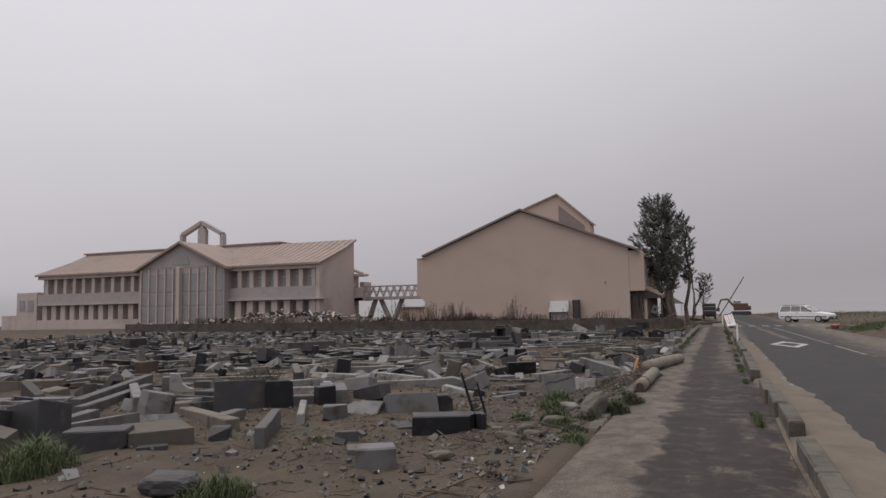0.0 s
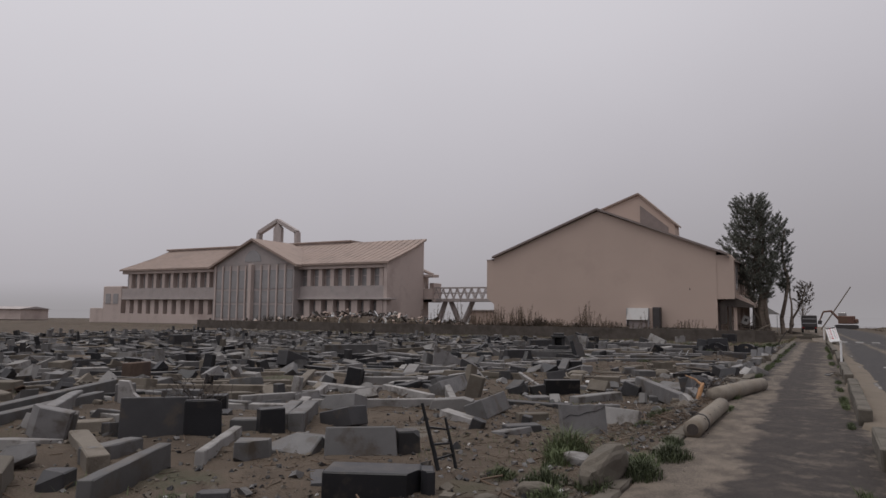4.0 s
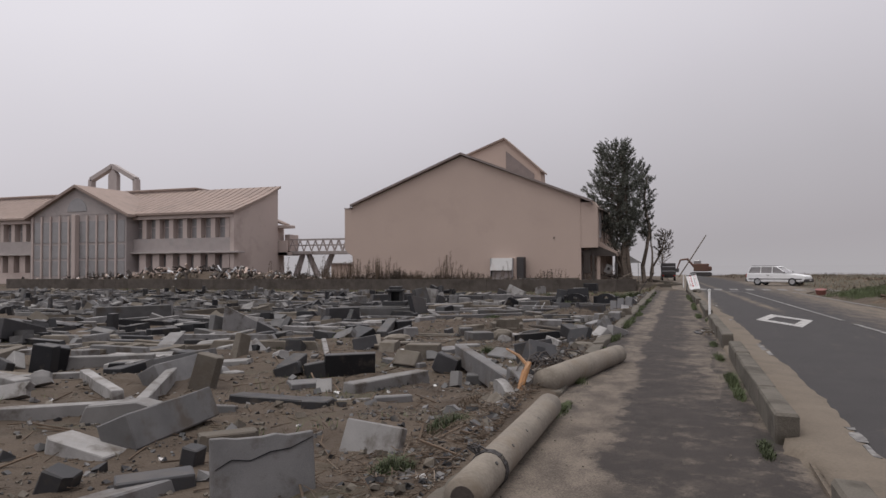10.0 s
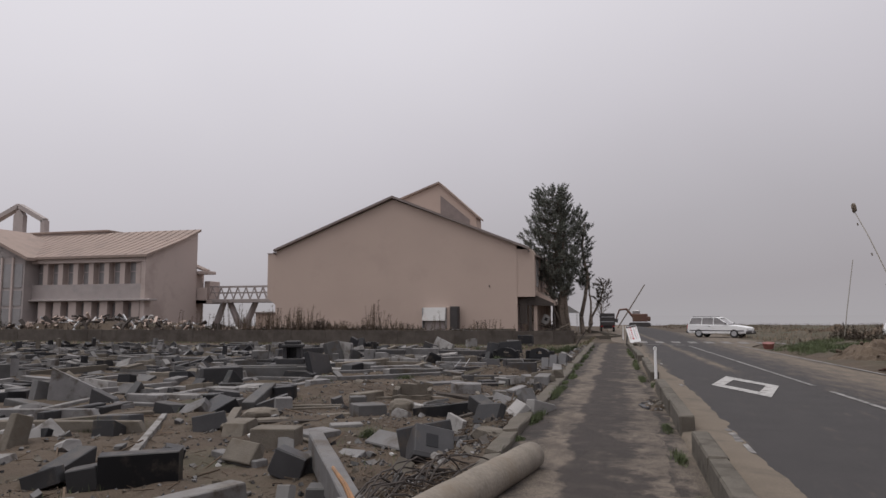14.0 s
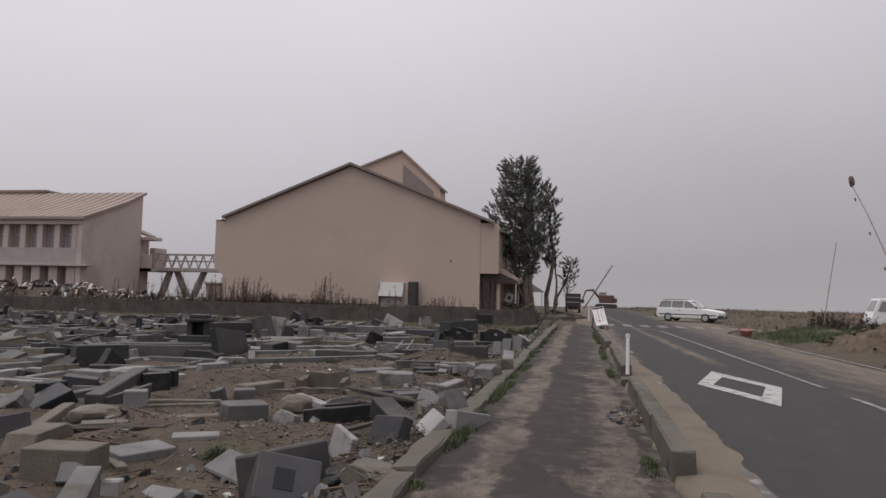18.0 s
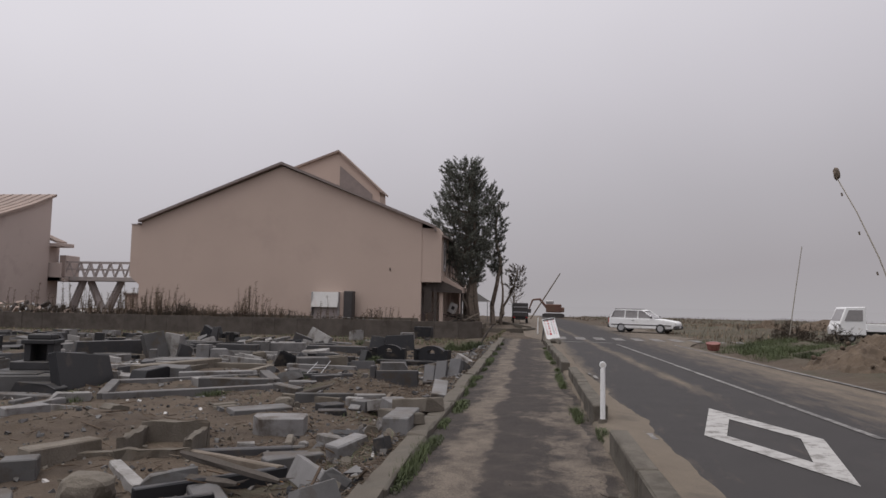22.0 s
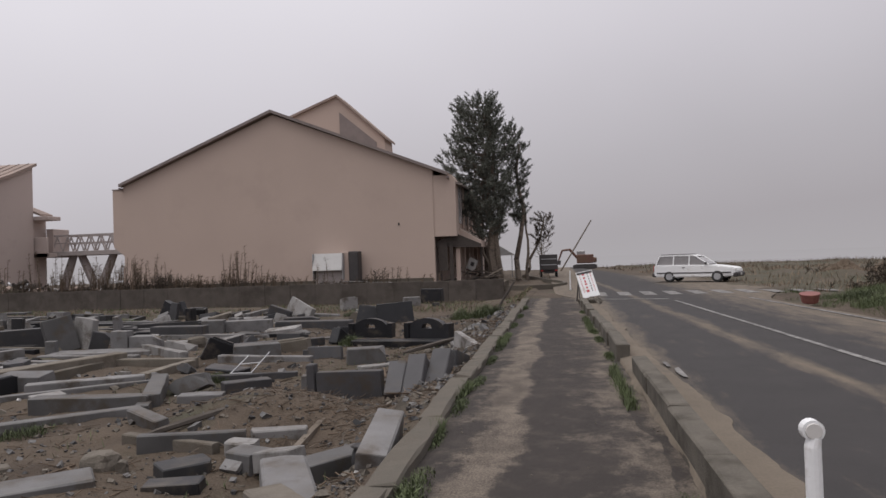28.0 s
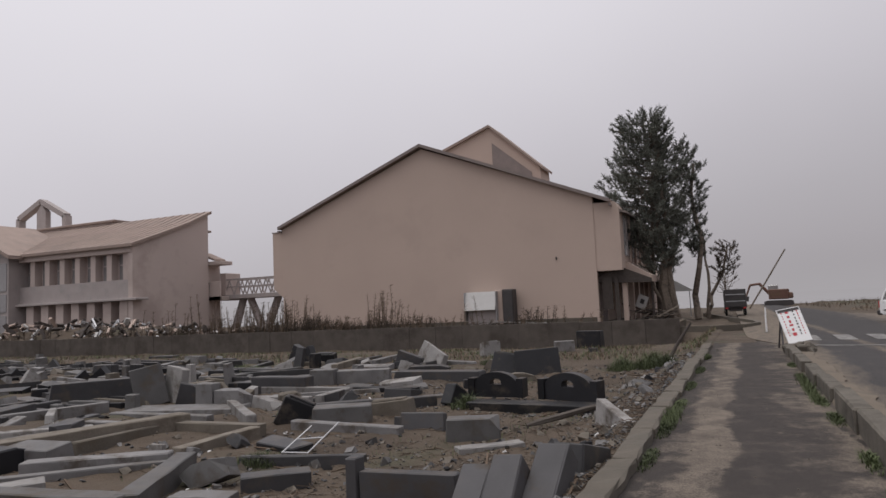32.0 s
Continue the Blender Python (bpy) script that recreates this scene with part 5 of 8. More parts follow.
while len(spots) < 15000:
    x, y = rnd.gauss(9.4, 1.5), rnd.uniform(38.5, 50)
    if x > road_middle(y) + 3.4 and noise.noise((x * 0.7, y * 0.5, 2)) > 0.0:
        spots.append((x, y, ground_relief(x, y) - 0.03))
grass_patch("verge_grass", spots, 0.26, M["weed"], "rank green grass on the road's far verge", 51)
spots = []
while len(spots) < 9000:
    x, y = -1.6 - 20 * rnd.random() ** 1.4, rnd.uniform(2, 60)
    if noise.noise((x * 0.42 + 9, y * 0.42, 5)) > 0.22:
        spots.append((x, y, ground_relief(x, y) - 0.02))
grass_patch("grave_grass", spots, 0.14, M["weed"], "short grass sprouting between the graves", 52)
spots = []
while len(spots) < 10000:
    x, y = (-1.16 + rnd.gauss(0, 0.045), rnd.uniform(12.5, 50)) if rnd.random() < 0.6 else (0.0, rnd.uniform(6, 47.5))
    if x == 0.0:
        x = 1.0 - 0.010 * max(0, y - 12) - 0.13 + rnd.gauss(0, 0.035)
    if noise.noise((x, y * 0.55, 8)) > 0.22:
        spots.append((x, y, -0.01))
spots_b = []
while len(spots_b) < 22000:
    x, y = -1.5 - 45 * rnd.random() ** 1.3, rnd.uniform(49.5, 60.4)
    if noise.noise((x * 0.3, y * 0.5, 6)) > -0.12:
        spots_b.append((x, y, ground_height(x, min(y, 59)) + 0.02))
grass_patch("street_grass", spots_b[::2], 0.2, M["dryweed"], "dry grass over the side street before the wall", 56, 2.5)
grass_patch("street_weeds", spots_b[1::2], 0.17, M["weed"], "green weeds over the side street before the wall", 57, 2.5)
grass_patch("edge_grass", spots, 0.13, M["weed"], "low grass growing along the path's edges", 53)

# root stump bristling with cut stems
stump = thing("root_stump", pose(8.6, 33.2, -0.05), "dark upturned root stump bristling with stems", "stump")
rnd = random.Random(31)
part("root_ball", tube([(0, 0, 0), (0.02, 0, 0.2), (0.03, 0, 0.5), (0, 0.03, 0.8), (0, 0, 1.0)], [0.42, 0.5, 0.5, 0.38, 0.16], 14, 0.16, 3), M["rootwood"], stump)
def bristle(n, reach, thick, seed):
    """Cut stems and roots standing out of the stump on all sides, n of them in one mesh."""
    rnd = random.Random(seed)
    bm = bmesh.new()
    for _ in range(n):
        a, up = rnd.uniform(0, 6.28), rnd.uniform(-0.1, 1.5)
        d = Vector((math.cos(a) * math.cos(up) * 0.68, math.sin(a) * math.cos(up) * 0.68, math.sin(up) * 0.95))
        c = Vector((0, 0, rnd.uniform(0.15, 0.55)))
        far = c + d * rnd.uniform(0.7, 1.2) * reach
        mid = c.lerp(far, 0.6) + Vector((rnd.gauss(0, 0.05), rnd.gauss(0, 0.05), rnd.gauss(0, 0.04)))
        pts = [c + d * 0.2, mid, far]
        rings = []
        for p, r in zip(pts, (thick, thick * 0.7, thick * 0.2)):
            rings.append([bm.verts.new(p + Vector((r * math.cos(k * 2.09), r * math.sin(k * 2.09), r * 0.3 * (k - 1)))) for k in range(3)])
        for ra, rb in zip(rings, rings[1:]):
            for k in range(3):
                bm.faces.new((ra[k], ra[(k + 1) % 3], rb[(k + 1) % 3], rb[k]))
    return bm


for k in range(6):
    part("brushwood", bristle(150, 0.95 + 0.05 * k, 0.02 - 0.002 * k, 31 + k), M["rootwood"], stump)
for i in range(24):
    a, up = rnd.uniform(0, 6.28), rnd.uniform(0.3, 1.45)
    d = Vector((math.cos(a) * math.cos(up), math.sin(a) * math.cos(up), math.sin(up)))
    c = Vector((0, 0, rnd.uniform(0.25, 0.6)))
    limb("stem", c + d * 0.25, c + d * rnd.uniform(0.75, 1.15), 0.03, 0.008, stump, 500 + i, 0.3, 4, M["rootwood"])
limb("root", (0.5, 0, 0.8), (1.1, 0.1, 0.95), 0.06, 0.02, stump, 700, 0.3, 5, M["rootwood"])
limb("root", (-0.4, -0.2, 0.15), (-1.0, -0.4, 0.05), 0.08, 0.02, stump, 701, 0.3, 5, M["rootwood"])

# leaning poles
def thin_pole(name, pts, r, label, mat):
    ob = thing(name, pose(*pts[0]), label, "pole")
    o = Vector(pts[0])
    part("shaft", tube([Vector(p) - o for p in pts], [r * (1 - 0.4 * i / len(pts)) for i in range(len(pts))], 7, 0.05, 3), mat, ob)
    return ob


p1 = thin_pole("bamboo_pole", [(10.75, 38.5, 0.0), (10.36, 38.2, 1.4), (9.95, 38.6, 3.2), (9.6, 39.1, 4.6), (9.29, 39.65, 5.75)], 0.022, "thin leaning bamboo pole with a rag on top", M["bamboo"])
bm = bmesh.new()
bmesh.ops.create_icosphere(bm, subdivisions=2, radius=0.13)
rnd = random.Random(2)
for v in bm.verts:
    v.co = Vector((v.co.x * 0.8, v.co.y * 0.8, v.co.z * 1.4)) * rnd.uniform(0.7, 1.25)
rag = part("rag", bm, M["drysprig"], p1)
rag.location = (9.29 - 10.75, 39.65 - 38.5, 5.85)
for k in range(4):
    part("node", tube([(-0.4 - 0.35 * k, 0.05 + 0.25 * k, 1.5 + 1.2 * k), (-0.42 - 0.35 * k, 0.06 + 0.25 * k, 1.6 + 1.2 * k)], [0.028, 0.028], 6), M["wood"], p1)
thin_pole("marker_pole", [(12.2, 52.2, 0.0), (12.45, 52.2, 1.8), (12.9, 52.2, 4.7)], 0.024, "slender upright pole in the rough grass", M["bamboo"])
thin_pole("fallen_mast", [(-0.05, 100.0, -0.05), (1.7, 100.0, 2.7), (3.45, 100.0, 5.5)], 0.085, "leaning bare wooden mast by the road", M["wood"])

# reflector post on the kerb
post = thing("delineator_post", pose(1.0, 27.18, 0.05), "white roadside post with a round reflector", "post")
part("shaft", tube([(0, 0, -0.12), (0, 0, 0.72), (0.01, 0, 0.78)], [0.035, 0.033, 0.027], 14), M["white"], post)
head = part("reflector_housing", tube([(0, 0.03, 0.79), (0, -0.02, 0.79)], [0.045, 0.045], 18), M["white"], post)
part("reflector", tube([(0, -0.021, 0.79), (0, -0.028, 0.79)], [0.034, 0.032], 18), M["lamp"], head)
part("base_collar", tube([(0, 0, -0.05), (0, 0, 0.06)], [0.07, 0.055], 12), M["concrete"], post)

# hand-lettered board leaning on a trestle
sign = thing("notice_board", pose(0.85, 48.5, 0.0, 0, 0, 8), "white leaning notice board with red lettering", "sign")
tilt = pose(0.18, 0, 0.18, -24, 0, 0) @ pose(0, 0, 0, 0, -11, 0) @ Matrix.Scale(0.98, 4)
board = part("board", box(-0.3, 0.3, -0.015, 0.015, 0, 1.0, 0.005, 1, tilt), M["white"], sign)
rnd = random.Random(12)
for k, (x, n, w) in enumerate(((-0.2, 9, 0.03), (-0.06, 6, 0.1), (0.1, 8, 0.05), (0.2, 10, 0.03))):
    z = 0.9
    for i in range(n):
        tall = 0.74 / n * rnd.uniform(0.4, 0.75)
        wide = w * rnd.uniform(0.5, 1.0)
        part("lettering", box(x - wide / 2, x + wide / 2, -0.02, -0.016, z - tall, z, 0, 1, tilt), M["signred"] if k != 2 else M["darkmetal"], board)
        z -= 0.74 / n
for x in (-0.24, 0.24):
    part("trestle_leg", tube([(x, 0.0, 0.0), (x + 0.04, 0.35, 0.75)], [0.025, 0.02], 6), M["darkmetal"], sign)
    part("trestle_leg", tube([(x, 0.6, 0.0), (x + 0.04, 0.35, 0.78)], [0.025, 0.02], 6), M["darkmetal"], sign)
part("top_band", box(-0.28, 0.28, -0.021, -0.016, 0.9, 0.98, 0, 1, tilt), M["darkmetal"], board)
rubble = tagged(new("kerb_rubble"), "heap of broken kerb concrete under the notice board", "rubble")
rubble.location = (0.8, 47.6, 0)
for i in range(14):
    s = rnd.uniform(0.06, 0.2)
    ob = part("lump", box(-s, s, -s * 0.7, s * 0.7, -s * 0.6, s * 0.6, s * 0.2), M["kerb"], rubble)
    ob.matrix_local = pose(rnd.uniform(-0.3, 0.5), rnd.uniform(-0.8, 0.8), s * 0.4, rnd.uniform(0, 90), rnd.uniform(0, 90), rnd.uniform(0, 90))
thin_post = thin_pole("thin_post", [(0.42, 57.0, 0.0), (0.42, 57.0, 0.5), (0.43, 57.0, 0.95)], 0.035, "short white post on the far corner", M["white"])


# ---- vehicles ----
def wheel(parent, x, y, r=0.29, w=0.18):
    tyre = part("wheel", tube([(x, y - w / 2, r), (x, y - w / 2 + 0.03, r), (x, y + w / 2 - 0.03, r), (x, y + w / 2, r)], [r - 0.03, r, r, r - 0.03], 24), M["tyre"], parent)
    part("rim", tube([(x, y - w / 2 - 0.006, r), (x, y + w / 2 + 0.006, r)], [r * 0.6, r * 0.6], 20), M["metal"], tyre)


def loft(sections, bevel=0.0):
    """A body through cross-sections: rows of (x, half width, z low, z high)."""
    bm = bmesh.new()
    rings = [[bm.verts.new((x, s * w, z)) for s, z in ((-1, a), (1, a), (1, b), (-1, b))] for x, w, a, b in sections]
    for p, q in zip(rings, rings[1:]):
        for k in range(4):
            bm.faces.new((p[k], p[(k + 1) % 4], q[(k + 1) % 4], q[k]))
    bm.faces.new(rings[0][::-1])
    bm.faces.new(rings[-1])
    bmesh.ops.recalc_face_normals(bm, faces=bm.faces[:])
    if bevel:
        bmesh.ops.bevel(bm, geom=bm.edges[:], offset=bevel, segments=2, affect="EDGES")
    return bm


wagon = thing("estate_car", pose(7.2, 62.5, 0.055, 0, 0, -27), "white estate car with black bumpers", "car")
body = part("body", loft([(-2.1, 0.76, 0.34, 0.86), (-2.0, 0.82, 0.28, 0.92), (-1.2, 0.83, 0.26, 0.92), (0.7, 0.83, 0.26, 0.9), (1.3, 0.82, 0.26, 0.84), (2.0, 0.78, 0.3, 0.74), (2.12, 0.7, 0.36, 0.66)], 0.05), M["white"], wagon)
part("cabin_glass", loft([(-2.02, 0.70, 0.88, 0.93), (-1.78, 0.66, 0.88, 1.36), (0.05, 0.66, 0.88, 1.36), (0.82, 0.72, 0.86, 0.93)], 0.03), M["glass"], wagon, "grey car windows")
part("roof", loft([(-1.85, 0.64, 1.36, 1.40), (-1.6, 0.66, 1.36, 1.44), (-0.1, 0.66, 1.36, 1.44), (0.12, 0.63, 1.35, 1.38)], 0.02), M["white"], wagon)
for y in (-0.70, 0.70):
    for xa, xb in ((-2.0, -1.78), (-1.05, -1.02), (-0.22, -0.2), (0.8, 0.1)):
        part("pillar", tube([(xa, y * 1.03, 0.9), (xb, y * 0.95, 1.38)], [0.035, 0.035], 6), M["white"], wagon)
    part("roof_rail", tube([(-1.7, y * 0.9, 1.47), (-0.2, y * 0.9, 1.47)], [0.02, 0.02], 6), M["darkmetal"], wagon)
    part("side_trim", box(-1.9, 1.9, y * 1.19 - 0.01, y * 1.19 + 0.01, 0.46, 0.52), M["darkmetal"], wagon)
    part("wing_mirror", box(0.62, 0.74, y * 1.24 - 0.05, y * 1.24 + 0.05, 0.92, 1.04, 0.02), M["darkmetal"], wagon)
    part("headlight", box(2.04, 2.1, y * 0.8 - 0.14, y * 0.8 + 0.14, 0.56, 0.66, 0.01), M["lamp"], wagon)
    part("tail_light", box(-2.13, -2.07, y * 0.95 - 0.06, y * 0.95 + 0.06, 0.6, 0.88, 0.01), M["taillamp"], wagon)
    part("door_handle", box(-0.55, -0.4, y * 1.2 - 0.015, y * 1.2 + 0.015, 0.76, 0.79), M["darkmetal"], wagon)
part("front_bumper", box(1.95, 2.2, -0.76, 0.76, 0.26, 0.5, 0.05), M["darkmetal"], wagon)
part("rear_bumper", box(-2.2, -1.95, -0.78, 0.78, 0.28, 0.5, 0.05), M["darkmetal"], wagon)
part("front_plate", box(2.2, 2.21, -0.17, 0.17, 0.34, 0.46), M["tarp"], wagon)
for x in (-1.25, 1.22):
    for y in (-0.74, 0.74):
        wheel(wagon, x, y, 0.3)


def kei_truck(m, label, paint, load):
    truck = thing("light_truck", m, label, "truck")
    cab = part("cab", prism([(0.35, 0.36), (1.62, 0.36), (1.66, 0.62), (1.5, 1.02), (1.22, 1.72), (0.35, 1.75)], 1.4, "y", -0.7, 0.03), paint, truck)
    for y in (-0.715, 0.705):
        part("side_window", prism([(0.5, 1.05), (1.32, 1.05), (1.12, 1.58), (0.5, 1.6)], 0.012, "y", y), M["glass"], cab)
        part("cab_step", box(0.6, 1.2, y - 0.02, y + 0.03, 0.3, 0.36), M["darkmetal"], cab)
    part("windscreen", prism([(-0.6, 0), (0.6, 0), (0.55, 0.62), (-0.55, 0.62)], 0.012, "y", 0), M["glass"], cab).matrix_local = pose(1.5, 0, 1.06, -23, 0, 90)
    part("rear_window", box(0.335, 0.35, -0.55, 0.55, 1.1, 1.6), M["glass"], cab)
    part("bed", box(-1.75, 0.3, -0.7, 0.7, 0.55, 0.64, 0.01), paint, truck)
    for y in (-0.7, 0.67):
        part("side_gate", box(-1.75, 0.3, y, y + 0.03, 0.62, 0.9, 0.008), paint, truck)
    part("tail_gate", box(-1.78, -1.75, -0.7, 0.7, 0.62, 0.9, 0.008), paint, truck)
    part("chassis", box(-1.6, 1.4, -0.4, 0.4, 0.3, 0.55, 0.02), M["darkmetal"], truck)
    for x, y in ((1.05, -0.6), (1.05, 0.6), (-1.0, -0.6), (-1.0, 0.6)):
        wheel(truck, x, y, 0.26, 0.15)
    for y in (-0.55, 0.55):
        part("tail_lamp", box(-1.8, -1.77, y - 0.1, y + 0.1, 0.48, 0.58), M["taillamp"], truck)
        part("headlamp", box(1.6, 1.66, y - 0.12, y + 0.12, 0.6, 0.74, 0.01), M["lamp"], truck)
    if load:
        part("load_box", box(-1.7, 0.25, -0.68, 0.68, 0.65, 1.78, 0.02), M["darkmetal"], truck)
        for z in (0.95, 1.4):
            part("load_rail", box(-1.74, -1.7, -0.6, 0.6, z, z + 0.06), M["metal"], truck)
    return truck


kei_truck(pose(16.6, 54.0, 0.12, 0, 0, 176), "white light truck with a bare flat bed", M["white"], False)
kei_truck(pose(-0.95, 80.2, 0.05, 0, 0, 92), "dark light truck with a box load seen from behind", M["darkmetal"], True)

digger = thing("excavator", pose(3.2, 116, -0.05, 0, 0, 175), "faded red excavator standing beyond the road", "excavator")
part("house", box(-1.1, 1.0, -0.9, 0.9, 0.75, 1.9, 0.08), M["rustred"], digger)
part("cab", box(0.0, 1.05, -0.9, -0.05, 1.0, 2.4, 0.08), M["glass"], digger)
part("counterweight", box(-1.5, -1.0, -0.9, 0.9, 0.8, 1.5, 0.12), M["rustred"], digger)
for y in (-0.85, 0.55):
    part("track", prism([(-1.5, 0.1), (-1.2, 0), (1.2, 0), (1.5, 0.1), (1.5, 0.5), (1.2, 0.62), (-1.2, 0.62), (-1.5, 0.5)], 0.35, "y", y), M["darkmetal"], digger)
part("boom", tube([(0.9, 0.2, 1.4), (1.9, 0.2, 2.6), (2.9, 0.2, 2.5)], [0.2, 0.18, 0.14], 6), M["rustred"], digger)
part("stick", tube([(2.9, 0.2, 2.5), (3.4, 0.2, 1.2)], [0.13, 0.1], 6), M["rustred"], digger)
part("bucket", prism([(3.1, 1.2), (3.6, 1.2), (3.7, 0.7), (3.2, 0.6)], 0.6, "y", -0.1, 0.03), M["darkmetal"], digger)

# red tub and planks by the road's far edge
tub = thing("red_tub", pose(7.05, 45.4, 0.05, 8, -6, 20), "faded red plastic tub lying by the road", "tub")
part("shell", tube([(0, 0, 0), (0, 0, 0.03), (0, 0, 0.24), (0, 0, 0.26)], [0.2, 0.22, 0.26, 0.22], 16), M["red"], tub)
part("rim", tube([(0, 0, 0.24), (0, 0, 0.27)], [0.275, 0.275], 16), M["red"], tub)


# ---- timber, logs, pipes ----
def log(name, pts, radii, label, mat, seed):
    ob = thing(name, pose(*pts[0]), label, "log")
    o = Vector(pts[0])
    ps, rs = [], []
    for i in range(len(pts) - 1):
        for k in range(5):
            ps.append(Vector(pts[i]).lerp(Vector(pts[i + 1]), k / 5) - o)
            rs.append(radii[i] + (radii[i + 1] - radii[i]) * k / 5)
    ps.append(Vector(pts[-1]) - o)
    rs.append(radii[-1])
    part("stem", tube(ps, rs, 20, 0.025, seed), mat, ob, "", True)
    return ob


l1 = log("round_post", [(-1.14, 9.78, 0.10), (-1.13, 12.8, 0.11)], [0.13, 0.13], "pale weathered round post lying on the path", M["logskin"], 5)
# dark disc painted as the shade inside a hollow end
part("hollow_end", tube([(-0.0, -0.008, 0.0), (0.0, 0.012, 0)], [0.08, 0.08], 14), M["darkwood"], l1, "dark disc painted as the hollow's shade")
for k in range(3):
    part("wire_turn", tube([(0.0 + 0.138 * math.cos(a), 0.62 + 0.03 * k, 0.0 + 0.138 * math.sin(a)) for a in [2 * math.pi * j / 14 for j in range(15)]], [0.008] * 15, 5), M["darkmetal"], l1)
for k in range(9):
    a = random.Random(k).uniform(0, 3)
    part("wire_end", tube([(-0.08, 0.64, 0.1), (-0.1 + 0.05 * math.cos(a * 3), 0.64 + 0.06 * math.sin(a * 5), 0.17), (-0.05 + 0.1 * math.cos(a * 4), 0.62, 0.15)], [0.006] * 3, 4), M["darkmetal"], l1)
# small dark discs painted as the shade in bolt holes
for k in range(4):
    part("bolt_hole", tube([(0.088, 0.5 + 0.5 * k, 0.088), (0.1, 0.5 + 0.5 * k, 0.1)], [0.014, 0.014], 8), M["darkmetal"], l1)
log("tree_trunk", [(-1.45, 14.3, 0.1), (-1.1, 15.8, 0.12), (-0.8, 17.3, 0.12)], [0.17, 0.165, 0.15], "fallen bare tree trunk with a torn root end", M["logskin"], 6)
pipe = thing("splintered_pole", pose(-1.74, 13.9, -0.22), "split orange-brown wooden pole stuck in the ground", "pole")
part("shaft", tube([(0, 0, -0.1), (0.0, 0.1, 0.15), (0.05, 0.3, 0.42), (0.08, 0.42, 0.56)], [0.03, 0.035, 0.04, 0.03], 7, 0.2, 4), M["orange"], pipe)
part("splinter", tube([(-0.04, 0.05, -0.1), (-0.03, 0.2, 0.2), (0.02, 0.32, 0.48)], [0.015, 0.02, 0.012], 5, 0.2, 5), M["orange"], pipe)
part("splinter", tube([(0.06, 0.4, 0.52), (-0.1, 0.6, 0.62), (-0.35, 0.95, 0.66)], [0.025, 0.02, 0.012], 6, 0.2, 6), M["orange"], pipe)
chair = thing("chair_frame", pose(-3.52, 6.66, -0.17), "broken black wooden chair frame stuck in sand", "chair frame")
ends = (((0.0, 0.0, -0.05), (-0.27, 0.05, 0.78)), ((0.12, 0.22, -0.05), (-0.06, 0.26, 0.6)))
for (a, b), r in zip(ends, (0.026, 0.022)):
    part("upright", tube([Vector(a).lerp(Vector(b), k) + Vector((0, 0.012 * math.sin(5 * k), 0)) for k in (0, 0.3, 0.6, 1)], [r, r, r * 0.95, r * 0.8], 6, 0.08, 2), M["black"], chair)
for k in (0.22, 0.42, 0.66):
    a, b = Vector(ends[0][0]).lerp(Vector(ends[0][1]), k), Vector(ends[1][0]).lerp(Vector(ends[1][1]), k + 0.12)
    part("rail", tube([a, b], [0.016, 0.014], 5), M["black"], chair)
rack = thing("tubular_frame", pose(-5.75, 36.2, -0.36, 0, 0, 0), "twisted white tubular metal frame on the soil", "metal frame")
for a, b in (((-0.35, -0.25, 0), (-0.2, 0.25, 0.28)), ((0.03, -0.2, 0), (0.1, 0.5, 0.3)), ((-0.35, -0.25, 0.01), (0.03, -0.2, 0.01)), ((-0.27, 0.0, 0.14), (0.07, 0.15, 0.15))):
    part("bar", tube([a, b], [0.011, 0.011], 8), M["metal"], rack)
gatepost = thing("leaning_stake", pose(-2.2, 47.3, -0.2), "dark leaning wooden stake among the weeds", "stake")
part("shaft", tube([(0, 0, 0), (0.25, 0.1, 0.45), (0.62, 0.2, 1.0)], [0.05, 0.045, 0.03], 7, 0.1, 4), M["darkwood"], gatepost)

# wreckage in front of the school and beside the porch
rnd = random.Random(91)
for tag, mat, n, label in (("sheet_wreckage", "metal", 70, "crumpled sheet metal heaped before the school"), ("pale_wreckage", "tarp", 50, "torn white boards and sheeting in a debris heap"), ("dark_wreckage", "darkwood", 320, "broken dark timber in a debris heap"), ("plaster_wreckage", "stucco", 140, "lumps of broken plaster in a debris heap")):
    bm = bmesh.new()
    for i in range(n):
        x = rnd.gauss(-47, 7) if rnd.random() < 0.8 else rnd.uniform(-66, -30)
        top = 1.35 * math.exp(-((x + 47) / 9) ** 2) + 0.15
        y = rnd.uniform(61.6, 68)
        s = rnd.uniform(0.1, 0.5)
        add_box(bm, -s, s, -s * rnd.uniform(0.05, 0.5), s * 0.3, -0.03, 0.05 + 0.1 * rnd.random(), pose(x, y, 0.2 + rnd.random() * top, rnd.uniform(-70, 70), rnd.uniform(-60, 60), rnd.uniform(0, 180)))
    tagged(link(tag, bm, M[mat]), label, "debris", kind="stuff")
bank = thing("debris_mound", pose(-47, 65, 0), "long mound of earth under the school debris", "mound")
bm = bmesh.new()
bmesh.ops.create_icosphere(bm, subdivisions=4, radius=1.0)
for v in bm.verts:
    k = 1 + 0.15 * noise.noise(v.co * 3)
    v.co = Vector((v.co.x * 13 * k, v.co.y * 3.4 * k, v.co.z * 1.15 * k))
part("earth", bm, M["soil"], bank, smooth=True)
tent = thing("white_tent", pose(-4.9, 80.5, 0.0, 0, 0, 10), "white work tent with pointed roof beside the trees", "tent")
part("roof", prism([(-1.3, 1.9), (0, 2.7), (1.3, 1.9)], 2.4, "y", 0), M["tarp"], tent)
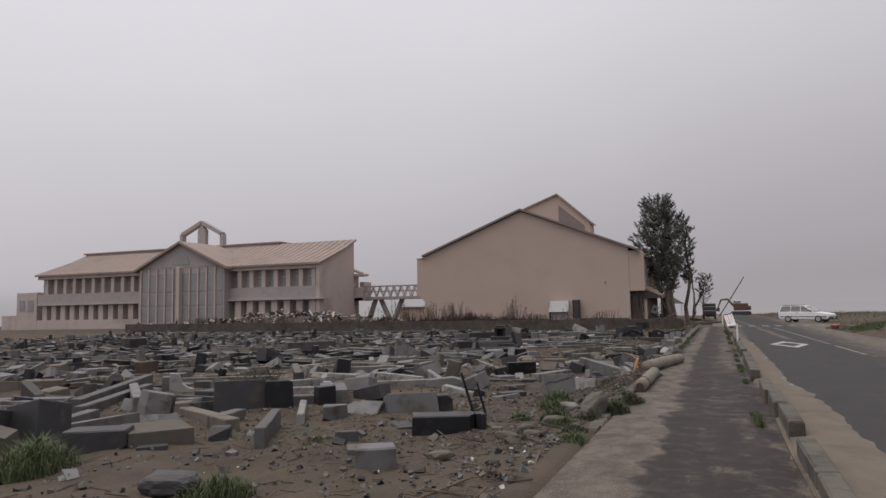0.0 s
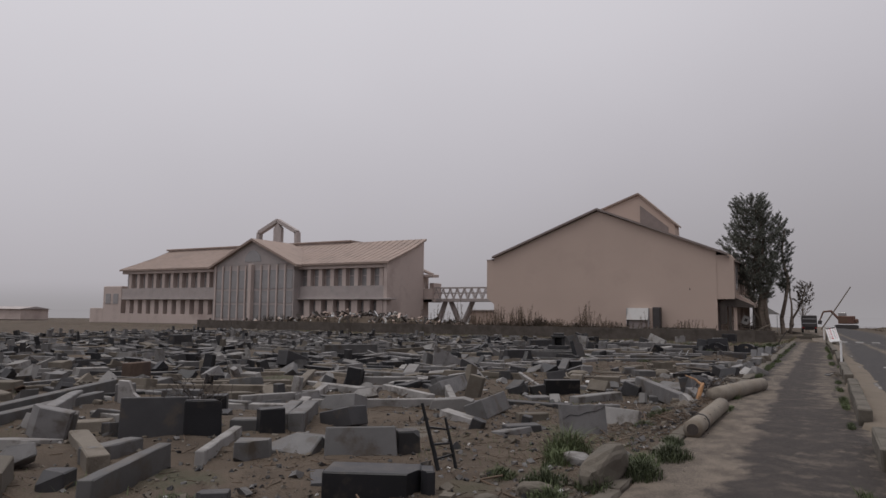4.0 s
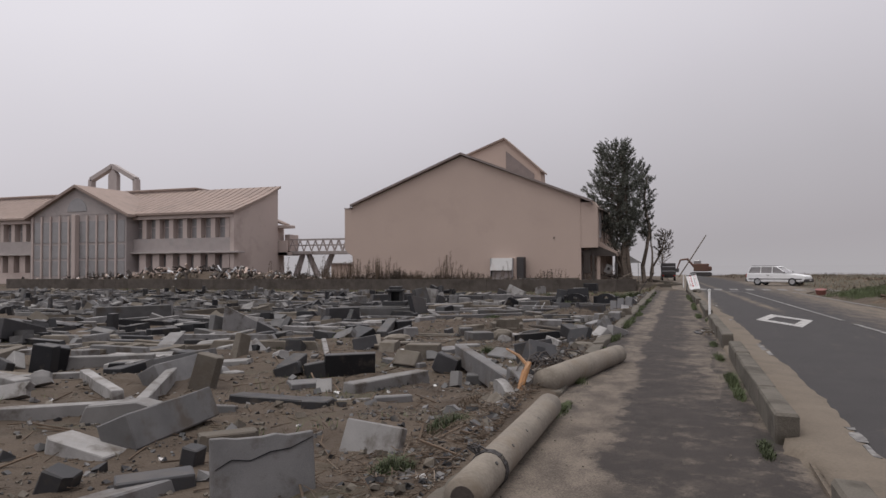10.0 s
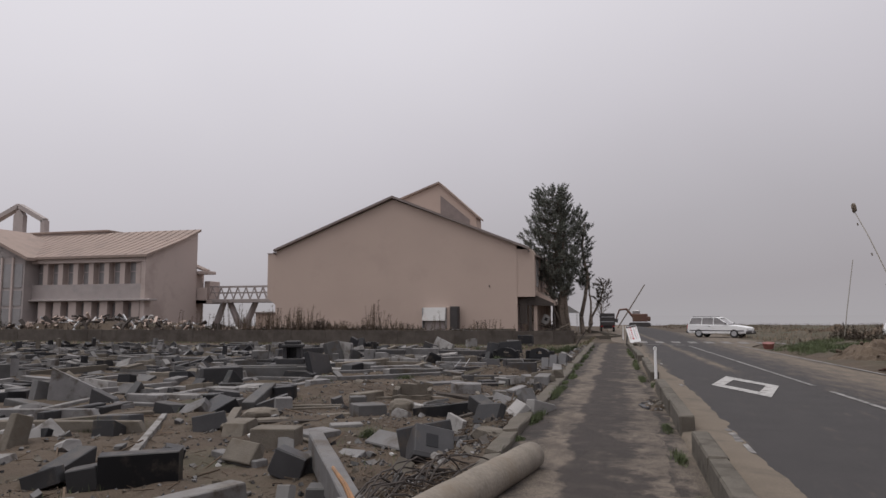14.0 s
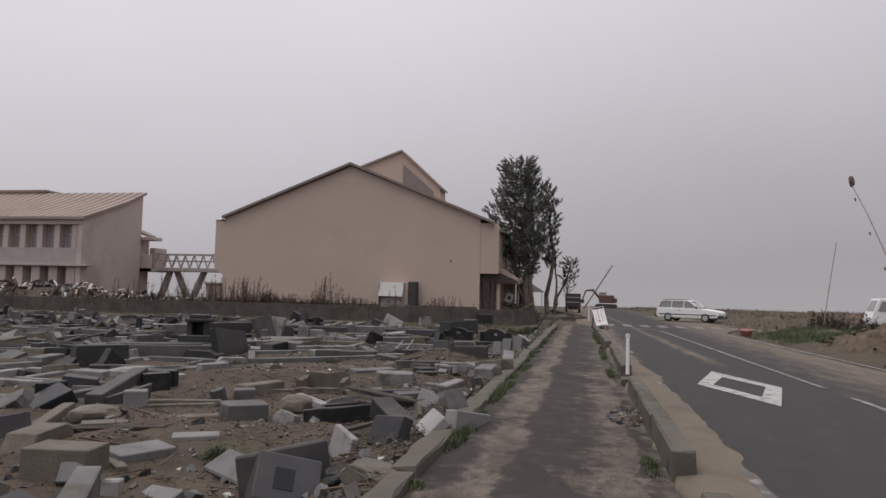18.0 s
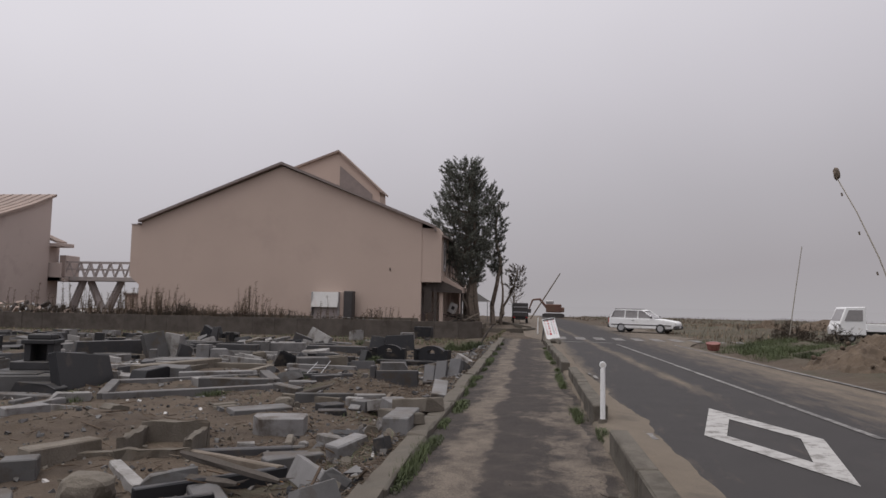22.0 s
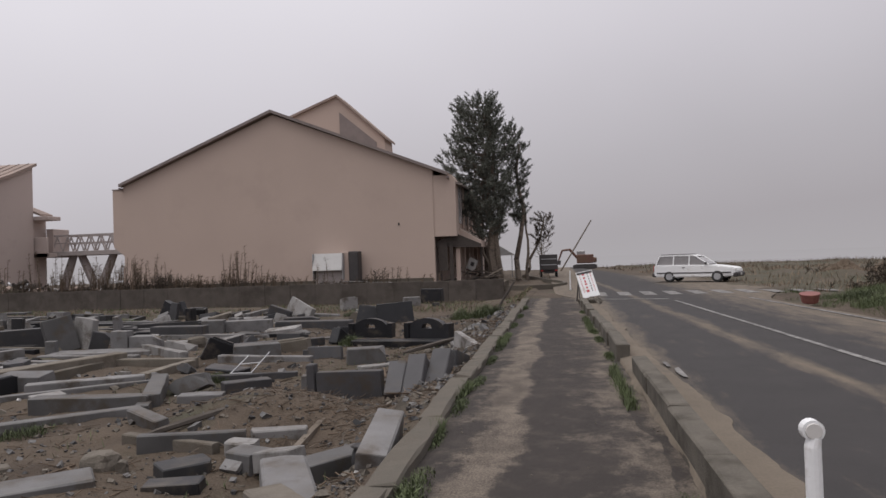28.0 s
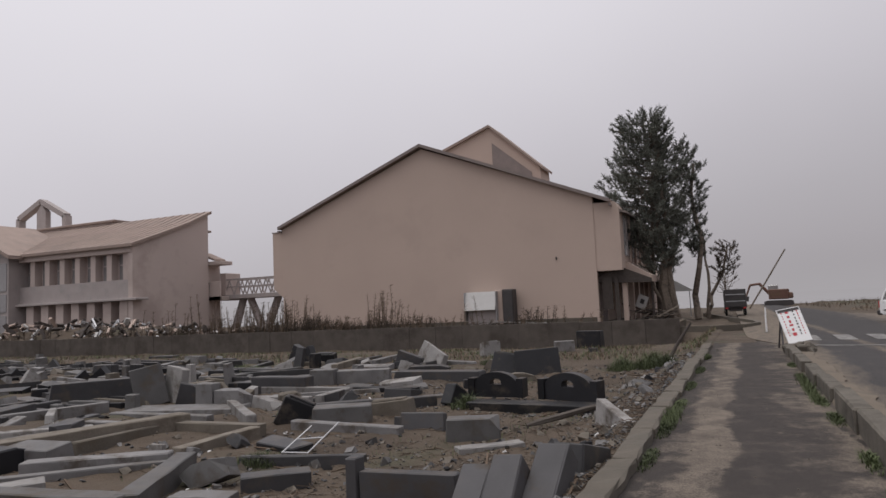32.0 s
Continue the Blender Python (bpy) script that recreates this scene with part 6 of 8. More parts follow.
for x, y in ((-1.25, 0.05), (1.25, 0.05), (-1.25, 2.35), (1.25, 2.35)):
    part("leg", tube([(x, y, 0), (x, y, 1.95)], [0.03, 0.03], 6), M["metal"], tent)
part("side_sheet", box(-1.25, -0.2, 0.0, 0.03, 0.2, 1.95), M["tarp"], tent)
poster = thing("framed_sheet", pose(-6.6, 74.5, 0.9, 0, 25, -15), "tilted white sheet with a dark patch", "sheet")
part("sheet", box(-0.35, 0.35, -0.02, 0.02, 0.0, 0.85, 0.01), M["tarp"], poster)
part("patch", box(-0.12, 0.15, -0.03, -0.021, 0.3, 0.6), M["darkmetal"], poster)
heap = tagged(new("timber_heap"), "heap of broken planks by the porch", "timber")
heap.location = (-5.6, 74.6, 0)
for i in range(34):
    ob = part("plank", box(-0.9, 0.9, -0.08, 0.08, 0, 0.04, 0.006), M["wood"] if i % 3 else M["darkwood"], heap)
    ob.matrix_local = pose(rnd.gauss(0, 0.6), rnd.gauss(0, 0.7), 0.05 + 0.9 * rnd.random() ** 2, rnd.uniform(-20, 20), rnd.uniform(-25, 25), rnd.uniform(0, 180))
plank = thing("long_plank", pose(-11.4, 66.5, 0.05, 0, 3, 0), "long pale board lying on the bank", "board")
part("board", box(-2.4, 2.4, -0.1, 0.1, 0.3, 0.36, 0.01), M["pale"], plank)

# ---- toppled grave stones ----
PLACED = []
LOOK = dict(granite="grey granite", slate="slate-grey granite", pale="pale granite", dark="dark granite", black="polished black granite", oldstone="worn yellowish tuff", concrete="weathered concrete", rust="rusty iron", wood="grey timber")


def settle(bm, x, y, yaw, mat, name, label, rx=0, ry=0, group="toppled grave stones", category="grave stone", depth=0.5):
    ob = link(name, bm, M[mat])
    z = ground_height(x, y) - 0.035
    if rx < -5:
        z += 0.02
    ob.matrix_world = pose(x, y, z, rx, ry, yaw)
    PLACED.append((x, y))
    return tagged(ob, label, category, group)


def rough_up(bm, amount, seed):
    rnd = random.Random(seed)
    for v in bm.verts:
        v.co += Vector((rnd.uniform(-1, 1), rnd.uniform(-1, 1), rnd.uniform(-1, 1))) * amount


def chip(bm, x, y, z, seed, depth):
    """Break a corner off."""
    rnd = random.Random(seed)
    co = Vector((x, y, z))
    no = Vector((x * rnd.uniform(0.2, 1), y * rnd.uniform(0.2, 1), z * rnd.uniform(0.3, 1))).normalized()
    cut = bmesh.ops.bisect_plane(bm, geom=bm.verts[:] + bm.edges[:] + bm.faces[:], plane_co=co - no * depth, plane_no=no, clear_outer=True)
    edges = [e for e in bm.edges if e.is_boundary]
    if edges:
        bmesh.ops.holes_fill(bm, edges=edges)


def block(x, y, w, d, h, yaw, mat, rx=0, ry=0):
    """A dressed block with worn arrises and a slight taper."""
    rnd = random.Random(int((x * 37 + y * 91) * 10))
    bm = bmesh.new()
    vs = add_box(bm, -w / 2, w / 2, -d / 2, d / 2, -0.05, max(h, 0.06))
    k = rnd.uniform(0.93, 1.0)
    for v in vs[4:]:
        v.co.x *= k
        v.co.y *= k
    if h > 0.25 and rnd.random() < 0.14:
        # a raised seat on top
        add_box(bm, -w * 0.36, w * 0.36, -d * 0.34, d * 0.34, h - 0.01, h + 0.035)
    bmesh.ops.bevel(bm, geom=bm.edges[:], offset=min(0.016, 0.1 * min(w, d, max(h, 0.06))), segments=1, affect="EDGES")
    rough_up(bm, 0.006, int(x * 100))
    if rnd.random() < 0.45:
        chip(bm, rnd.choice((-1, 1)) * w / 2, rnd.choice((-1, 1)) * d / 2, max(h, 0.06), int(x * 71), rnd.uniform(0.15, 0.4) * min(w, d, 0.4))
    tall = "slab" if h < 0.16 else "block"
    return settle(bm, x, y, yaw, mat, "flat_stone" if tall == "slab" else "grave_stone", f"{LOOK[mat]} {tall} from a toppled grave" if rx or ry else f"{LOOK[mat]} {tall} lying on sandy soil", rx, ry)


def hewn(x, y, w, d, h, yaw, mat, rx=0, ry=0):
    """A stele lying on its side: six-sided in section, with a bevelled head."""
    prof = [(-w / 2, 0.0), (-w / 2 + 0.14 * w, h * 0.98), (w * 0.30, h), (w / 2, h * 0.72), (w / 2 - 0.02 * w, -0.04), (-w * 0.3, -0.05)]
    bm = prism(prof, d, "y", -d / 2, 0.015)
    rough_up(bm, 0.006, int(x * 77))
    return settle(bm, x, y, yaw, mat, "fallen_stele", f"{LOOK[mat]} stele fallen on its side", rx, ry)


def wedge(x, y, w, d, h, yaw, mat, rx=0, ry=0):
    """A block stuck in the ground on one corner."""
    lean = 1 if ry >= 0 else -1
    prof = [(-w / 2, -0.05), (w / 2, -0.05), (w * (0.5 - 0.1 * lean) * 0.9, h * (0.35 if lean > 0 else 1.0)), (-w * (0.5 + 0.1 * lean) * 0.7, h * (1.0 if lean > 0 else 0.35))]
    bm = prism(prof, d, "y", -d / 2, 0.012)
    rough_up(bm, 0.006, int(x * 55))
    return settle(bm, x, y, yaw, mat, "tipped_stone", f"{LOOK[mat]} block tipped onto its corner")


def broken(x, y, w, d, h, yaw, mat, rx=0, ry=0):
    """A slab with a snapped, jagged outline."""
    rnd = random.Random(int(x * 313 + y * 17))
    n = 9
    prof = []
    for i in range(n):
        a = 2 * math.pi * i / n
        k = rnd.uniform(0.78, 1.08)
        cx, cz = math.cos(a), math.sin(a)
        m = 1 / max(abs(cx), abs(cz))
        prof.append((cx * m * k * w / 2, h / 2 + cz * min(m, 1.25) * k * h / 2))
    bm = prism(prof, d, "y", -d / 2, 0.008)
    rough_up(bm, 0.008, int(x * 99))
    return settle(bm, x, y, yaw, mat, "broken_stone", f"broken piece of {LOOK[mat]} with jagged edges", rx, ry)


def panel(x, y, w, d, h, yaw, mat, rx=0, ry=0):
    """A thin standing slab with a chipped head."""
    rnd = random.Random(int(x * 19 + y * 7))
    top = [(w / 2 - w * i / 8, h * (1 - 0.05 * rnd.random())) for i in range(9)]
    bm = prism([(-w / 2, -0.08), (w / 2, -0.08)] + top, d, "y", -d / 2, 0.008)
    return settle(bm, x, y, yaw, mat, "leaning_stone", f"{LOOK[mat]} slab leaning back out of the soil", rx, ry)


def boulder(x, y, w, d, h, yaw, mat, rx=0, ry=0):
    bm = bmesh.new()
    bmesh.ops.create_icosphere(bm, subdivisions=3, radius=1.0)
    for v in bm.verts:
        k = 1 + 0.22 * noise.noise(v.co * 1.6 + Vector((x, y, 0))) + 0.06 * noise.noise(v.co * 5)
        c = v.co
        c = Vector((math.copysign(abs(c.x) ** 0.6, c.x), math.copysign(abs(c.y) ** 0.6, c.y), math.copysign(abs(c.z) ** 0.7, c.z)))
        v.co = Vector((c.x * w * 0.46 * k, c.y * d * 0.5 * k, h * 0.45 + c.z * h * 0.52 * k))
    return settle(bm, x, y, yaw, mat, "rough_stone", f"rough lump of {LOOK[mat]} half sunk in soil", rx, ry)


def arch(x, y, w, d, h, yaw, mat, rx=0, ry=0):
    """A round-headed grave screen with a small opening in it."""
    bm = bmesh.new()
    n = 20
    outer = [(w / 2 * math.cos(math.pi * i / n), h * 0.45 + h * 0.55 * math.sin(math.pi * i / n)) for i in range(n + 1)]
    hole = [(w * 0.13 * math.cos(math.pi * i / n), h * 0.58 + h * 0.16 * math.sin(math.pi * i / n)) for i in range(n + 1)]
    outer = [(w / 2, 0)] + outer + [(-w / 2, 0)]
    hole = [(w * 0.13, h * 0.5)] + hole + [(-w * 0.13, h * 0.5)]
    for yy, flip in ((-d / 2, False), (d / 2, True)):
        o = [bm.verts.new((a, yy, b)) for a, b in outer]
        i_ = [bm.verts.new((a, yy, b)) for a, b in hole]
        for k in range(len(o)):
            j = (k + 1) % len(o)
            q = (o[k], o[j], i_[j], i_[k])
            bm.faces.new(q if flip else q[::-1])
        if yy < 0:
            front = (o, i_)
        else:
            for fa, fb in zip(front, (o, i_)):
                for k in range(len(fa)):
                    j = (k + 1) % len(fa)
                    bm.faces.new((fa[k], fa[j], fb[j], fb[k]))
    bmesh.ops.recalc_face_normals(bm, faces=bm.faces[:])
    for s in (-1, 1):
        add_box(bm, s * w * 0.56 - 0.07, s * w * 0.56 + 0.07, -d * 0.7, d * 0.7, 0, h * 0.75)
    ob = settle(bm, x, y, yaw, mat, "arched_headstone", "black round-headed grave screen with a flower-shaped opening", rx, ry, "arched headstones", "headstone")
    ob.location.z += 0.12
    return ob


def bar(x0, y0, x1, y1, w, h, mat, lift=0.0):
    """A long kerb stone of a grave plot from end to end."""
    a, b = Vector((x0, y0, ground_height(x0, y0) - 0.04)), Vector((x1, y1, ground_height(x1, y1) - 0.04 + lift))
    d = b - a
    n = d.length
    bm = box(0, n, -w / 2, w / 2, -0.05, h, min(0.014, 0.2 * min(w, h)))
    bmesh.ops.subdivide_edges(bm, edges=[e for e in bm.edges if e.calc_length() > n * 0.7], cuts=3)
    rough_up(bm, 0.007, int(x0 * 41))
    ob = link("grave_border", bm, M[mat])
    ob.matrix_world = Matrix.Translation(a) @ d.to_track_quat("X", "Z").to_matrix().to_4x4()
    for k in range(4):
        p = a.lerp(b, (k + 0.5) / 4)
        PLACED.append((p.x, p.y))
    return tagged(ob, f"long {LOOK[mat]} border bar of a grave plot", "grave border", "grave plot borders")



def stone(x, y, z, w, d, h, rx, ry, rz, mat):
    """A dressed stone as it came to rest: z is the height of its upper face, w, d, h its size."""
    rnd = random.Random(int((x * 53 + y * 97) * 10))
    bm = bmesh.new()
    vs = add_box(bm, -w / 2, w / 2, -d / 2, d / 2, -h, 0)
    k = rnd.uniform(0.95, 1.0)
    for v in vs[4:]:
        v.co.x *= k
        v.co.y *= k
    bmesh.ops.bevel(bm, geom=bm.edges[:], offset=min(0.013, 0.12 * min(w, d, h)), segments=1, affect="EDGES")
    if w > 1.2:
        bmesh.ops.subdivide_edges(bm, edges=[e for e in bm.edges if e.calc_length() > w * 0.7], cuts=4)
    rough_up(bm, 0.005, int(x * 100))
    for _ in range(rnd.choice((0, 1, 1, 2, 2, 3))):
        chip(bm, rnd.choice((-1, 1)) * w / 2, rnd.choice((-1, 1)) * d / 2, rnd.choice((0.0001, 0.0001, -h)), int(x * 71), rnd.uniform(0.1, 0.42) * min(w, d, h, 0.3))
    lying = "lying flat on the sand" if not (rx or ry) else "tipped over among the rubble"
    shape = "grave_border" if w > 4 * max(d, h) else "flat_stone" if h < 0.16 else "grave_stone"
    what = {"grave_border": "kerb bar", "flat_stone": "slab", "grave_stone": "block"}[shape]
    ob = tagged(link(shape, bm, M[mat]), f"{LOOK[mat]} {what} {lying}", "grave stone", "toppled grave stones")
    ob.matrix_world = pose(x, y, z, rx, ry, rz)
    PLACED.append((x, y))
    return ob


stone(-3.61, 5.42, 0.1, 0.99, 0.5, 0.31, 0, 0, 25, "black")
stone(-3.11, 5.68, 0.1, 0.15, 0.3, 0.31, 0, 0, 32, "black")
stone(-5.92, 6.05, 0.07, 0.44, 0.3, 0.28, 0, 0, 32, "granite")
stone(-7.56, 7.56, 0.01, 0.46, 0.3, 0.24, 0, 0, 36, "granite")
stone(-7.16, 7.69, 0.19, 0.41, 0.25, 0.42, 0, 0, 62, "black")
stone(-6.1, 4.38, 0.1, 1.97, 0.16, 0.31, 0, 0, 119, "granite")
stone(-9.9, 2.51, 0.33, 1.39, 0.8, 0.54, 0, 14, 106, "dark")
stone(-7.56, 2.54, 0.16, 0.85, 0.5, 0.37, 0, 0, 32, "dark")
stone(-7.24, 3.25, 0.1, 0.88, 1.0, 0.31, 0, 0, 54, "concrete")
stone(-6.81, 2.75, -0.06, 0.4, 0.2, 0.15, 0, 0, 40, "dark")
stone(-12.51, 7.44, 0.11, 5.33, 0.22, 0.33, 0, 0, 121, "granite")
stone(-9.74, 3.93, 0.04, 1.6, 0.22, 0.25, 0, 0, 114, "granite")
stone(-9.64, 5.76, 0.19, 0.58, 0.35, 0.4, 0, 10, 52, "granite")
stone(-8.32, 6.49, 0.4, 0.97, 0.4, 0.61, -6, 0, 39, "dark")
stone(-9.6, 8.79, 0.13, 0.48, 0.3, 0.38, 0, 0, 40, "black")
stone(-5.88, 6.84, -0.07, 0.68, 0.87, 0.15, 6, 0, 1, "granite")
stone(-6.78, 6.31, -0.02, 1.94, 0.13, 0.19, 0, 0, 122, "pale")
stone(-4.63, 4.21, -0.01, 0.3, 0.3, 0.2, -8, 0, 38, "dark")
stone(-4.02, 3.66, -0.08, 0.51, 0.4, 0.13, 0, 0, 32, "granite")
stone(-9.56, 5.64, 0.24, 0.6, 0.3, 0.45, 0, 12, 42, "granite")
stone(-4.9, 6.96, 0.18, 0.94, 0.45, 0.39, -14, 0, 39, "granite")
stone(-5.54, 6.54, -0.03, 0.52, 0.37, 0.12, 39, 0, -5, "granite")
stone(-7.8, 11.86, -0.14, 3.31, 0.16, 0.21, 0, 0, 36, "pale")
stone(-10.07, 12.35, -0.16, 3.17, 0.16, 0.21, 0, 0, 121, "pale")
stone(-7.63, 14.48, -0.16, 3.5, 0.17, 0.25, 0, -1, 122, "pale")
stone(-8.61, 14.24, -0.21, 2.6, 0.17, 0.19, 0, -1, -35, "pale")
stone(-10.45, 15.04, -0.3, 1.23, 0.14, 0.15, 0, 0, 43, "pale")
stone(-11.23, 15.5, 0.13, 0.43, 0.25, 0.59, 0, 8, 15, "black")
stone(-8.1, 15.67, -0.19, 1.63, 0.43, 0.35, 61, -2, 94, "granite")
stone(-5.44, 11.93, 0.03, 1.68, 0.38, 0.38, -22, 0, 99, "granite")
stone(-5.46, 10.96, -0.17, 0.39, 0.79, 0.16, 11, 2, 93, "pale")
stone(-7.11, 15.04, 0.15, 0.41, 0.3, 0.6, 0, 15, 20, "oldstone")
stone(-11.06, 16.58, -0.2, 2.15, 0.25, 0.27, 0, 0, 33, "pale")
stone(-8.49, 15.98, 0.0, 1.82, 0.2, 0.46, -15, 0, 91, "granite")
stone(-9.03, 14.59, -0.25, 2.61, 0.18, 0.19, 0, 0, -34, "pale")
boulder(-1.5, 6.55, 0.3, 0.85, 0.36, -8, "concrete", 10, 0)
boulder(-2.12, 7.55, 0.41, 0.22, 0.17, -14, "pale")
stone(-4.34, 11.72, -0.15, 0.62, 0.25, 0.2, 0, 0, 46, "oldstone")
stone(-2.65, 11.78, 0.04, 0.74, 0.1, 0.38, -22, 0, -18, "pale")
stone(-3.23, 13.49, -0.29, 1.44, 0.1, 0.12, 0, 0, 16, "granite")
stone(-5.24, 14.19, -0.28, 1.68, 0.3, 0.15, 0, 0, -3, "dark")
stone(-3.92, 10.18, -0.12, 0.62, 0.28, 0.17, 0, 0, 46, "dark")
stone(-4.1, 10.89, -0.08, 0.16, 0.2, 0.24, 0, 10, 6, "dark")
stone(-3.95, 9.94, -0.15, 0.89, 0.3, 0.13, -6, 0, 75, "granite")
stone(-4.53, 9.84, -0.05, 0.24, 0.25, 0.23, 0, 20, 20, "dark")
stone(-5.61, 17.17, -0.03, 1.04, 0.28, 0.44, 0, 0, 33, "black")
stone(-4.36, 15.97, -0.21, 1.79, 0.28, 0.25, 0, 0, 70, "pale")
stone(-6.26, 16.9, -0.19, 0.47, 0.4, 0.28, 0, -10, 16, "dark")
stone(-6.81, 16.82, -0.25, 0.6, 0.3, 0.22, 0, -18, 7, "dark")
stone(-5.19, 15.32, -0.3, 0.25, 0.3, 0.07, 39, -2, 26, "pale")
stone(-3.79, 14.82, -0.29, 0.59, 0.13, 0.15, 0, 0, 35, "granite")
stone(-4.38, 14.57, -0.33, 0.66, 0.08, 0.11, 0, 0, 29, "pale")
stone(-5.18, 19.8, -0.12, 0.74, 0.45, 0.35, 0, 0, 7, "oldstone")
stone(-3.99, 18.03, -0.12, 0.46, 0.3, 0.35, 0, 20, 7, "dark")
stone(-3.41, 16.68, -0.2, 0.2, 0.12, 0.27, -20, 0, 7, "pale")
stone(-3.14, 17.17, -0.3, 0.48, 0.3, 0.17, 0, 0, 15, "granite")
stone(-3.89, 18.17, -0.18, 0.43, 0.25, 0.29, 0, -22, 52, "dark")
broken(-1.98, 14.17, 0.54, 0.12, 0.27, -57, "pale", 0, 18)
stone(-1.84, 14.79, 0.11, 0.71, 0.25, 0.23, 0, 10, -56, "granite")
stone(-4.54, 13.99, -0.23, 0.38, 0.4, 0.19, 0, 0, 8, "dark")
stone(-5.21, 18.71, -0.34, 1.23, 0.2, 0.13, 0, 0, -28, "granite")
stone(-4.68, 21.48, -0.29, 0.6, 0.3, 0.18, 0, 0, 29, "pale")
stone(-3.39, 20.15, -0.29, 1.16, 0.37, 0.24, 27, -1, -37, "granite")
stone(-5.12, 18.58, -0.26, 0.72, 0.34, 0.16, 56, 0, -26, "oldstone")
stone(-4.89, 19.54, -0.31, 0.26, 0.24, 0.1, 47, 0, 24, "granite")
stone(-5.0, 20.3, -0.35, 0.99, 0.12, 0.11, 0, -2, -41, "oldstone")
stone(-4.2, 19.26, -0.26, 0.18, 0.12, 0.21, 0, 0, 14, "pale")
stone(-3.71, 19.25, -0.35, 0.43, 0.24, 0.1, 20, -1, -15, "granite")
stone(-4.87, 20.61, -0.29, 0.66, 0.55, 0.18, 0, 0, 58, "granite")
stone(-6.27, 23.59, -0.32, 1.15, 0.12, 0.15, 0, 0, 29, "oldstone")
stone(-8.2, 24.66, -0.15, 2.03, 0.3, 0.2, 0, -7, 104, "granite")
stone(-8.06, 25.54, -0.11, 0.53, 0.3, 0.36, 0, 0, 54, "black")
stone(-6.9, 23.35, -0.1, 0.36, 0.3, 0.37, 0, 0, 34, "granite")
stone(-8.49, 23.25, -0.25, 0.97, 0.63, 0.25, 27, 1, -38, "black")
stone(-7.23, 21.85, -0.29, 2.05, 0.18, 0.15, 0, -2, 115, "oldstone")
stone(-7.28, 21.12, -0.16, 0.61, 0.3, 0.31, -10, -10, 31, "dark")
stone(-6.12, 18.53, -0.23, 0.29, 0.4, 0.24, 0, 15, 37, "dark")
stone(-3.36, 23.29, -0.15, 1.23, 0.1, 0.27, 0, -5, 20, "black")
stone(-4.85, 23.05, -0.14, 0.67, 0.5, 0.33, 0, 0, 36, "granite")
boulder(-4.47, 24.13, 0.56, 0.4, 0.3, 1, "oldstone")
stone(-4.49, 24.87, -0.32, 1.41, 0.15, 0.15, 0, 0, -47, "pale")
stone(-3.61, 25.64, -0.28, 1.92, 0.1, 0.15, 0, -2, -30, "wood")
stone(-3.61, 26.49, -0.34, 1.29, 0.12, 0.13, 0, 0, 25, "granite")
stone(-2.85, 25.72, -0.24, 0.76, 0.22, 0.23, 0, 0, 43, "granite")
stone(-2.81, 23.63, -0.3, 2.4, 0.32, 0.17, 0, 0, -55, "granite")
stone(-1.46, 22.4, 0.17, 0.43, 0.33, 0.12, 63, 0, 65, "granite")
stone(-1.53, 21.01, 0.13, 0.45, 0.33, 0.12, 44, 4, -61, "pale")
stone(-2.0, 21.58, 0.07, 1.37, 0.3, 0.26, 0, 12, -52, "dark")
broken(-4.11, 22.91, 0.42, 0.15, 0.23, -15, "pale", -15, 8)
stone(-8.52, 26.21, -0.14, 0.97, 0.35, 0.33, 0, 0, 5, "black")
stone(-5.74, 24.77, -0.2, 0.38, 0.3, 0.27, 0, 0, 28, "granite")
stone(-6.24, 24.69, -0.23, 0.28, 0.25, 0.24, 0, -15, 30, "dark")
stone(-6.43, 23.99, -0.32, 1.21, 0.14, 0.15, 0, 0, 20, "oldstone")
stone(-5.24, 25.83, -0.32, 1.63, 0.1, 0.15, 0, 0, 21, "oldstone")
stone(-2.52, 21.09, -0.05, 0.59, 0.08, 0.37, -10, 8, -48, "pale")
boulder(-1.6, 19.25, 0.6, 0.3, 0.13, -40, "oldstone")
stone(-1.86, 20.75, 0.21, 0.75, 0.12, 0.34, -25, -8, -48, "dark")
stone(-3.89, 28.02, -0.17, 0.82, 0.55, 0.3, 0, 0, 12, "granite")
stone(-4.06, 26.21, -0.32, 2.0, 0.14, 0.15, 0, 0, 23, "dark")
stone(-2.94, 25.93, -0.27, 0.73, 0.35, 0.2, 0, 0, 24, "granite")
stone(-2.43, 26.85, -0.24, 1.25, 0.14, 0.15, 0, 0, -29, "pale")
stone(-2.18, 25.68, -0.02, 0.5, 0.25, 0.21, 0, -11, 54, "granite")
stone(-1.63, 25.12, 0.14, 0.21, 0.2, 0.21, -10, -12, 12, "dark")
stone(-1.63, 26.33, 0.23, 0.92, 0.34, 0.29, 0, 0, 90, "granite")
stone(-4.39, 31.17, -0.28, 1.44, 0.12, 0.19, 0, 0, -16, "oldstone")
stone(-3.47, 31.05, -0.27, 0.42, 0.25, 0.2, 0, 0, -13, "pale")
stone(-2.82, 30.5, -0.2, 0.5, 0.26, 0.2, 0, -10, -20, "pale")
stone(-3.59, 29.91, -0.34, 0.53, 0.25, 0.13, 0, 0, 15, "black")
stone(-2.68, 27.57, -0.29, 1.04, 0.1, 0.1, 39, -8, -44, "dark")
broken(-7.16, 28.71, 0.39, 0.35, 0.26, 62, "oldstone", 0, 8)
stone(-5.59, 29.75, -0.32, 0.42, 0.15, 0.15, 0, 0, 53, "oldstone")
stone(-3.35, 26.98, -0.3, 0.63, 0.1, 0.17, 0, 0, 106, "oldstone")
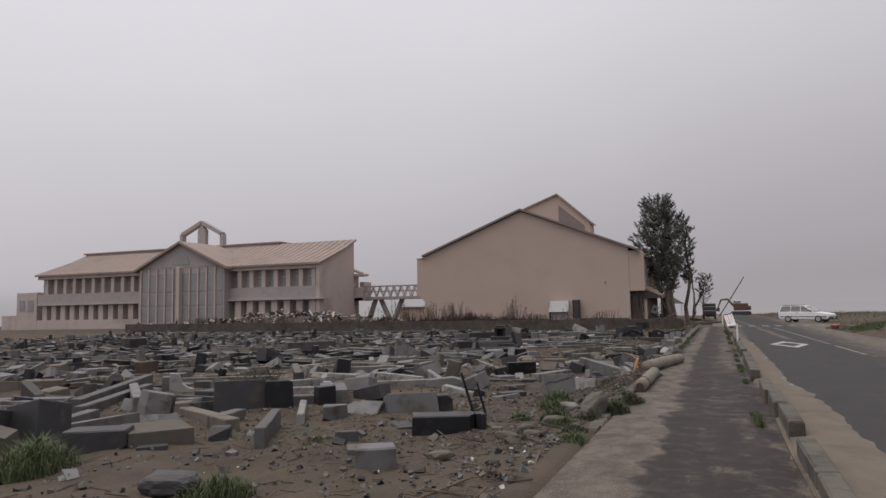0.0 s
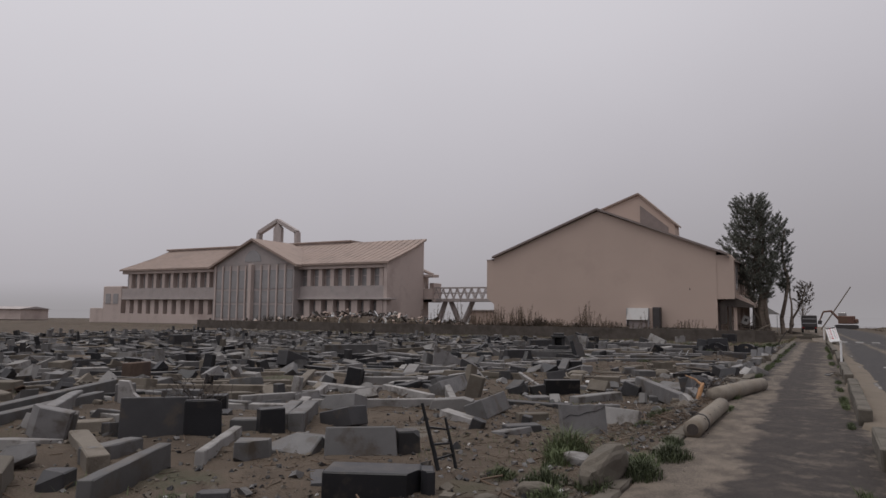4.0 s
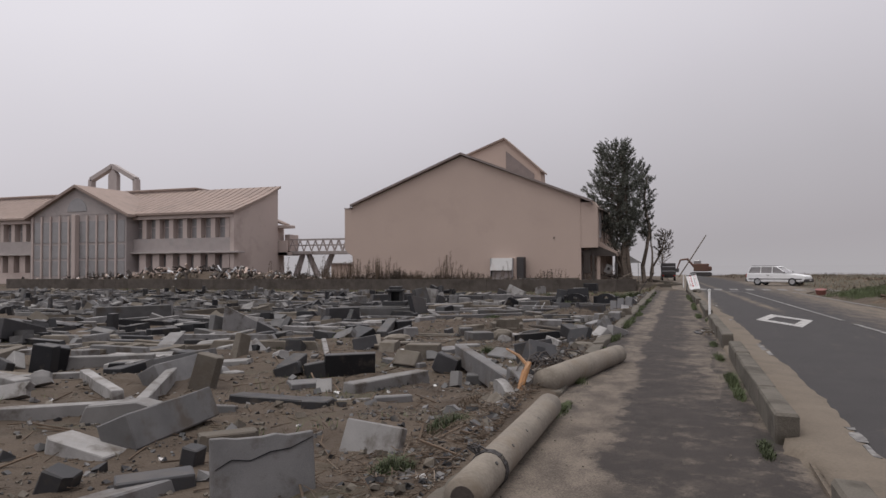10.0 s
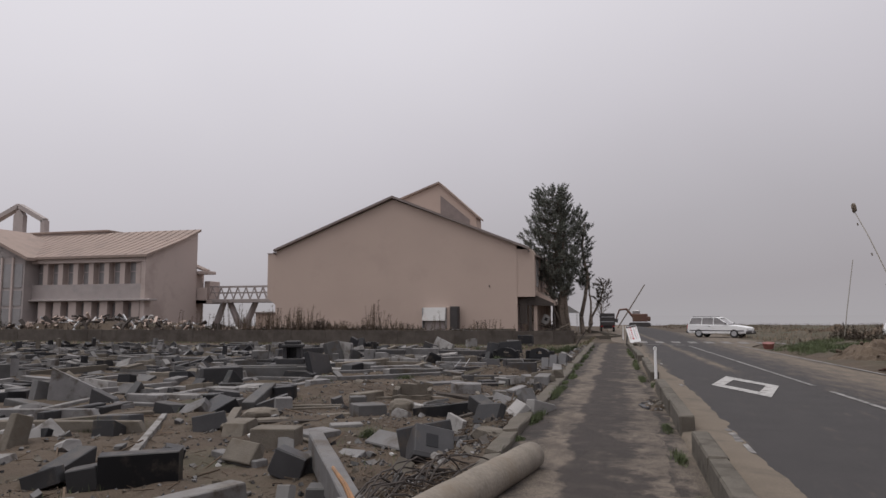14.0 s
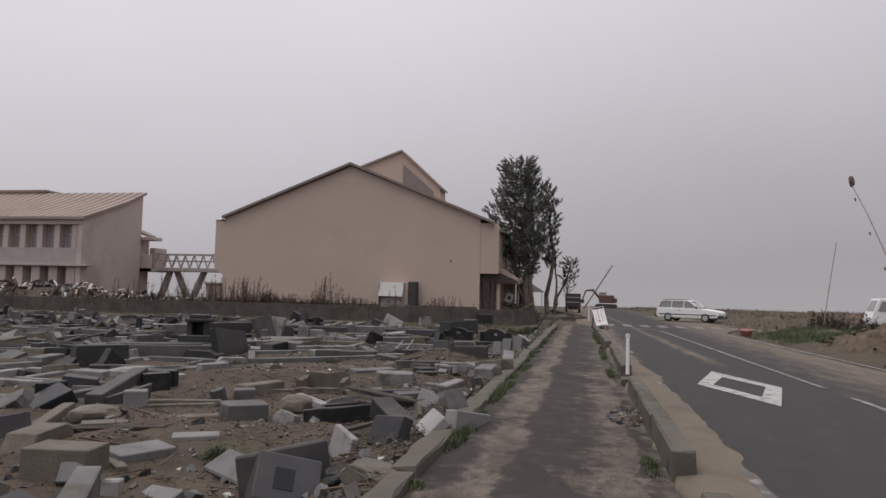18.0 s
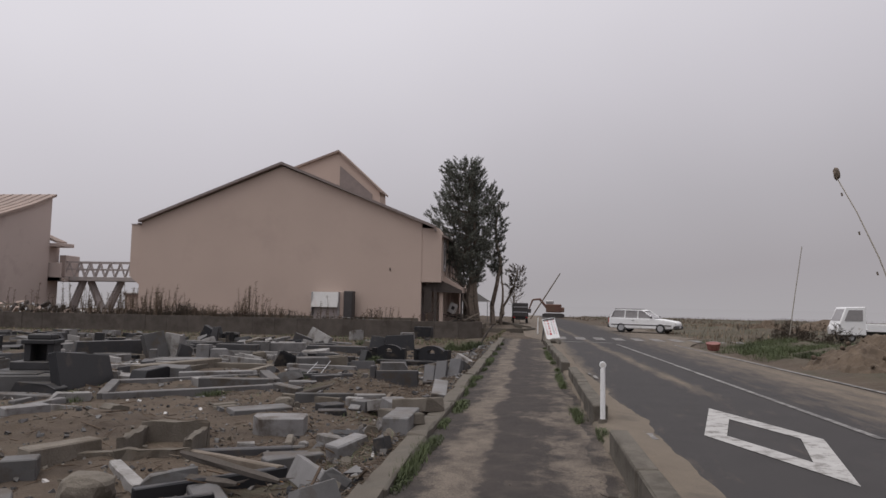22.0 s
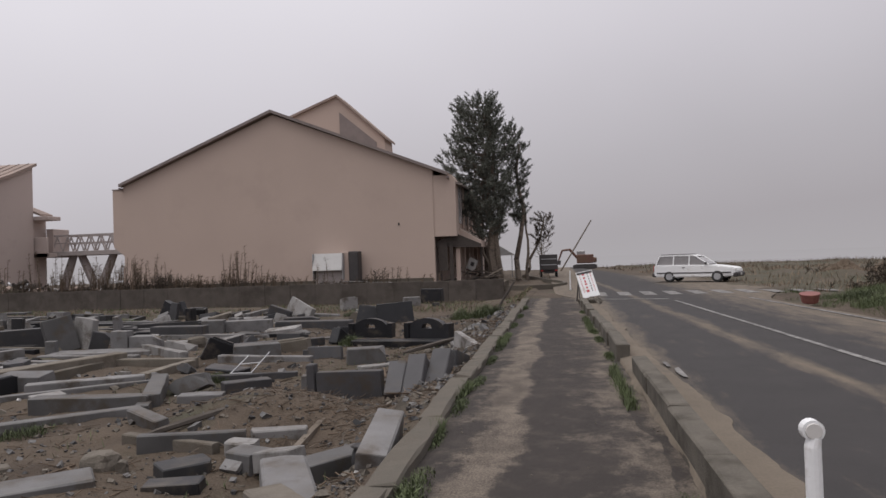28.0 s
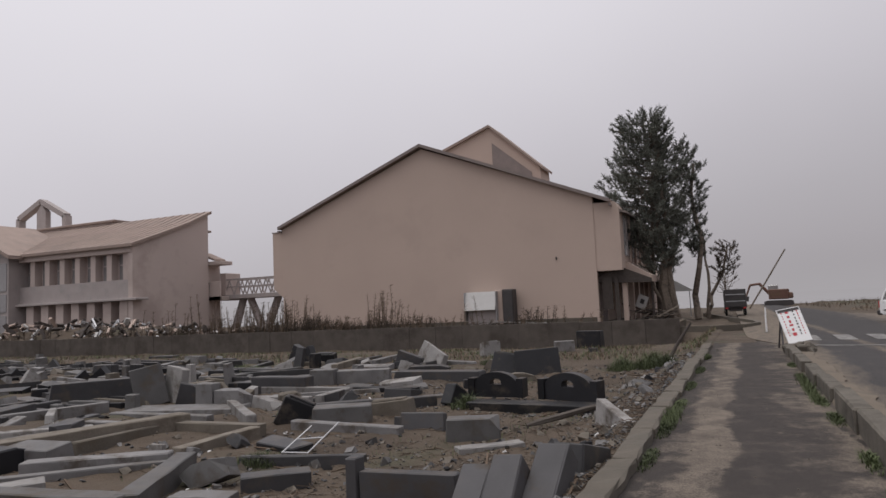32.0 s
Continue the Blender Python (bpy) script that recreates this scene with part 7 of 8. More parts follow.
broken(-3.1, 26.85, 0.14, 0.15, 0.15, 3, "pale", 0, 0)
stone(-2.28, 30.36, -0.22, 1.0, 0.34, 0.24, 0, 0, 56, "granite")
stone(-3.2, 30.67, -0.26, 0.32, 0.5, 0.21, 0, 0, 68, "granite")
stone(-1.6, 29.94, 0.14, 1.05, 0.26, 0.42, 8, -8, 95, "granite")
stone(-4.12, 31.2, -0.22, 1.22, 0.12, 0.25, 0, 0, 15, "granite")
stone(-3.27, 31.57, -0.26, 0.66, 0.22, 0.21, 0, 0, 18, "pale")
stone(-2.93, 31.74, -0.3, 1.07, 0.08, 0.1, 0, -8, 89, "wood")
stone(-3.76, 30.38, -0.3, 0.52, 0.38, 0.17, 0, 0, 48, "dark")
stone(-4.86, 29.62, -0.3, 1.1, 0.5, 0.16, 0, 0, 40, "granite")
boulder(-4.67, 30.37, 0.36, 0.3, 0.25, 6, "oldstone")
broken(-4.42, 30.35, 0.11, 0.1, 0.16, 20, "oldstone", 0, 0)
stone(-5.74, 30.04, -0.32, 0.49, 0.2, 0.15, 0, 0, 49, "oldstone")
stone(-5.24, 31.91, -0.29, 0.9, 0.19, 0.17, 97, 2, -35, "granite")
stone(-3.68, 32.33, -0.24, 0.31, 0.06, 0.23, -30, 0, 17, "granite")
stone(-3.32, 30.53, -0.34, 0.25, 0.2, 0.06, 40, 0, -21, "granite")
stone(-3.01, 17.03, -0.03, 3.75, 0.2, 0.36, 0, -2, 121, "granite")
stone(-1.79, 27.03, 0.14, 1.59, 0.2, 0.15, 0, -6, -62, "oldstone")
stone(-1.72, 28.04, 0.18, 1.26, 0.28, 0.2, 0, -8, -54, "oldstone")
bar(-7.00, 8.10, -8.03, 9.75, 0.25, 0.30, "granite")
block(-10.44, 3.49, 0.48, 0.50, 0.39, 61, "dark", -10, 25)
bar(-10.56, 4.76, -12.75, 8.59, 0.20, 0.25, "granite")
block(-7.56, 6.69, 0.54, 0.15, 0.59, 45, "black")
block(-12.47, 9.00, 0.37, 0.30, 0.40, 38, "granite")
block(-10.61, 5.92, 0.23, 0.20, 0.21, 30, "pale", -20, 10)
bar(-7.53, 4.81, -7.62, 5.62, 0.25, 0.20, "granite")
block(-6.62, 3.89, 0.30, 0.30, 0.21, 31, "dark")
bar(-8.82, 5.57, -6.97, 4.62, 0.25, 0.20, "oldstone")
bar(-10.26, 5.84, -12.75, 8.10, 0.20, 0.30, "granite")
block(-14.60, 11.57, 1.13, 0.30, 0.26, 119, "granite")
block(-16.09, 7.26, 0.61, 0.40, 0.30, 59, "oldstone", -12, 8)
block(-16.01, 8.27, 1.00, 0.50, 0.29, 37, "oldstone")
bar(-14.98, 4.91, -13.76, 6.13, 0.30, 0.15, "granite")
bar(-18.11, 6.55, -17.39, 7.73, 0.25, 0.15, "granite")
bar(-13.97, 6.01, -12.93, 6.63, 0.30, 0.12, "granite")
block(-21.39, 9.49, 1.13, 0.40, 0.28, 42, "dark")
block(-33.34, 27.97, 1.7, 0.50, 0.7, 102, "dark")
block(-16.77, 12.50, 0.90, 0.30, 0.57, 104, "rust")
bar(-17.43, 10.86, -16.65, 12.33, 0.30, 0.15, "oldstone")
bar(-14.62, 12.25, -12.91, 14.66, 0.25, 0.18, "oldstone")
bar(-17.66, 15.80, -15.14, 17.88, 0.20, 0.12, "oldstone")
block(-3.42, 2.79, 0.48, 0.35, 0.31, 31, "granite")
boulder(-5.04, 1.24, 0.66, 0.40, 0.24, 22, "dark")
block(-9.22, 2.89, 0.74, 0.60, 0.56, 0, "dark", -14, -12)
boulder(-2.97, 3.72, 0.33, 0.18, 0.10, 41, "oldstone")
block(-9.03, 8.22, 0.65, 0.50, 0.16, 36, "black")
block(-4.44, 7.41, 0.31, 0.32, 0.34, 42, "dark")
bar(-7.24, 8.01, -8.46, 9.81, 0.25, 0.28, "granite")
bar(-8.23, 9.63, -8.95, 10.68, 0.20, 0.25, "pale")
block(-5.05, 9.04, 0.93, 1.10, 0.04, 29, "concrete")
bar(-13.76, 10.80, -11.35, 13.01, 0.25, 0.22, "oldstone")
bar(-16.07, 12.52, -13.87, 14.89, 0.12, 0.15, "oldstone")
bar(-11.33, 13.02, -14.83, 17.92, 0.25, 0.20, "oldstone")
bar(-18.54, 14.34, -15.46, 18.46, 0.20, 0.15, "oldstone")
bar(-14.67, 12.41, -15.96, 14.33, 0.10, 0.14, "oldstone")
bar(-13.72, 12.87, -14.83, 14.82, 0.10, 0.14, "oldstone")
bar(-12.76, 13.33, -13.68, 15.30, 0.10, 0.14, "oldstone")
block(-19.20, 16.49, 0.79, 0.40, 0.36, 47, "granite")
block(-17.88, 16.10, 0.44, 0.35, 0.48, 75, "oldstone")
block(-12.31, 10.37, 0.90, 0.35, 0.20, 26, "dark")
block(-11.73, 16.04, 0.48, 0.30, 0.51, 57, "black", 10, 12)
bar(-11.72, 17.58, -10.39, 17.71, 0.35, 0.16, "pale")
bar(-10.39, 17.71, -10.06, 18.76, 0.35, 0.16, "pale")
cracked = panel(-2.82, 10.1, 0.78, 0.10, 0.56, 44, "granite", -10, 0)
part("crack", tube([(-0.36, -0.053, 0.33), (-0.24, -0.054, 0.39), (-0.1, -0.053, 0.37), (0.05, -0.054, 0.42), (0.2, -0.053, 0.43), (0.38, -0.053, 0.5)], [0.003, 0.007, 0.005, 0.008, 0.006, 0.003], 4), M["black"], cracked)
block(-4.20, 5.85, 0.99, 0.75, 0.07, 41, "dark")
block(-3.62, 6.15, 0.23, 0.30, 0.11, 30, "dark")
block(-20.04, 27.03, 2.78, 0.50, 0.57, 56, "granite")
wedge(-12.94, 24.13, 1.30, 0.20, 0.86, 40, "granite", -18, 15)
bar(-8.94, 22.10, -6.17, 17.35, 0.12, 0.12, "pale")
block(-5.82, 15.85, 0.60, 0.50, 0.10, 42, "granite")
block(-17.51, 19.99, 1.77, 0.45, 0.52, 101, "dark", 0, 14)
bar(-11.57, 17.71, -10.45, 18.68, 0.50, 0.12, "pale")
block(-5.87, 13.55, 0.56, 0.50, 0.05, 27, "granite", -8, 4)
block(-2.66, 19.83, 0.94, 0.35, 0.44, 66, "dark", -14, 0)
bar(-3.92, 24.04, -2.76, 25.24, 0.10, 0.20, "black")
wedge(-1.14, 21.57, 1.35, 0.14, 0.32, 77, "pale", -20, 15)
bar(-6.69, 21.87, -5.24, 23.09, 0.25, 0.12, "oldstone")
block(-8.20, 27.93, 0.72, 0.30, 0.30, 61, "granite")
block(-5.82, 25.57, 0.96, 0.30, 0.26, 65, "oldstone")
block(-7.75, 16.48, 0.31, 0.30, 0.09, 68, "pale")
broken(-8.03, 18.58, 0.37, 0.20, 0.22, 79, "pale", -20, 5)
bar(-12.96, 20.61, -13.95, 22.45, 0.20, 0.15, "pale")
bar(-12.26, 22.36, -13.38, 28.16, 0.12, 0.10, "pale")
block(-14.19, 22.01, 0.86, 0.40, 0.27, 66, "black")
bar(-11.29, 19.47, -9.40, 22.35, 0.20, 0.14, "oldstone")
wedge(-13.64, 24.33, 1.69, 0.20, 0.57, 85, "granite", -20, 0)
bar(-13.70, 25.49, -12.78, 27.90, 0.18, 0.16, "granite")
block(-11.84, 28.83, 1.25, 0.40, 0.52, 49, "dark")
block(-14.93, 40.74, 2.78, 0.40, 0.54, 55, "dark")
wedge(-7.67, 24.05, 0.84, 0.30, 0.33, 23, "dark", 0, -13)
block(-8.94, 23.88, 0.42, 0.40, 0.33, 103, "black")
block(-9.36, 25.06, 0.61, 0.40, 0.27, 32, "dark", 0, 8)
boulder(-6.90, 22.42, 0.75, 0.40, 0.25, 36, "oldstone")
block(-10.80, 27.45, 0.46, 0.30, 0.19, 40, "dark")
block(-11.65, 30.83, 3.49, 0.80, 0.41, 20, "granite")
block(-14.17, 34.04, 0.97, 0.50, 0.41, 59, "granite")
block(-14.01, 34.20, 0.26, 0.30, 0.46, 81, "dark")
block(-15.51, 37.79, 0.74, 0.60, 0.56, 25, "granite")
block(-20.55, 45.34, 0.75, 0.40, 0.51, 11, "dark")
block(-25.28, 52.51, 1.27, 0.60, 0.17, 10, "dark")
block(-9.91, 32.00, 2.55, 0.18, 0.80, 98, "black", -16, 6)
bar(-10.44, 34.78, -9.54, 37.73, 0.38, 0.30, "oldstone")
bar(-8.60, 30.58, -5.91, 32.94, 0.20, 0.16, "granite")
bar(-9.79, 32.91, -7.06, 35.25, 0.18, 0.14, "granite")
bar(-8.60, 30.58, -9.79, 32.91, 0.20, 0.16, "granite")
bar(-5.91, 32.94, -7.06, 35.25, 0.20, 0.16, "granite")
block(-12.59, 40.49, 0.76, 0.20, 0.84, -18, "pale", -6, 5)
block(-12.47, 39.20, 0.26, 0.20, 0.40, 12, "granite")
block(-5.26, 27.26, 0.82, 0.40, 0.24, 24, "oldstone")
broken(-9.00, 30.17, 0.79, 0.30, 0.22, 45, "pale")
block(-8.48, 28.28, 0.43, 0.30, 0.23, 12, "black", 0, 8)
broken(-3.86, 24.65, 0.64, 0.35, 0.21, 32, "granite", -10, -8)
block(-13.53, 28.93, 1.20, 0.40, 0.17, 105, "granite")
panel(-2.28, 24.61, 0.85, 0.12, 0.20, -47, "granite", -24, 6)
block(-2.06, 28.95, 1.88, 0.40, 0.16, -64, "granite")
block(-6.12, 26.01, 0.78, 0.50, 0.03, 104, "granite", -8, 0)
block(-3.99, 26.98, 0.25, 0.15, 0.07, 25, "pale")
# three granite slabs slumped side by side against the edging
stone(-2.3, 33.28, 0.04, 0.255, 0.72, 0.24, 30, -4, 2, "slate")
stone(-2.03, 33.23, 0.06, 0.265, 0.82, 0.24, 39, -4, -2, "slate")
stone(-1.76, 33.4, 0.04, 0.29, 1.18, 0.24, 33, -4, -5, "slate")
stone(-2.05, 33.75, -0.06, 0.85, 0.22, 0.4, 0, 0, 3, "dark")
bar(-7.75, 33.06, -6.00, 33.30, 0.26, 0.25, "granite")
bar(-6.00, 33.30, -6.98, 35.13, 0.26, 0.25, "granite")
bar(-8.92, 34.27, -7.37, 35.26, 0.26, 0.22, "granite")
broken(-6.07, 34.57, 0.69, 0.20, 0.28, 7, "granite", -14, -16)
bar(-5.80, 33.73, -5.16, 33.90, 0.30, 0.16, "granite")
bar(-5.36, 34.25, -4.77, 34.72, 0.30, 0.25, "dark")
stone(-3.19, 34.02, 0.0, 1.05, 0.14, 0.45, 0, -2, -4, "slate")
stone(-3.79, 34.06, 0.1, 0.13, 0.16, 0.55, 0, 0, -4, "slate")
block(-6.82, 38.65, 1.06, 0.50, 0.33, 29, "granite")
block(-7.70, 38.39, 0.65, 0.35, 0.46, 28, "black", 0, 24)
bar(-10.57, 40.08, -8.02, 37.68, 0.18, 0.20, "pale", 0.10)
block(-12.90, 40.18, 0.72, 0.45, 0.88, 48, "granite", -10, -12)
block(-11.13, 39.37, 2.61, 0.90, 0.12, 15, "granite")
block(-11.08, 39.98, 0.50, 0.30, 0.55, -2, "granite")
block(-10.46, 40.07, 0.76, 0.40, 0.41, 8, "granite")
arch(-4.92, 41.46, 0.94, 0.20, 0.50, -4, "black")
arch(-3.33, 41.05, 1.04, 0.20, 0.52, -20, "black")
block(-3.92, 40.34, 2.44, 0.50, 0.18, -6, "black")
block(-6.44, 46.26, 0.75, 0.20, 0.60, 10, "black", -20, 10)
block(-5.44, 46.25, 1.23, 0.20, 0.69, 14, "black", -14, -4)
block(-9.95, 49.00, 1.84, 0.20, 0.60, -43, "pale", -20, 14)
block(-8.68, 51.40, 0.73, 0.30, 0.56, 51, "pale", -8, 6)
block(-5.72, 54.38, 1.03, 0.35, 0.74, -16, "black")
block(-6.28, 52.58, 0.75, 0.40, 0.44, 17, "granite")
block(-15.91, 49.94, 0.73, 0.30, 0.65, -8, "black", 0, 25)
block(-15.23, 49.84, 0.56, 0.30, 0.62, -8, "black", 0, -22)
block(-14.62, 49.92, 0.81, 0.40, 0.37, 12, "black", 8, 0)
block(-4.02, 37.78, 0.81, 0.40, 0.33, 19, "granite")
bar(-3.87, 36.77, -3.14, 37.36, 0.25, 0.10, "pale")
wedge(-1.79, 37.12, 1.06, 0.14, 0.30, -54, "pale", -30, 10)
block(-1.69, 34.61, 0.82, 0.30, 0.24, 84, "dark", 0, 14)
block(-10.93, 42.39, 1.60, 0.40, 0.43, 2, "dark")
block(-7.83, 45.07, 2.64, 0.50, 0.28, -2, "dark")
block(-10.52, 43.64, 0.68, 0.40, 0.48, 11, "granite")
block(-9.63, 44.15, 1.46, 0.40, 0.42, 19, "granite")
block(-5.09, 38.29, 0.78, 0.20, 0.27, 6, "dark", -12, 0)
boulder(-9.29, 40.49, 0.53, 0.35, 0.32, 21, "oldstone")
block(-9.40, 39.87, 0.90, 0.30, 0.22, -24, "pale", -8, 6)
block(-6.28, 41.65, 0.88, 0.30, 0.12, 28, "granite")
block(-5.64, 40.84, 0.58, 0.25, 0.37, 76, "black", 0, 30)
block(-12.00, 40.26, 0.45, 0.30, 0.50, 36, "dark", 0, 14)
block(-5.14, 52.02, 0.34, 0.10, 0.22, -12, "dark")
block(-10.64, 48.76, 0.86, 0.30, 0.43, 9, "dark", 0, 20)
broken(-5.47, 44.77, 0.73, 0.25, 0.25, 28, "oldstone", 0, 8)
block(-8.02, 35.61, 0.21, 0.12, 0.19, 21, "pale", -8, 4)
block(-7.62, 35.73, 0.40, 0.20, 0.13, 11, "granite", -20, 0)
bar(-8.02, 33.35, -7.76, 33.73, 0.35, 0.20, "pale")
broken(-1.68, 31.73, 0.25, 0.20, 0.05, -8, "pale", 0, 10)
block(-14.60, 37.90, 1.26, 0.50, 0.27, 112, "dark")
block(-18.11, 41.14, 0.42, 0.30, 0.23, 54, "black")
bar(-14.13, 37.41, -13.49, 39.41, 0.25, 0.20, "granite")
block(-18.89, 44.72, 0.21, 0.20, 0.53, 1, "granite")
bar(-12.20, 38.47, -9.62, 38.45, 0.20, 0.14, "granite")
block(-15.70, 45.69, 0.99, 0.40, 0.27, -0, "black")
block(-11.37, 42.55, 1.77, 0.50, 0.29, 4, "black")
block(-11.83, 44.66, 0.51, 0.40, 0.22, 49, "granite")
block(-11.57, 45.39, 0.51, 0.40, 0.28, 27, "granite")
bar(-8.15, 39.41, -6.04, 40.90, 0.25, 0.22, "dark")
block(-5.22, 38.31, 0.71, 0.15, 0.21, 21, "dark", -14, 0)
block(-4.12, 34.65, 0.14, 0.20, 0.29, 14, "granite")
bar(-6.42, 35.50, -4.78, 35.95, 0.10, 0.15, "dark")

# ---- single pieces that stand out ----
shrine = thing("stone_shrine", pose(-10.97, 31.9, -0.42, 0, 0, 14), "small dark granite grave shrine with a flat roof on its plinth", "grave shrine")
part("plinth", box(-0.75, 0.75, -0.55, 0.55, 0.0, 0.42, 0.015), M["dark"], shrine)
part("step", box(-0.5, 0.5, -0.4, 0.4, 0.42, 0.6, 0.012), M["dark"], shrine)
for x in (-0.24, 0.24):
    part("pillar", box(x - 0.07, x + 0.07, -0.2, 0.2, 0.6, 0.98, 0.01), M["dark"], shrine)
part("back_slab", box(-0.2, 0.2, 0.1, 0.2, 0.6, 0.98), M["black"], shrine)
part("lintel", box(-0.36, 0.36, -0.27, 0.27, 0.98, 1.08, 0.015), M["dark"], shrine)
part("cap_stone", box(-0.26, 0.26, -0.2, 0.2, 1.08, 1.2, 0.02), M["dark"], shrine)

inset = thing("lamp_stone", pose(-2.5, 19.25, -0.46, -38, 14, 30), "grey granite block with a square recess painted dark, tipped over", "grave stone")
part("body", box(-0.3, 0.3, -0.21, 0.21, 0.0, 0.5, 0.014), M["dark"], inset)
# flat black plate painted as the shade inside a square hollow
part("recess", box(-0.13, 0.05, -0.216, -0.205, 0.16, 0.36), M["black"], inset)
part("base_lip", box(-0.32, 0.32, -0.23, 0.23, -0.03, 0.06, 0.01), M["dark"], inset)

scroll = [(0.0, 0.0), (0.55, 0.0), (0.55, 0.12), (0.42, 0.16), (0.3, 0.26), (0.24, 0.42), (0.2, 0.5), (0.0, 0.52)]
settle(prism(scroll, 0.16, "y", -0.08, 0.01), -12.0, 8.5, 36, "pale", "scroll_wing", "pale granite side wing with a scrolled curve")

rnd = random.Random(71)
for i in range(6):
    ob = thing("hollow_block", pose(-14.75 + 0.13 * i + rnd.gauss(0, 0.2), 9.35 + rnd.gauss(0, 0.35), -0.2, rnd.gauss(0, 12), rnd.gauss(0, 12), 40 + rnd.gauss(0, 20)), "grey hollow concrete block in a tumbled heap", "concrete block", "hollow blocks")
    for x in (-0.18, -0.06, 0.06, 0.18):
        part("web", box(x - 0.02, x + 0.02, -0.055, 0.055, 0, 0.19), M["concrete"], ob)
    for y in (-0.08, 0.055):
        part("shell", box(-0.2, 0.2, y, y + 0.025, 0, 0.19), M["concrete"], ob)
for i in range(7):
    s = rnd.uniform(0.25, 0.5)
    settle(box(-s, s, -s * 0.6, s * 0.6, 0, 0.04, 0.006), -15.6 + rnd.gauss(0, 0.7), 8.1 + rnd.gauss(0, 0.6), rnd.uniform(0, 90), "rust", "rusty_plate", "bent rusty sheet lying on the rubble", rnd.gauss(0, 16), rnd.gauss(0, 16), "rusty plates", "metal sheet")

shrub = thing("dead_shrub", pose(-8.1, 7.0, -0.2), "leafless dark shrub growing among the stones", "shrub")
for i in range(34):
    a, lean, tall = rnd.uniform(0, 6.28), rnd.uniform(0.1, 0.7), rnd.uniform(0.4, 0.95)
    x, y = lean * math.cos(a), lean * math.sin(a)
    limb("twig", (x * 0.1, y * 0.1, 0), (x, y, tall), 0.012, 0.004, shrub, 1300 + i, 0.5, 4, M["darkwood"])
for i in range(40):
    a, z = rnd.uniform(0, 6.28), rnd.uniform(0.3, 0.8)
    x, y = 0.35 * math.cos(a), 0.35 * math.sin(a)
    limb("twig", (x * 0.6, y * 0.6, z), (x * 1.4, y * 1.4, z + rnd.uniform(-0.05, 0.25)), 0.007, 0.003, shrub, 1400 + i, 0.5, 4, M["darkwood"])

# bent reinforcing rods beside the fallen trunk
rods = tagged(new("bent_rods"), "tangle of dark bent rods beside a fallen trunk", "rods")
rods.location = (-1.75, 14.2, -0.1)
for i in range(34):
    x, y = rnd.gauss(0, 0.14), rnd.uniform(-0.2, 1.6)
    n, up, side = rnd.uniform(1.0, 2.1), rnd.uniform(0.15, 0.42), rnd.uniform(-0.1, 0.45)
    part("rod", tube([(x + side * k * k, y + n * k, up * math.sin(math.pi * (0.12 + 0.85 * k)) + rnd.gauss(0, 0.01)) for k in (0, 0.2, 0.4, 0.6, 0.8, 1.0)], [0.009] * 6, 5), M["darkwood"], rods)

# tufts of washed-up straw and splinters
straw = {"twig": bmesh.new(), "drysprig": bmesh.new()}
for hx, hy, hr, n in ((-1.9, 13.2, 0.9, 500), (-2.2, 11.2, 0.8, 350), (-1.9, 15.8, 0.7, 300), (-2.6, 8.6, 0.8, 200), (-2.2, 21.0, 0.8, 380), (-2.1, 23.4, 0.8, 360), (-2.2, 26.0, 0.9, 400), (-3.4, 33.2, 1.3, 420), (-2.5, 31.8, 0.8, 260), (-5.2, 26.5, 0.9, 160), (-2.0, 37.0, 0.9, 200)):
    for i in range(n):
        x, y = min(-1.55, hx + rnd.gauss(0, hr * 0.6)), hy + rnd.gauss(0, hr)
        s = rnd.uniform(0.02, 0.12)
        add_box(straw["twig" if i % 3 else "drysprig"], -s, s, -0.003, 0.003, 0, 0.005, pose(x, y, ground_relief(x, y) + rnd.random() * 0.05, rnd.gauss(0, 14), rnd.gauss(0, 16), rnd.uniform(0, 180)))
tagged(link("washed_straw", straw["twig"], M["twig"]), "brown straw and splinters washed up among stones", "litter", kind="stuff")
tagged(link("dry_splinters", straw["drysprig"], M["drysprig"]), "reddish dry splinters strewn over the soil", "litter", kind="stuff")

# an emptied grave pit lined with crumbling concrete
pit = thing("grave_pit", pose(-4.85, 26.4, -0.42, 0, 0, 13), "open grave pit lined with crumbling concrete", "grave pit")
for x0, x1, y0, y1, h in ((-0.5, 0.42, -0.6, -0.48, 0.14), (-0.5, -0.4, -0.48, 0.42, 0.26), (0.32, 0.42, -0.48, 0.42, 0.25), (-0.5, 0.42, 0.42, 0.52, 0.32)):
    bm = box(x0, x1, y0, y1, -0.1, h, 0.012)
    bmesh.ops.subdivide_edges(bm, edges=[e for e in bm.edges if e.calc_length() > 0.6], cuts=5)
    rough_up(bm, 0.022, int(x0 * 90 + y0 * 40))
    part("side_wall", bm, M["oldstone"], pit)
part("pit_floor", box(-0.4, 0.32, -0.48, 0.42, -0.1, 0.03), M["soil"], pit)

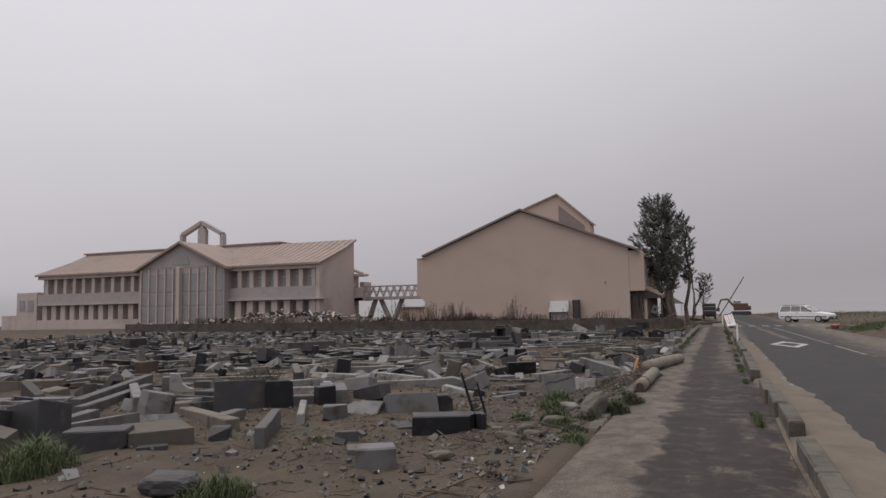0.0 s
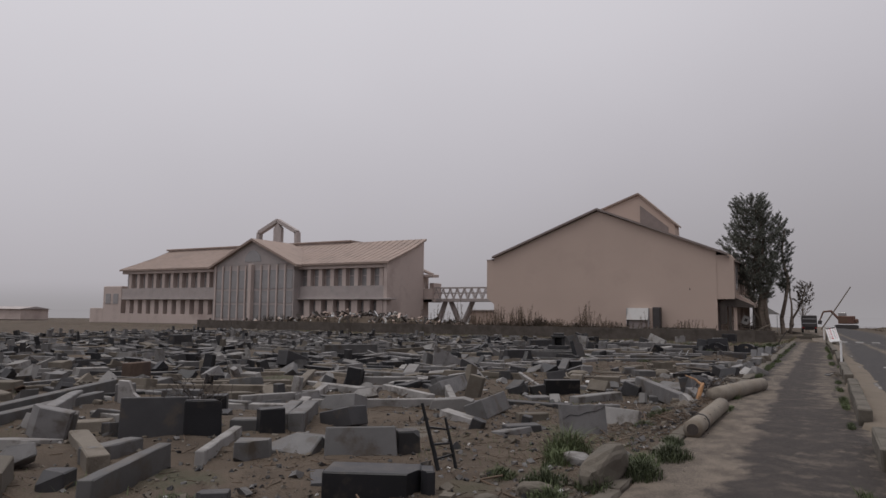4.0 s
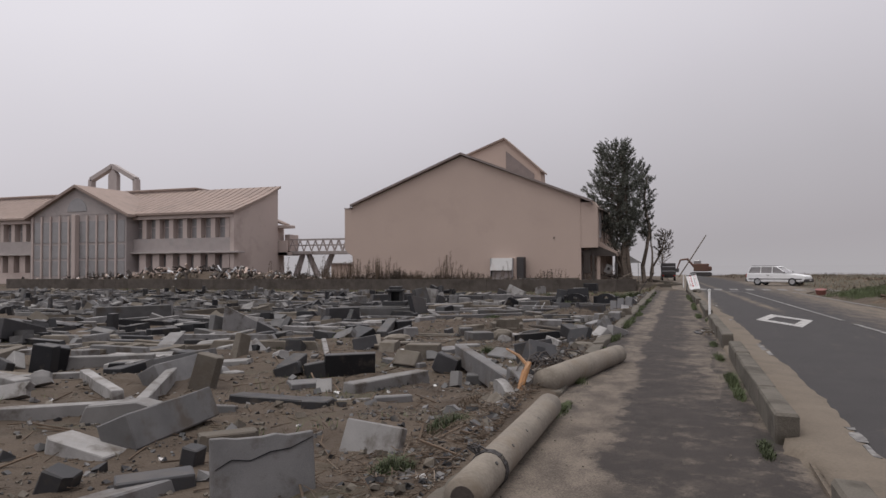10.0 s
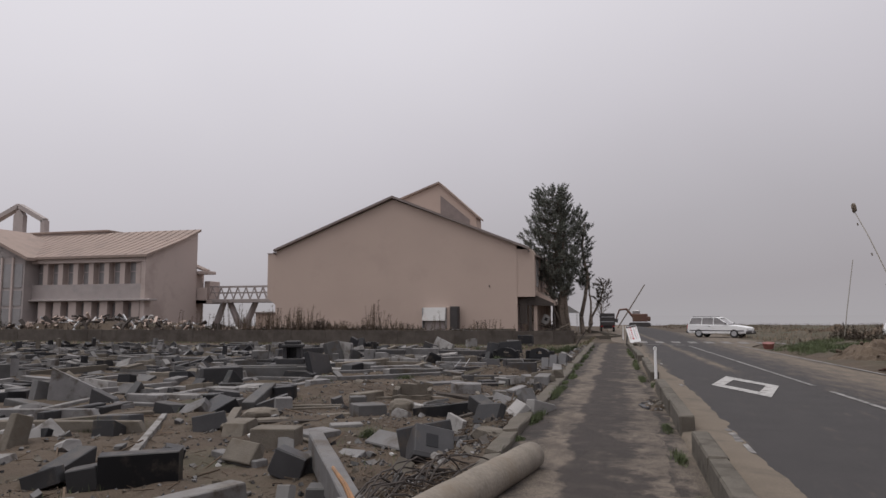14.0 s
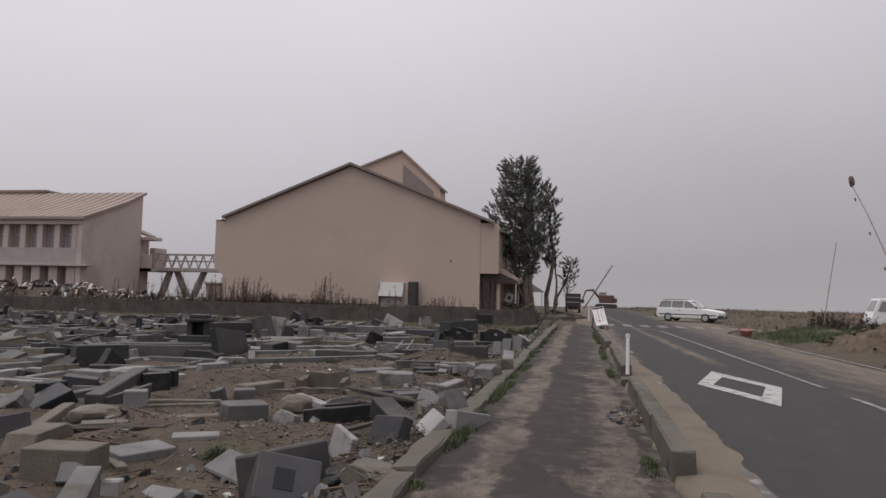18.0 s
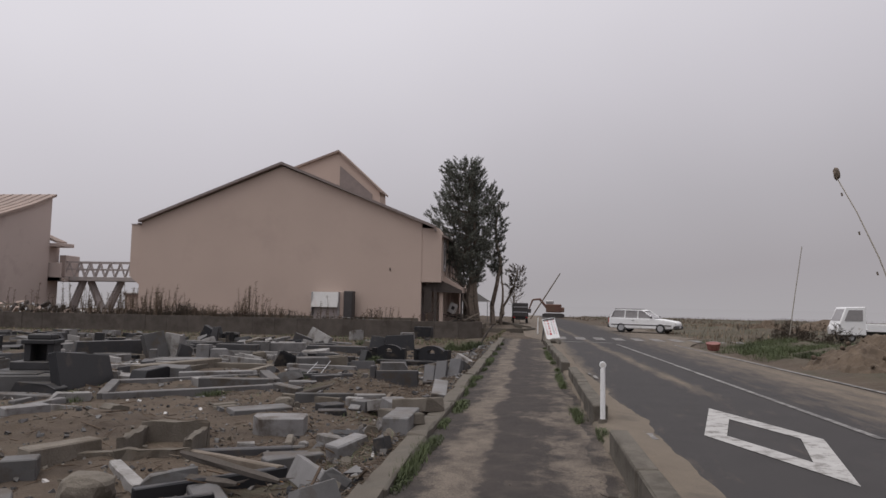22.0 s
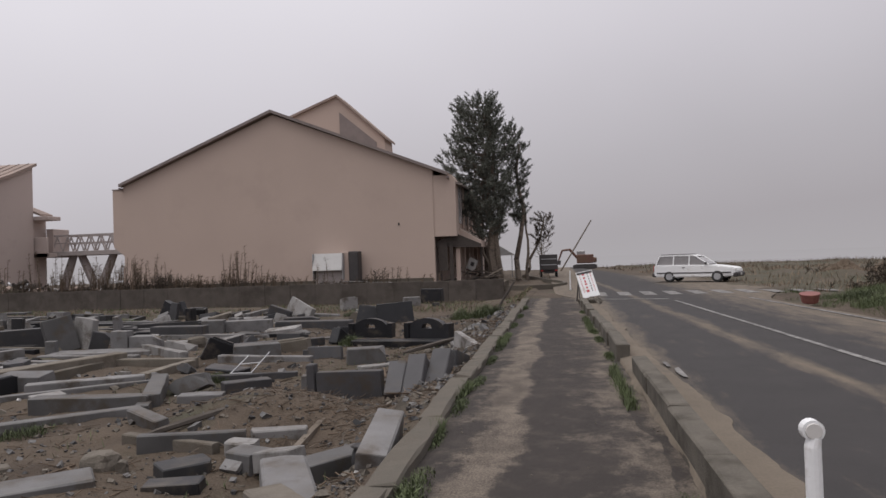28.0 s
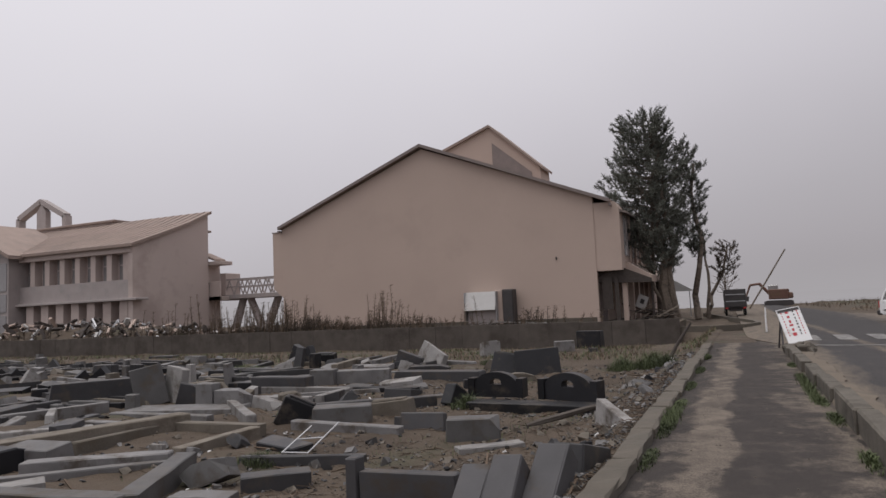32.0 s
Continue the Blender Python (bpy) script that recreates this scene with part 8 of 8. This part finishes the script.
# splintered beams thrown over the plots
for a, b, r in (((-3.9, 25.0, -0.12), (-2.45, 24.2, -0.16), 0.05), ((-4.1, 24.8, -0.32), (-3.0, 24.45, -0.28), 0.06), ((-3.0, 22.2, -0.3), (-2.1, 23.5, -0.15), 0.035), ((-6.8, 21.4, -0.36), (-5.4, 21.9, -0.33), 0.04), ((-3.3, 38.2, -0.3), (-2.2, 39.4, -0.1), 0.045), ((-4.8, 31.4, -0.3), (-4.1, 32.4, -0.16), 0.04)):
    beam = thing("splintered_beam", pose(*a), "broken grey timber beam lying over grave slabs", "timber", "broken timbers")
    d = Vector(b) - Vector(a)
    part("shaft", tube([d * k for k in (-0.02, 0.1, 0.35, 0.6, 0.85, 1.0)], [r * 0.5, r, r * 1.05, r, r * 0.9, r * 0.4], 6, 0.18, int(a[1] * 10)), M["plank"], beam)
    for k in range(3):
        part("splinter", tube([d * 0.95, d * (1.04 + 0.03 * k) + Vector((0.02 * k - 0.02, 0.02, 0.03 * k))], [r * 0.3, r * 0.08], 4), M["orange"] if k == 0 else M["plank"], beam)

# smashed slabs heaped along the edging
for lo, hi, n in ((16.5, 28.5, 40), (34.2, 46.0, 34), (13.0, 16.5, 14)):
    for i in range(n):
        x, y = -1.72 - abs(rnd.gauss(0, 0.55)), rnd.uniform(lo, hi)
        s = rnd.uniform(0.1, 0.3)
        mat = rnd.choice(("granite", "granite", "pale", "dark", "oldstone", "concrete", "black"))
        broken(x, y, s, rnd.uniform(0.04, 0.1), s * rnd.uniform(0.5, 0.9), rnd.uniform(-90, 90), mat, rnd.uniform(-75, -8), rnd.gauss(0, 20))

# rubble sunk in the weeds at the start of the path
for x, y, w, d, h, yaw in ((-1.95, 5.75, 0.36, 0.18, 0.18, 20), (-2.3, 5.4, 0.3, 0.17, 0.16, 70), (-2.05, 4.85, 0.26, 0.16, 0.13, 10), (-2.45, 4.95, 0.42, 0.16, 0.14, -25), (-1.9, 8.4, 0.26, 0.18, 0.14, 35)):
    boulder(x, y, w, d, h, yaw, "concrete")

# flower vase left among the slabs
vase = thing("grave_vase", pose(-1.88, 30.26, -0.46, 3, -3, 0), "slender grey-green stone flower vase", "vase")
part("body", tube([(0, 0, 0), (0, 0, 0.03), (0, 0, 0.12), (0, 0, 0.24), (0, 0, 0.32), (0, 0, 0.36), (0, 0, 0.38)], [0.07, 0.08, 0.075, 0.095, 0.08, 0.06, 0.09], 16), M["dark"], vase, smooth=True)
# black disc painted as the shaded inside of the mouth
part("mouth", tube([(0, 0, 0.379), (0, 0, 0.383)], [0.065, 0.065], 14), M["black"], vase)

# ---- the rest of the field, as it was left by the wave ----
rnd = random.Random(2011)
LAID = [(x, y) for x, y in PLACED]
KINDS = ("granite",) * 8 + ("dark",) * 6 + ("black",) * 4 + ("pale",) * 4 + ("oldstone",) * 3
BARE = ((-2.6, 4.7, 1.3), (-2.3, 6.9, 1.4), (-3.6, 2.2, 2.4), (-6.4, 29.5, 1.9), (-4.3, 33.0, 1.6), (-5.2, 20.4, 1.1), (-2.6, 9.2, 1.6), (-5.0, 24.0, 1.0), (-3.4, 12.6, 1.2))


def free_spot(x, y, gap):
    if any((x - a) ** 2 + (y - b) ** 2 < r * r for a, b, r in BARE):
        return False
    return all((x - a) ** 2 + (y - b) ** 2 > gap * gap for a, b in LAID)


def random_stone(x, y):
    yaw = rnd.choice((0, 0, 90, 4)) + rnd.gauss(0, 14)
    mat = rnd.choice(KINDS)
    k = rnd.random()
    if k < 0.38:
        block(x, y, rnd.uniform(0.4, 1.1), rnd.uniform(0.3, 0.6), rnd.uniform(0.12, 0.3), yaw, mat, rnd.gauss(0, 5), rnd.gauss(0, 5))
    elif k < 0.55:
        block(x, y, rnd.uniform(0.5, 1.2), rnd.uniform(0.35, 0.7), rnd.uniform(0.07, 0.14), yaw, mat, rnd.gauss(-3, 7), rnd.gauss(0, 7))
    elif k < 0.68:
        wedge(x, y, rnd.uniform(0.4, 0.9), rnd.uniform(0.2, 0.4), rnd.uniform(0.2, 0.42), yaw, mat, 0, rnd.choice((-1, 1)) * 20)
    elif k < 0.80:
        broken(x, y, rnd.uniform(0.3, 0.8), rnd.uniform(0.1, 0.25), rnd.uniform(0.2, 0.4), yaw, mat, rnd.uniform(-55, -10), rnd.gauss(0, 15))
    elif k < 0.88:
        hewn(x, y, rnd.uniform(0.8, 1.5), rnd.uniform(0.3, 0.45), rnd.uniform(0.22, 0.34), yaw, mat, 0, rnd.gauss(0, 8))
    else:
        a, n = math.radians(rnd.choice((0, 90)) + rnd.gauss(0, 8)), rnd.uniform(0.5, 1.2)
        bar(x - n * math.cos(a), y - n * math.sin(a), x + n * math.cos(a), y + n * math.sin(a), rnd.uniform(0.14, 0.24), rnd.uniform(0.12, 0.25), mat)
    LAID.append((x, y))


made = tries = 0
while made < 120 and tries < 6000:
    tries += 1
    x, y = -6.2 - 9 * rnd.random(), rnd.uniform(3.5, 50)
    if free_spot(x, y, 0.72):
        random_stone(x, y)
        made += 1

# plots still framed by their kerb bars
for i in range(20):
    for _ in range(60):
        x, y = -7.5 - 8 * rnd.random(), rnd.uniform(6, 48)
        if free_spot(x, y, 0.9):
            break
    w, d, mat = rnd.uniform(0.8, 1.3), rnd.uniform(0.6, 1.1), rnd.choice(("granite", "pale", "granite", "oldstone", "dark"))
    t, h = rnd.uniform(0.13, 0.2), rnd.uniform(0.1, 0.2)
    for x0, y0, x1, y1 in ((x - w, y - d, x + w, y - d), (x - w, y + d, x + w, y + d), (x - w, y - d + t, x - w, y + d - t), (x + w, y - d + t, x + w, y + d - t)):
        if rnd.random() < 0.8:
            bar(x0 + rnd.gauss(0, 0.04), y0 + rnd.gauss(0, 0.04), x1, y1, t, h, mat)
    LAID.append((x, y))

# farther off: the same stones, too many to tell apart
piles = {k: bmesh.new() for k in ("granite", "dark", "black", "pale", "oldstone")}
count = 0
while count < 2600:
    x = -9 - 46 * rnd.random() ** 1.2
    y = rnd.uniform(-6, 50.2)
    if y < -3 + (-x) * 0.05:
        continue
    if x > -15 and not free_spot(x, y, 0.7):
        continue
    count += 1
    z = ground_height(x, y) - 0.04
    kind = rnd.choice(KINDS)
    near = x > -16 and 4 < y < 50
    bm = bmesh.new() if near else piles[kind]
    yaw = rnd.choice((0, 0, 90)) + rnd.gauss(0, 16)
    k = rnd.random()
    if k < 0.25:
        w, d, h, tip = rnd.uniform(0.4, 1.1), rnd.uniform(0.3, 0.6), rnd.uniform(0.12, 0.34), 6
    elif k < 0.64:
        w, d, h, tip = rnd.uniform(1.2, 3.4), rnd.uniform(0.14, 0.24), rnd.uniform(0.1, 0.25), 1.2
    elif k < 0.8:
        w, d, h, tip = rnd.uniform(0.5, 1.3), rnd.uniform(0.4, 0.8), rnd.uniform(0.06, 0.12), 9
    elif k < 0.95:
        w, d, h, tip = rnd.uniform(0.3, 0.8), rnd.uniform(0.15, 0.3), rnd.uniform(0.2, 0.42), 24
    else:
        w, d, h, tip = rnd.uniform(0.15, 0.4), rnd.uniform(0.15, 0.3), rnd.uniform(0.4, 0.75), 6
    vs = add_box(bm, -w / 2, w / 2, -d / 2, d / 2, -0.1, h)
    t = rnd.uniform(0.8, 1.0)
    for v in vs[4:]:
        v.co.x *= t
        v.co.y *= t
    m = pose(x, y, z, rnd.gauss(0, tip), rnd.gauss(0, tip), yaw)
    for v in vs:
        v.co = m @ (v.co + Vector((rnd.uniform(-1, 1), rnd.uniform(-1, 1), rnd.uniform(-1, 1))) * 0.012)
    if near:
        shape = "grave_border" if w > 1.3 else "grave_stone" if h > 0.15 else "flat_stone"
        bmesh.ops.bevel(bm, geom=bm.edges[:], offset=min(0.012, 0.1 * min(w, d, h)), segments=1, affect="EDGES")
        tagged(link(shape, bm, M[kind]), f"{LOOK[kind]} {'border bar' if w > 1.3 else 'stone'} strewn over the grave field", "grave stone", "toppled grave stones")
for k, bm in piles.items():
    tagged(link("far_" + k + "_stones", bm, M[k]), f"field of toppled {LOOK[k]} grave stones", "grave stones", kind="stuff")

# chips, sticks and litter over the soil
litter = {"granite": bmesh.new(), "oldstone": bmesh.new(), "twig": bmesh.new(), "tarp": bmesh.new(), "dark": bmesh.new()}
for i in range(17000):
    x, y = -1.55 - 11 * rnd.random() ** 1.8, rnd.uniform(0, 48)
    k = rnd.random()
    kind = "oldstone" if k < 0.22 else "granite" if k < 0.42 else "twig" if k < 0.86 else "dark" if k < 0.99 else "tarp"
    s = rnd.uniform(0.008, 0.034) * (2.2 if rnd.random() < 0.08 else 1)
    z = ground_relief(x, y)
    if kind == "twig":
        add_box(litter[kind], -s * 5, s * 5, -s * 0.17, s * 0.17, 0, s * 0.25, pose(x, y, z, rnd.gauss(0, 8), rnd.gauss(0, 10), rnd.uniform(0, 180)))
    else:
        vs = add_box(litter[kind], -s, s, -s * 0.8, s * 0.8, -s * 0.4, s * 0.8, pose(x, y, z, rnd.uniform(-40, 40), rnd.uniform(-40, 40), rnd.uniform(0, 180)))
        for v in vs:
            v.co += Vector((rnd.uniform(-1, 1), rnd.uniform(-1, 1), rnd.uniform(-1, 1))) * s * 0.35
# finer rubble lies thickest towards the edging, in drifts
count = 0
while count < 15000:
    x, y = -1.5 - 6 * rnd.random() ** 2.0, rnd.uniform(4, 46)
    if noise.noise((x * 0.9, y * 0.7, 12)) < -0.05:
        continue
    count += 1
    k = rnd.random()
    kind = "oldstone" if k < 0.3 else "granite" if k < 0.42 else "dark" if k < 0.62 else "twig"
    s = rnd.uniform(0.004, 0.016)
    z = ground_relief(x, y) + 0.003
    if kind == "twig":
        add_box(litter[kind], -s * 6, s * 6, -s * 0.2, s * 0.2, 0, s * 0.3, pose(x, y, z, rnd.gauss(0, 10), rnd.gauss(0, 12), rnd.uniform(0, 180)))
    else:
        add_box(litter[kind], -s, s, -s * 0.7, s * 0.7, -s * 0.3, s * 0.8, pose(x, y, z, rnd.uniform(-40, 40), rnd.uniform(-40, 40), rnd.uniform(0, 180)))
names = dict(granite=("granite_chips", "small chips of broken granite on the soil"), oldstone=("stone_crumbs", "yellowish crumbs of stone on the soil"), twig=("dead_sticks", "dry sticks and straw washed over the soil"), tarp=("white_litter", "bits of white litter on the soil"), dark=("dark_gravel", "dark gravel scattered over the soil"))
for k, bm in litter.items():
    tagged(link(names[k][0], bm, M[k]), names[k][1], "litter", kind="stuff")
# pebbles and twigs on the path and along the kerb
bm = bmesh.new()
for i in range(500):
    x, y = (rnd.choice((-1, 1)) * rnd.uniform(0.55, 1.0), rnd.uniform(1, 50)) if rnd.random() < 0.7 else (rnd.uniform(-1, 1), rnd.uniform(1, 50))
    s = rnd.uniform(0.002, 0.008)
    vs = add_box(bm, -s, s, -s * 0.8, s * 0.8, -s * 0.4, s * 0.7, pose(x, y, 0.003, rnd.uniform(-30, 30), rnd.uniform(-30, 30), rnd.uniform(0, 180)))
tagged(link("path_pebbles", bm, M["oldstone"]), "pebbles and grit lying on the footpath", "grit", kind="stuff")

# place where the path's asphalt has caved in beside the kerb
rnd = random.Random(61)
cave = thing("caved_asphalt", pose(0.75, 22.85, 0.0), "caved-in asphalt with rubble beside the kerb", "rubble")
bm = bmesh.new()
rim, core = [], []
for k in range(26):
    a = k * math.tau / 26
    wide = 1 + 0.35 * noise.noise((math.cos(a) * 2, math.sin(a) * 2, 6)) + 0.12 * rnd.uniform(-1, 1)
    rim.append(bm.verts.new((0.2 * math.cos(a) * wide, 0.62 * math.sin(a) * wide, 0.006)))
    core.append(bm.verts.new((0.15 * math.cos(a) * wide + 0.02, 0.5 * math.sin(a) * wide, 0.018 + 0.012 * rnd.random())))
top = bm.verts.new((0.05, 0, 0.035))
for k in range(26):
    m2 = (k + 1) % 26
    bm.faces.new((rim[k], rim[m2], core[m2], core[k]))
    bm.faces.new((core[k], core[m2], top))
part("loose_soil", bm, M["soil_heap"], cave)
for k in range(9):
    # broken edges of asphalt tipping into the hole
    a = 2.0 + 0.36 * k
    s = rnd.uniform(0.03, 0.08)
    ob = part("asphalt_piece", box(-s, s, -s * 0.7, s * 0.7, -0.02, 0.012, 0.006), M["black"], cave)
    ob.matrix_local = pose(0.2 * math.cos(a), 0.55 * math.sin(a), 0.008, rnd.gauss(0, 9), rnd.gauss(0, 9), rnd.uniform(0, 180))
bits = {"kerb": bmesh.new(), "oldstone": bmesh.new(), "twig": bmesh.new(), "pale": bmesh.new()}
for k in range(130):
    x, y = rnd.gauss(0.04, 0.07), rnd.gauss(0, 0.3)
    kind = rnd.choice(("kerb", "kerb", "oldstone", "twig", "twig", "pale"))
    s = rnd.uniform(0.006, 0.03)
    if kind == "twig":
        add_box(bits[kind], -s * 4, s * 4, -0.003, 0.003, 0, 0.005, pose(x, y, 0.03, rnd.gauss(0, 14), rnd.gauss(0, 14), rnd.uniform(0, 180)))
    else:
        add_box(bits[kind], -s, s, -s * 0.7, s * 0.7, -s * 0.5, s * 0.6, pose(x, y, 0.026, rnd.uniform(-30, 30), rnd.uniform(-30, 30), rnd.uniform(0, 180)))
for kind, bm in bits.items():
    part({"kerb": "concrete_crumbs", "oldstone": "stone_crumbs", "twig": "splinters", "pale": "white_shards"}[kind], bm, M[kind], cave)
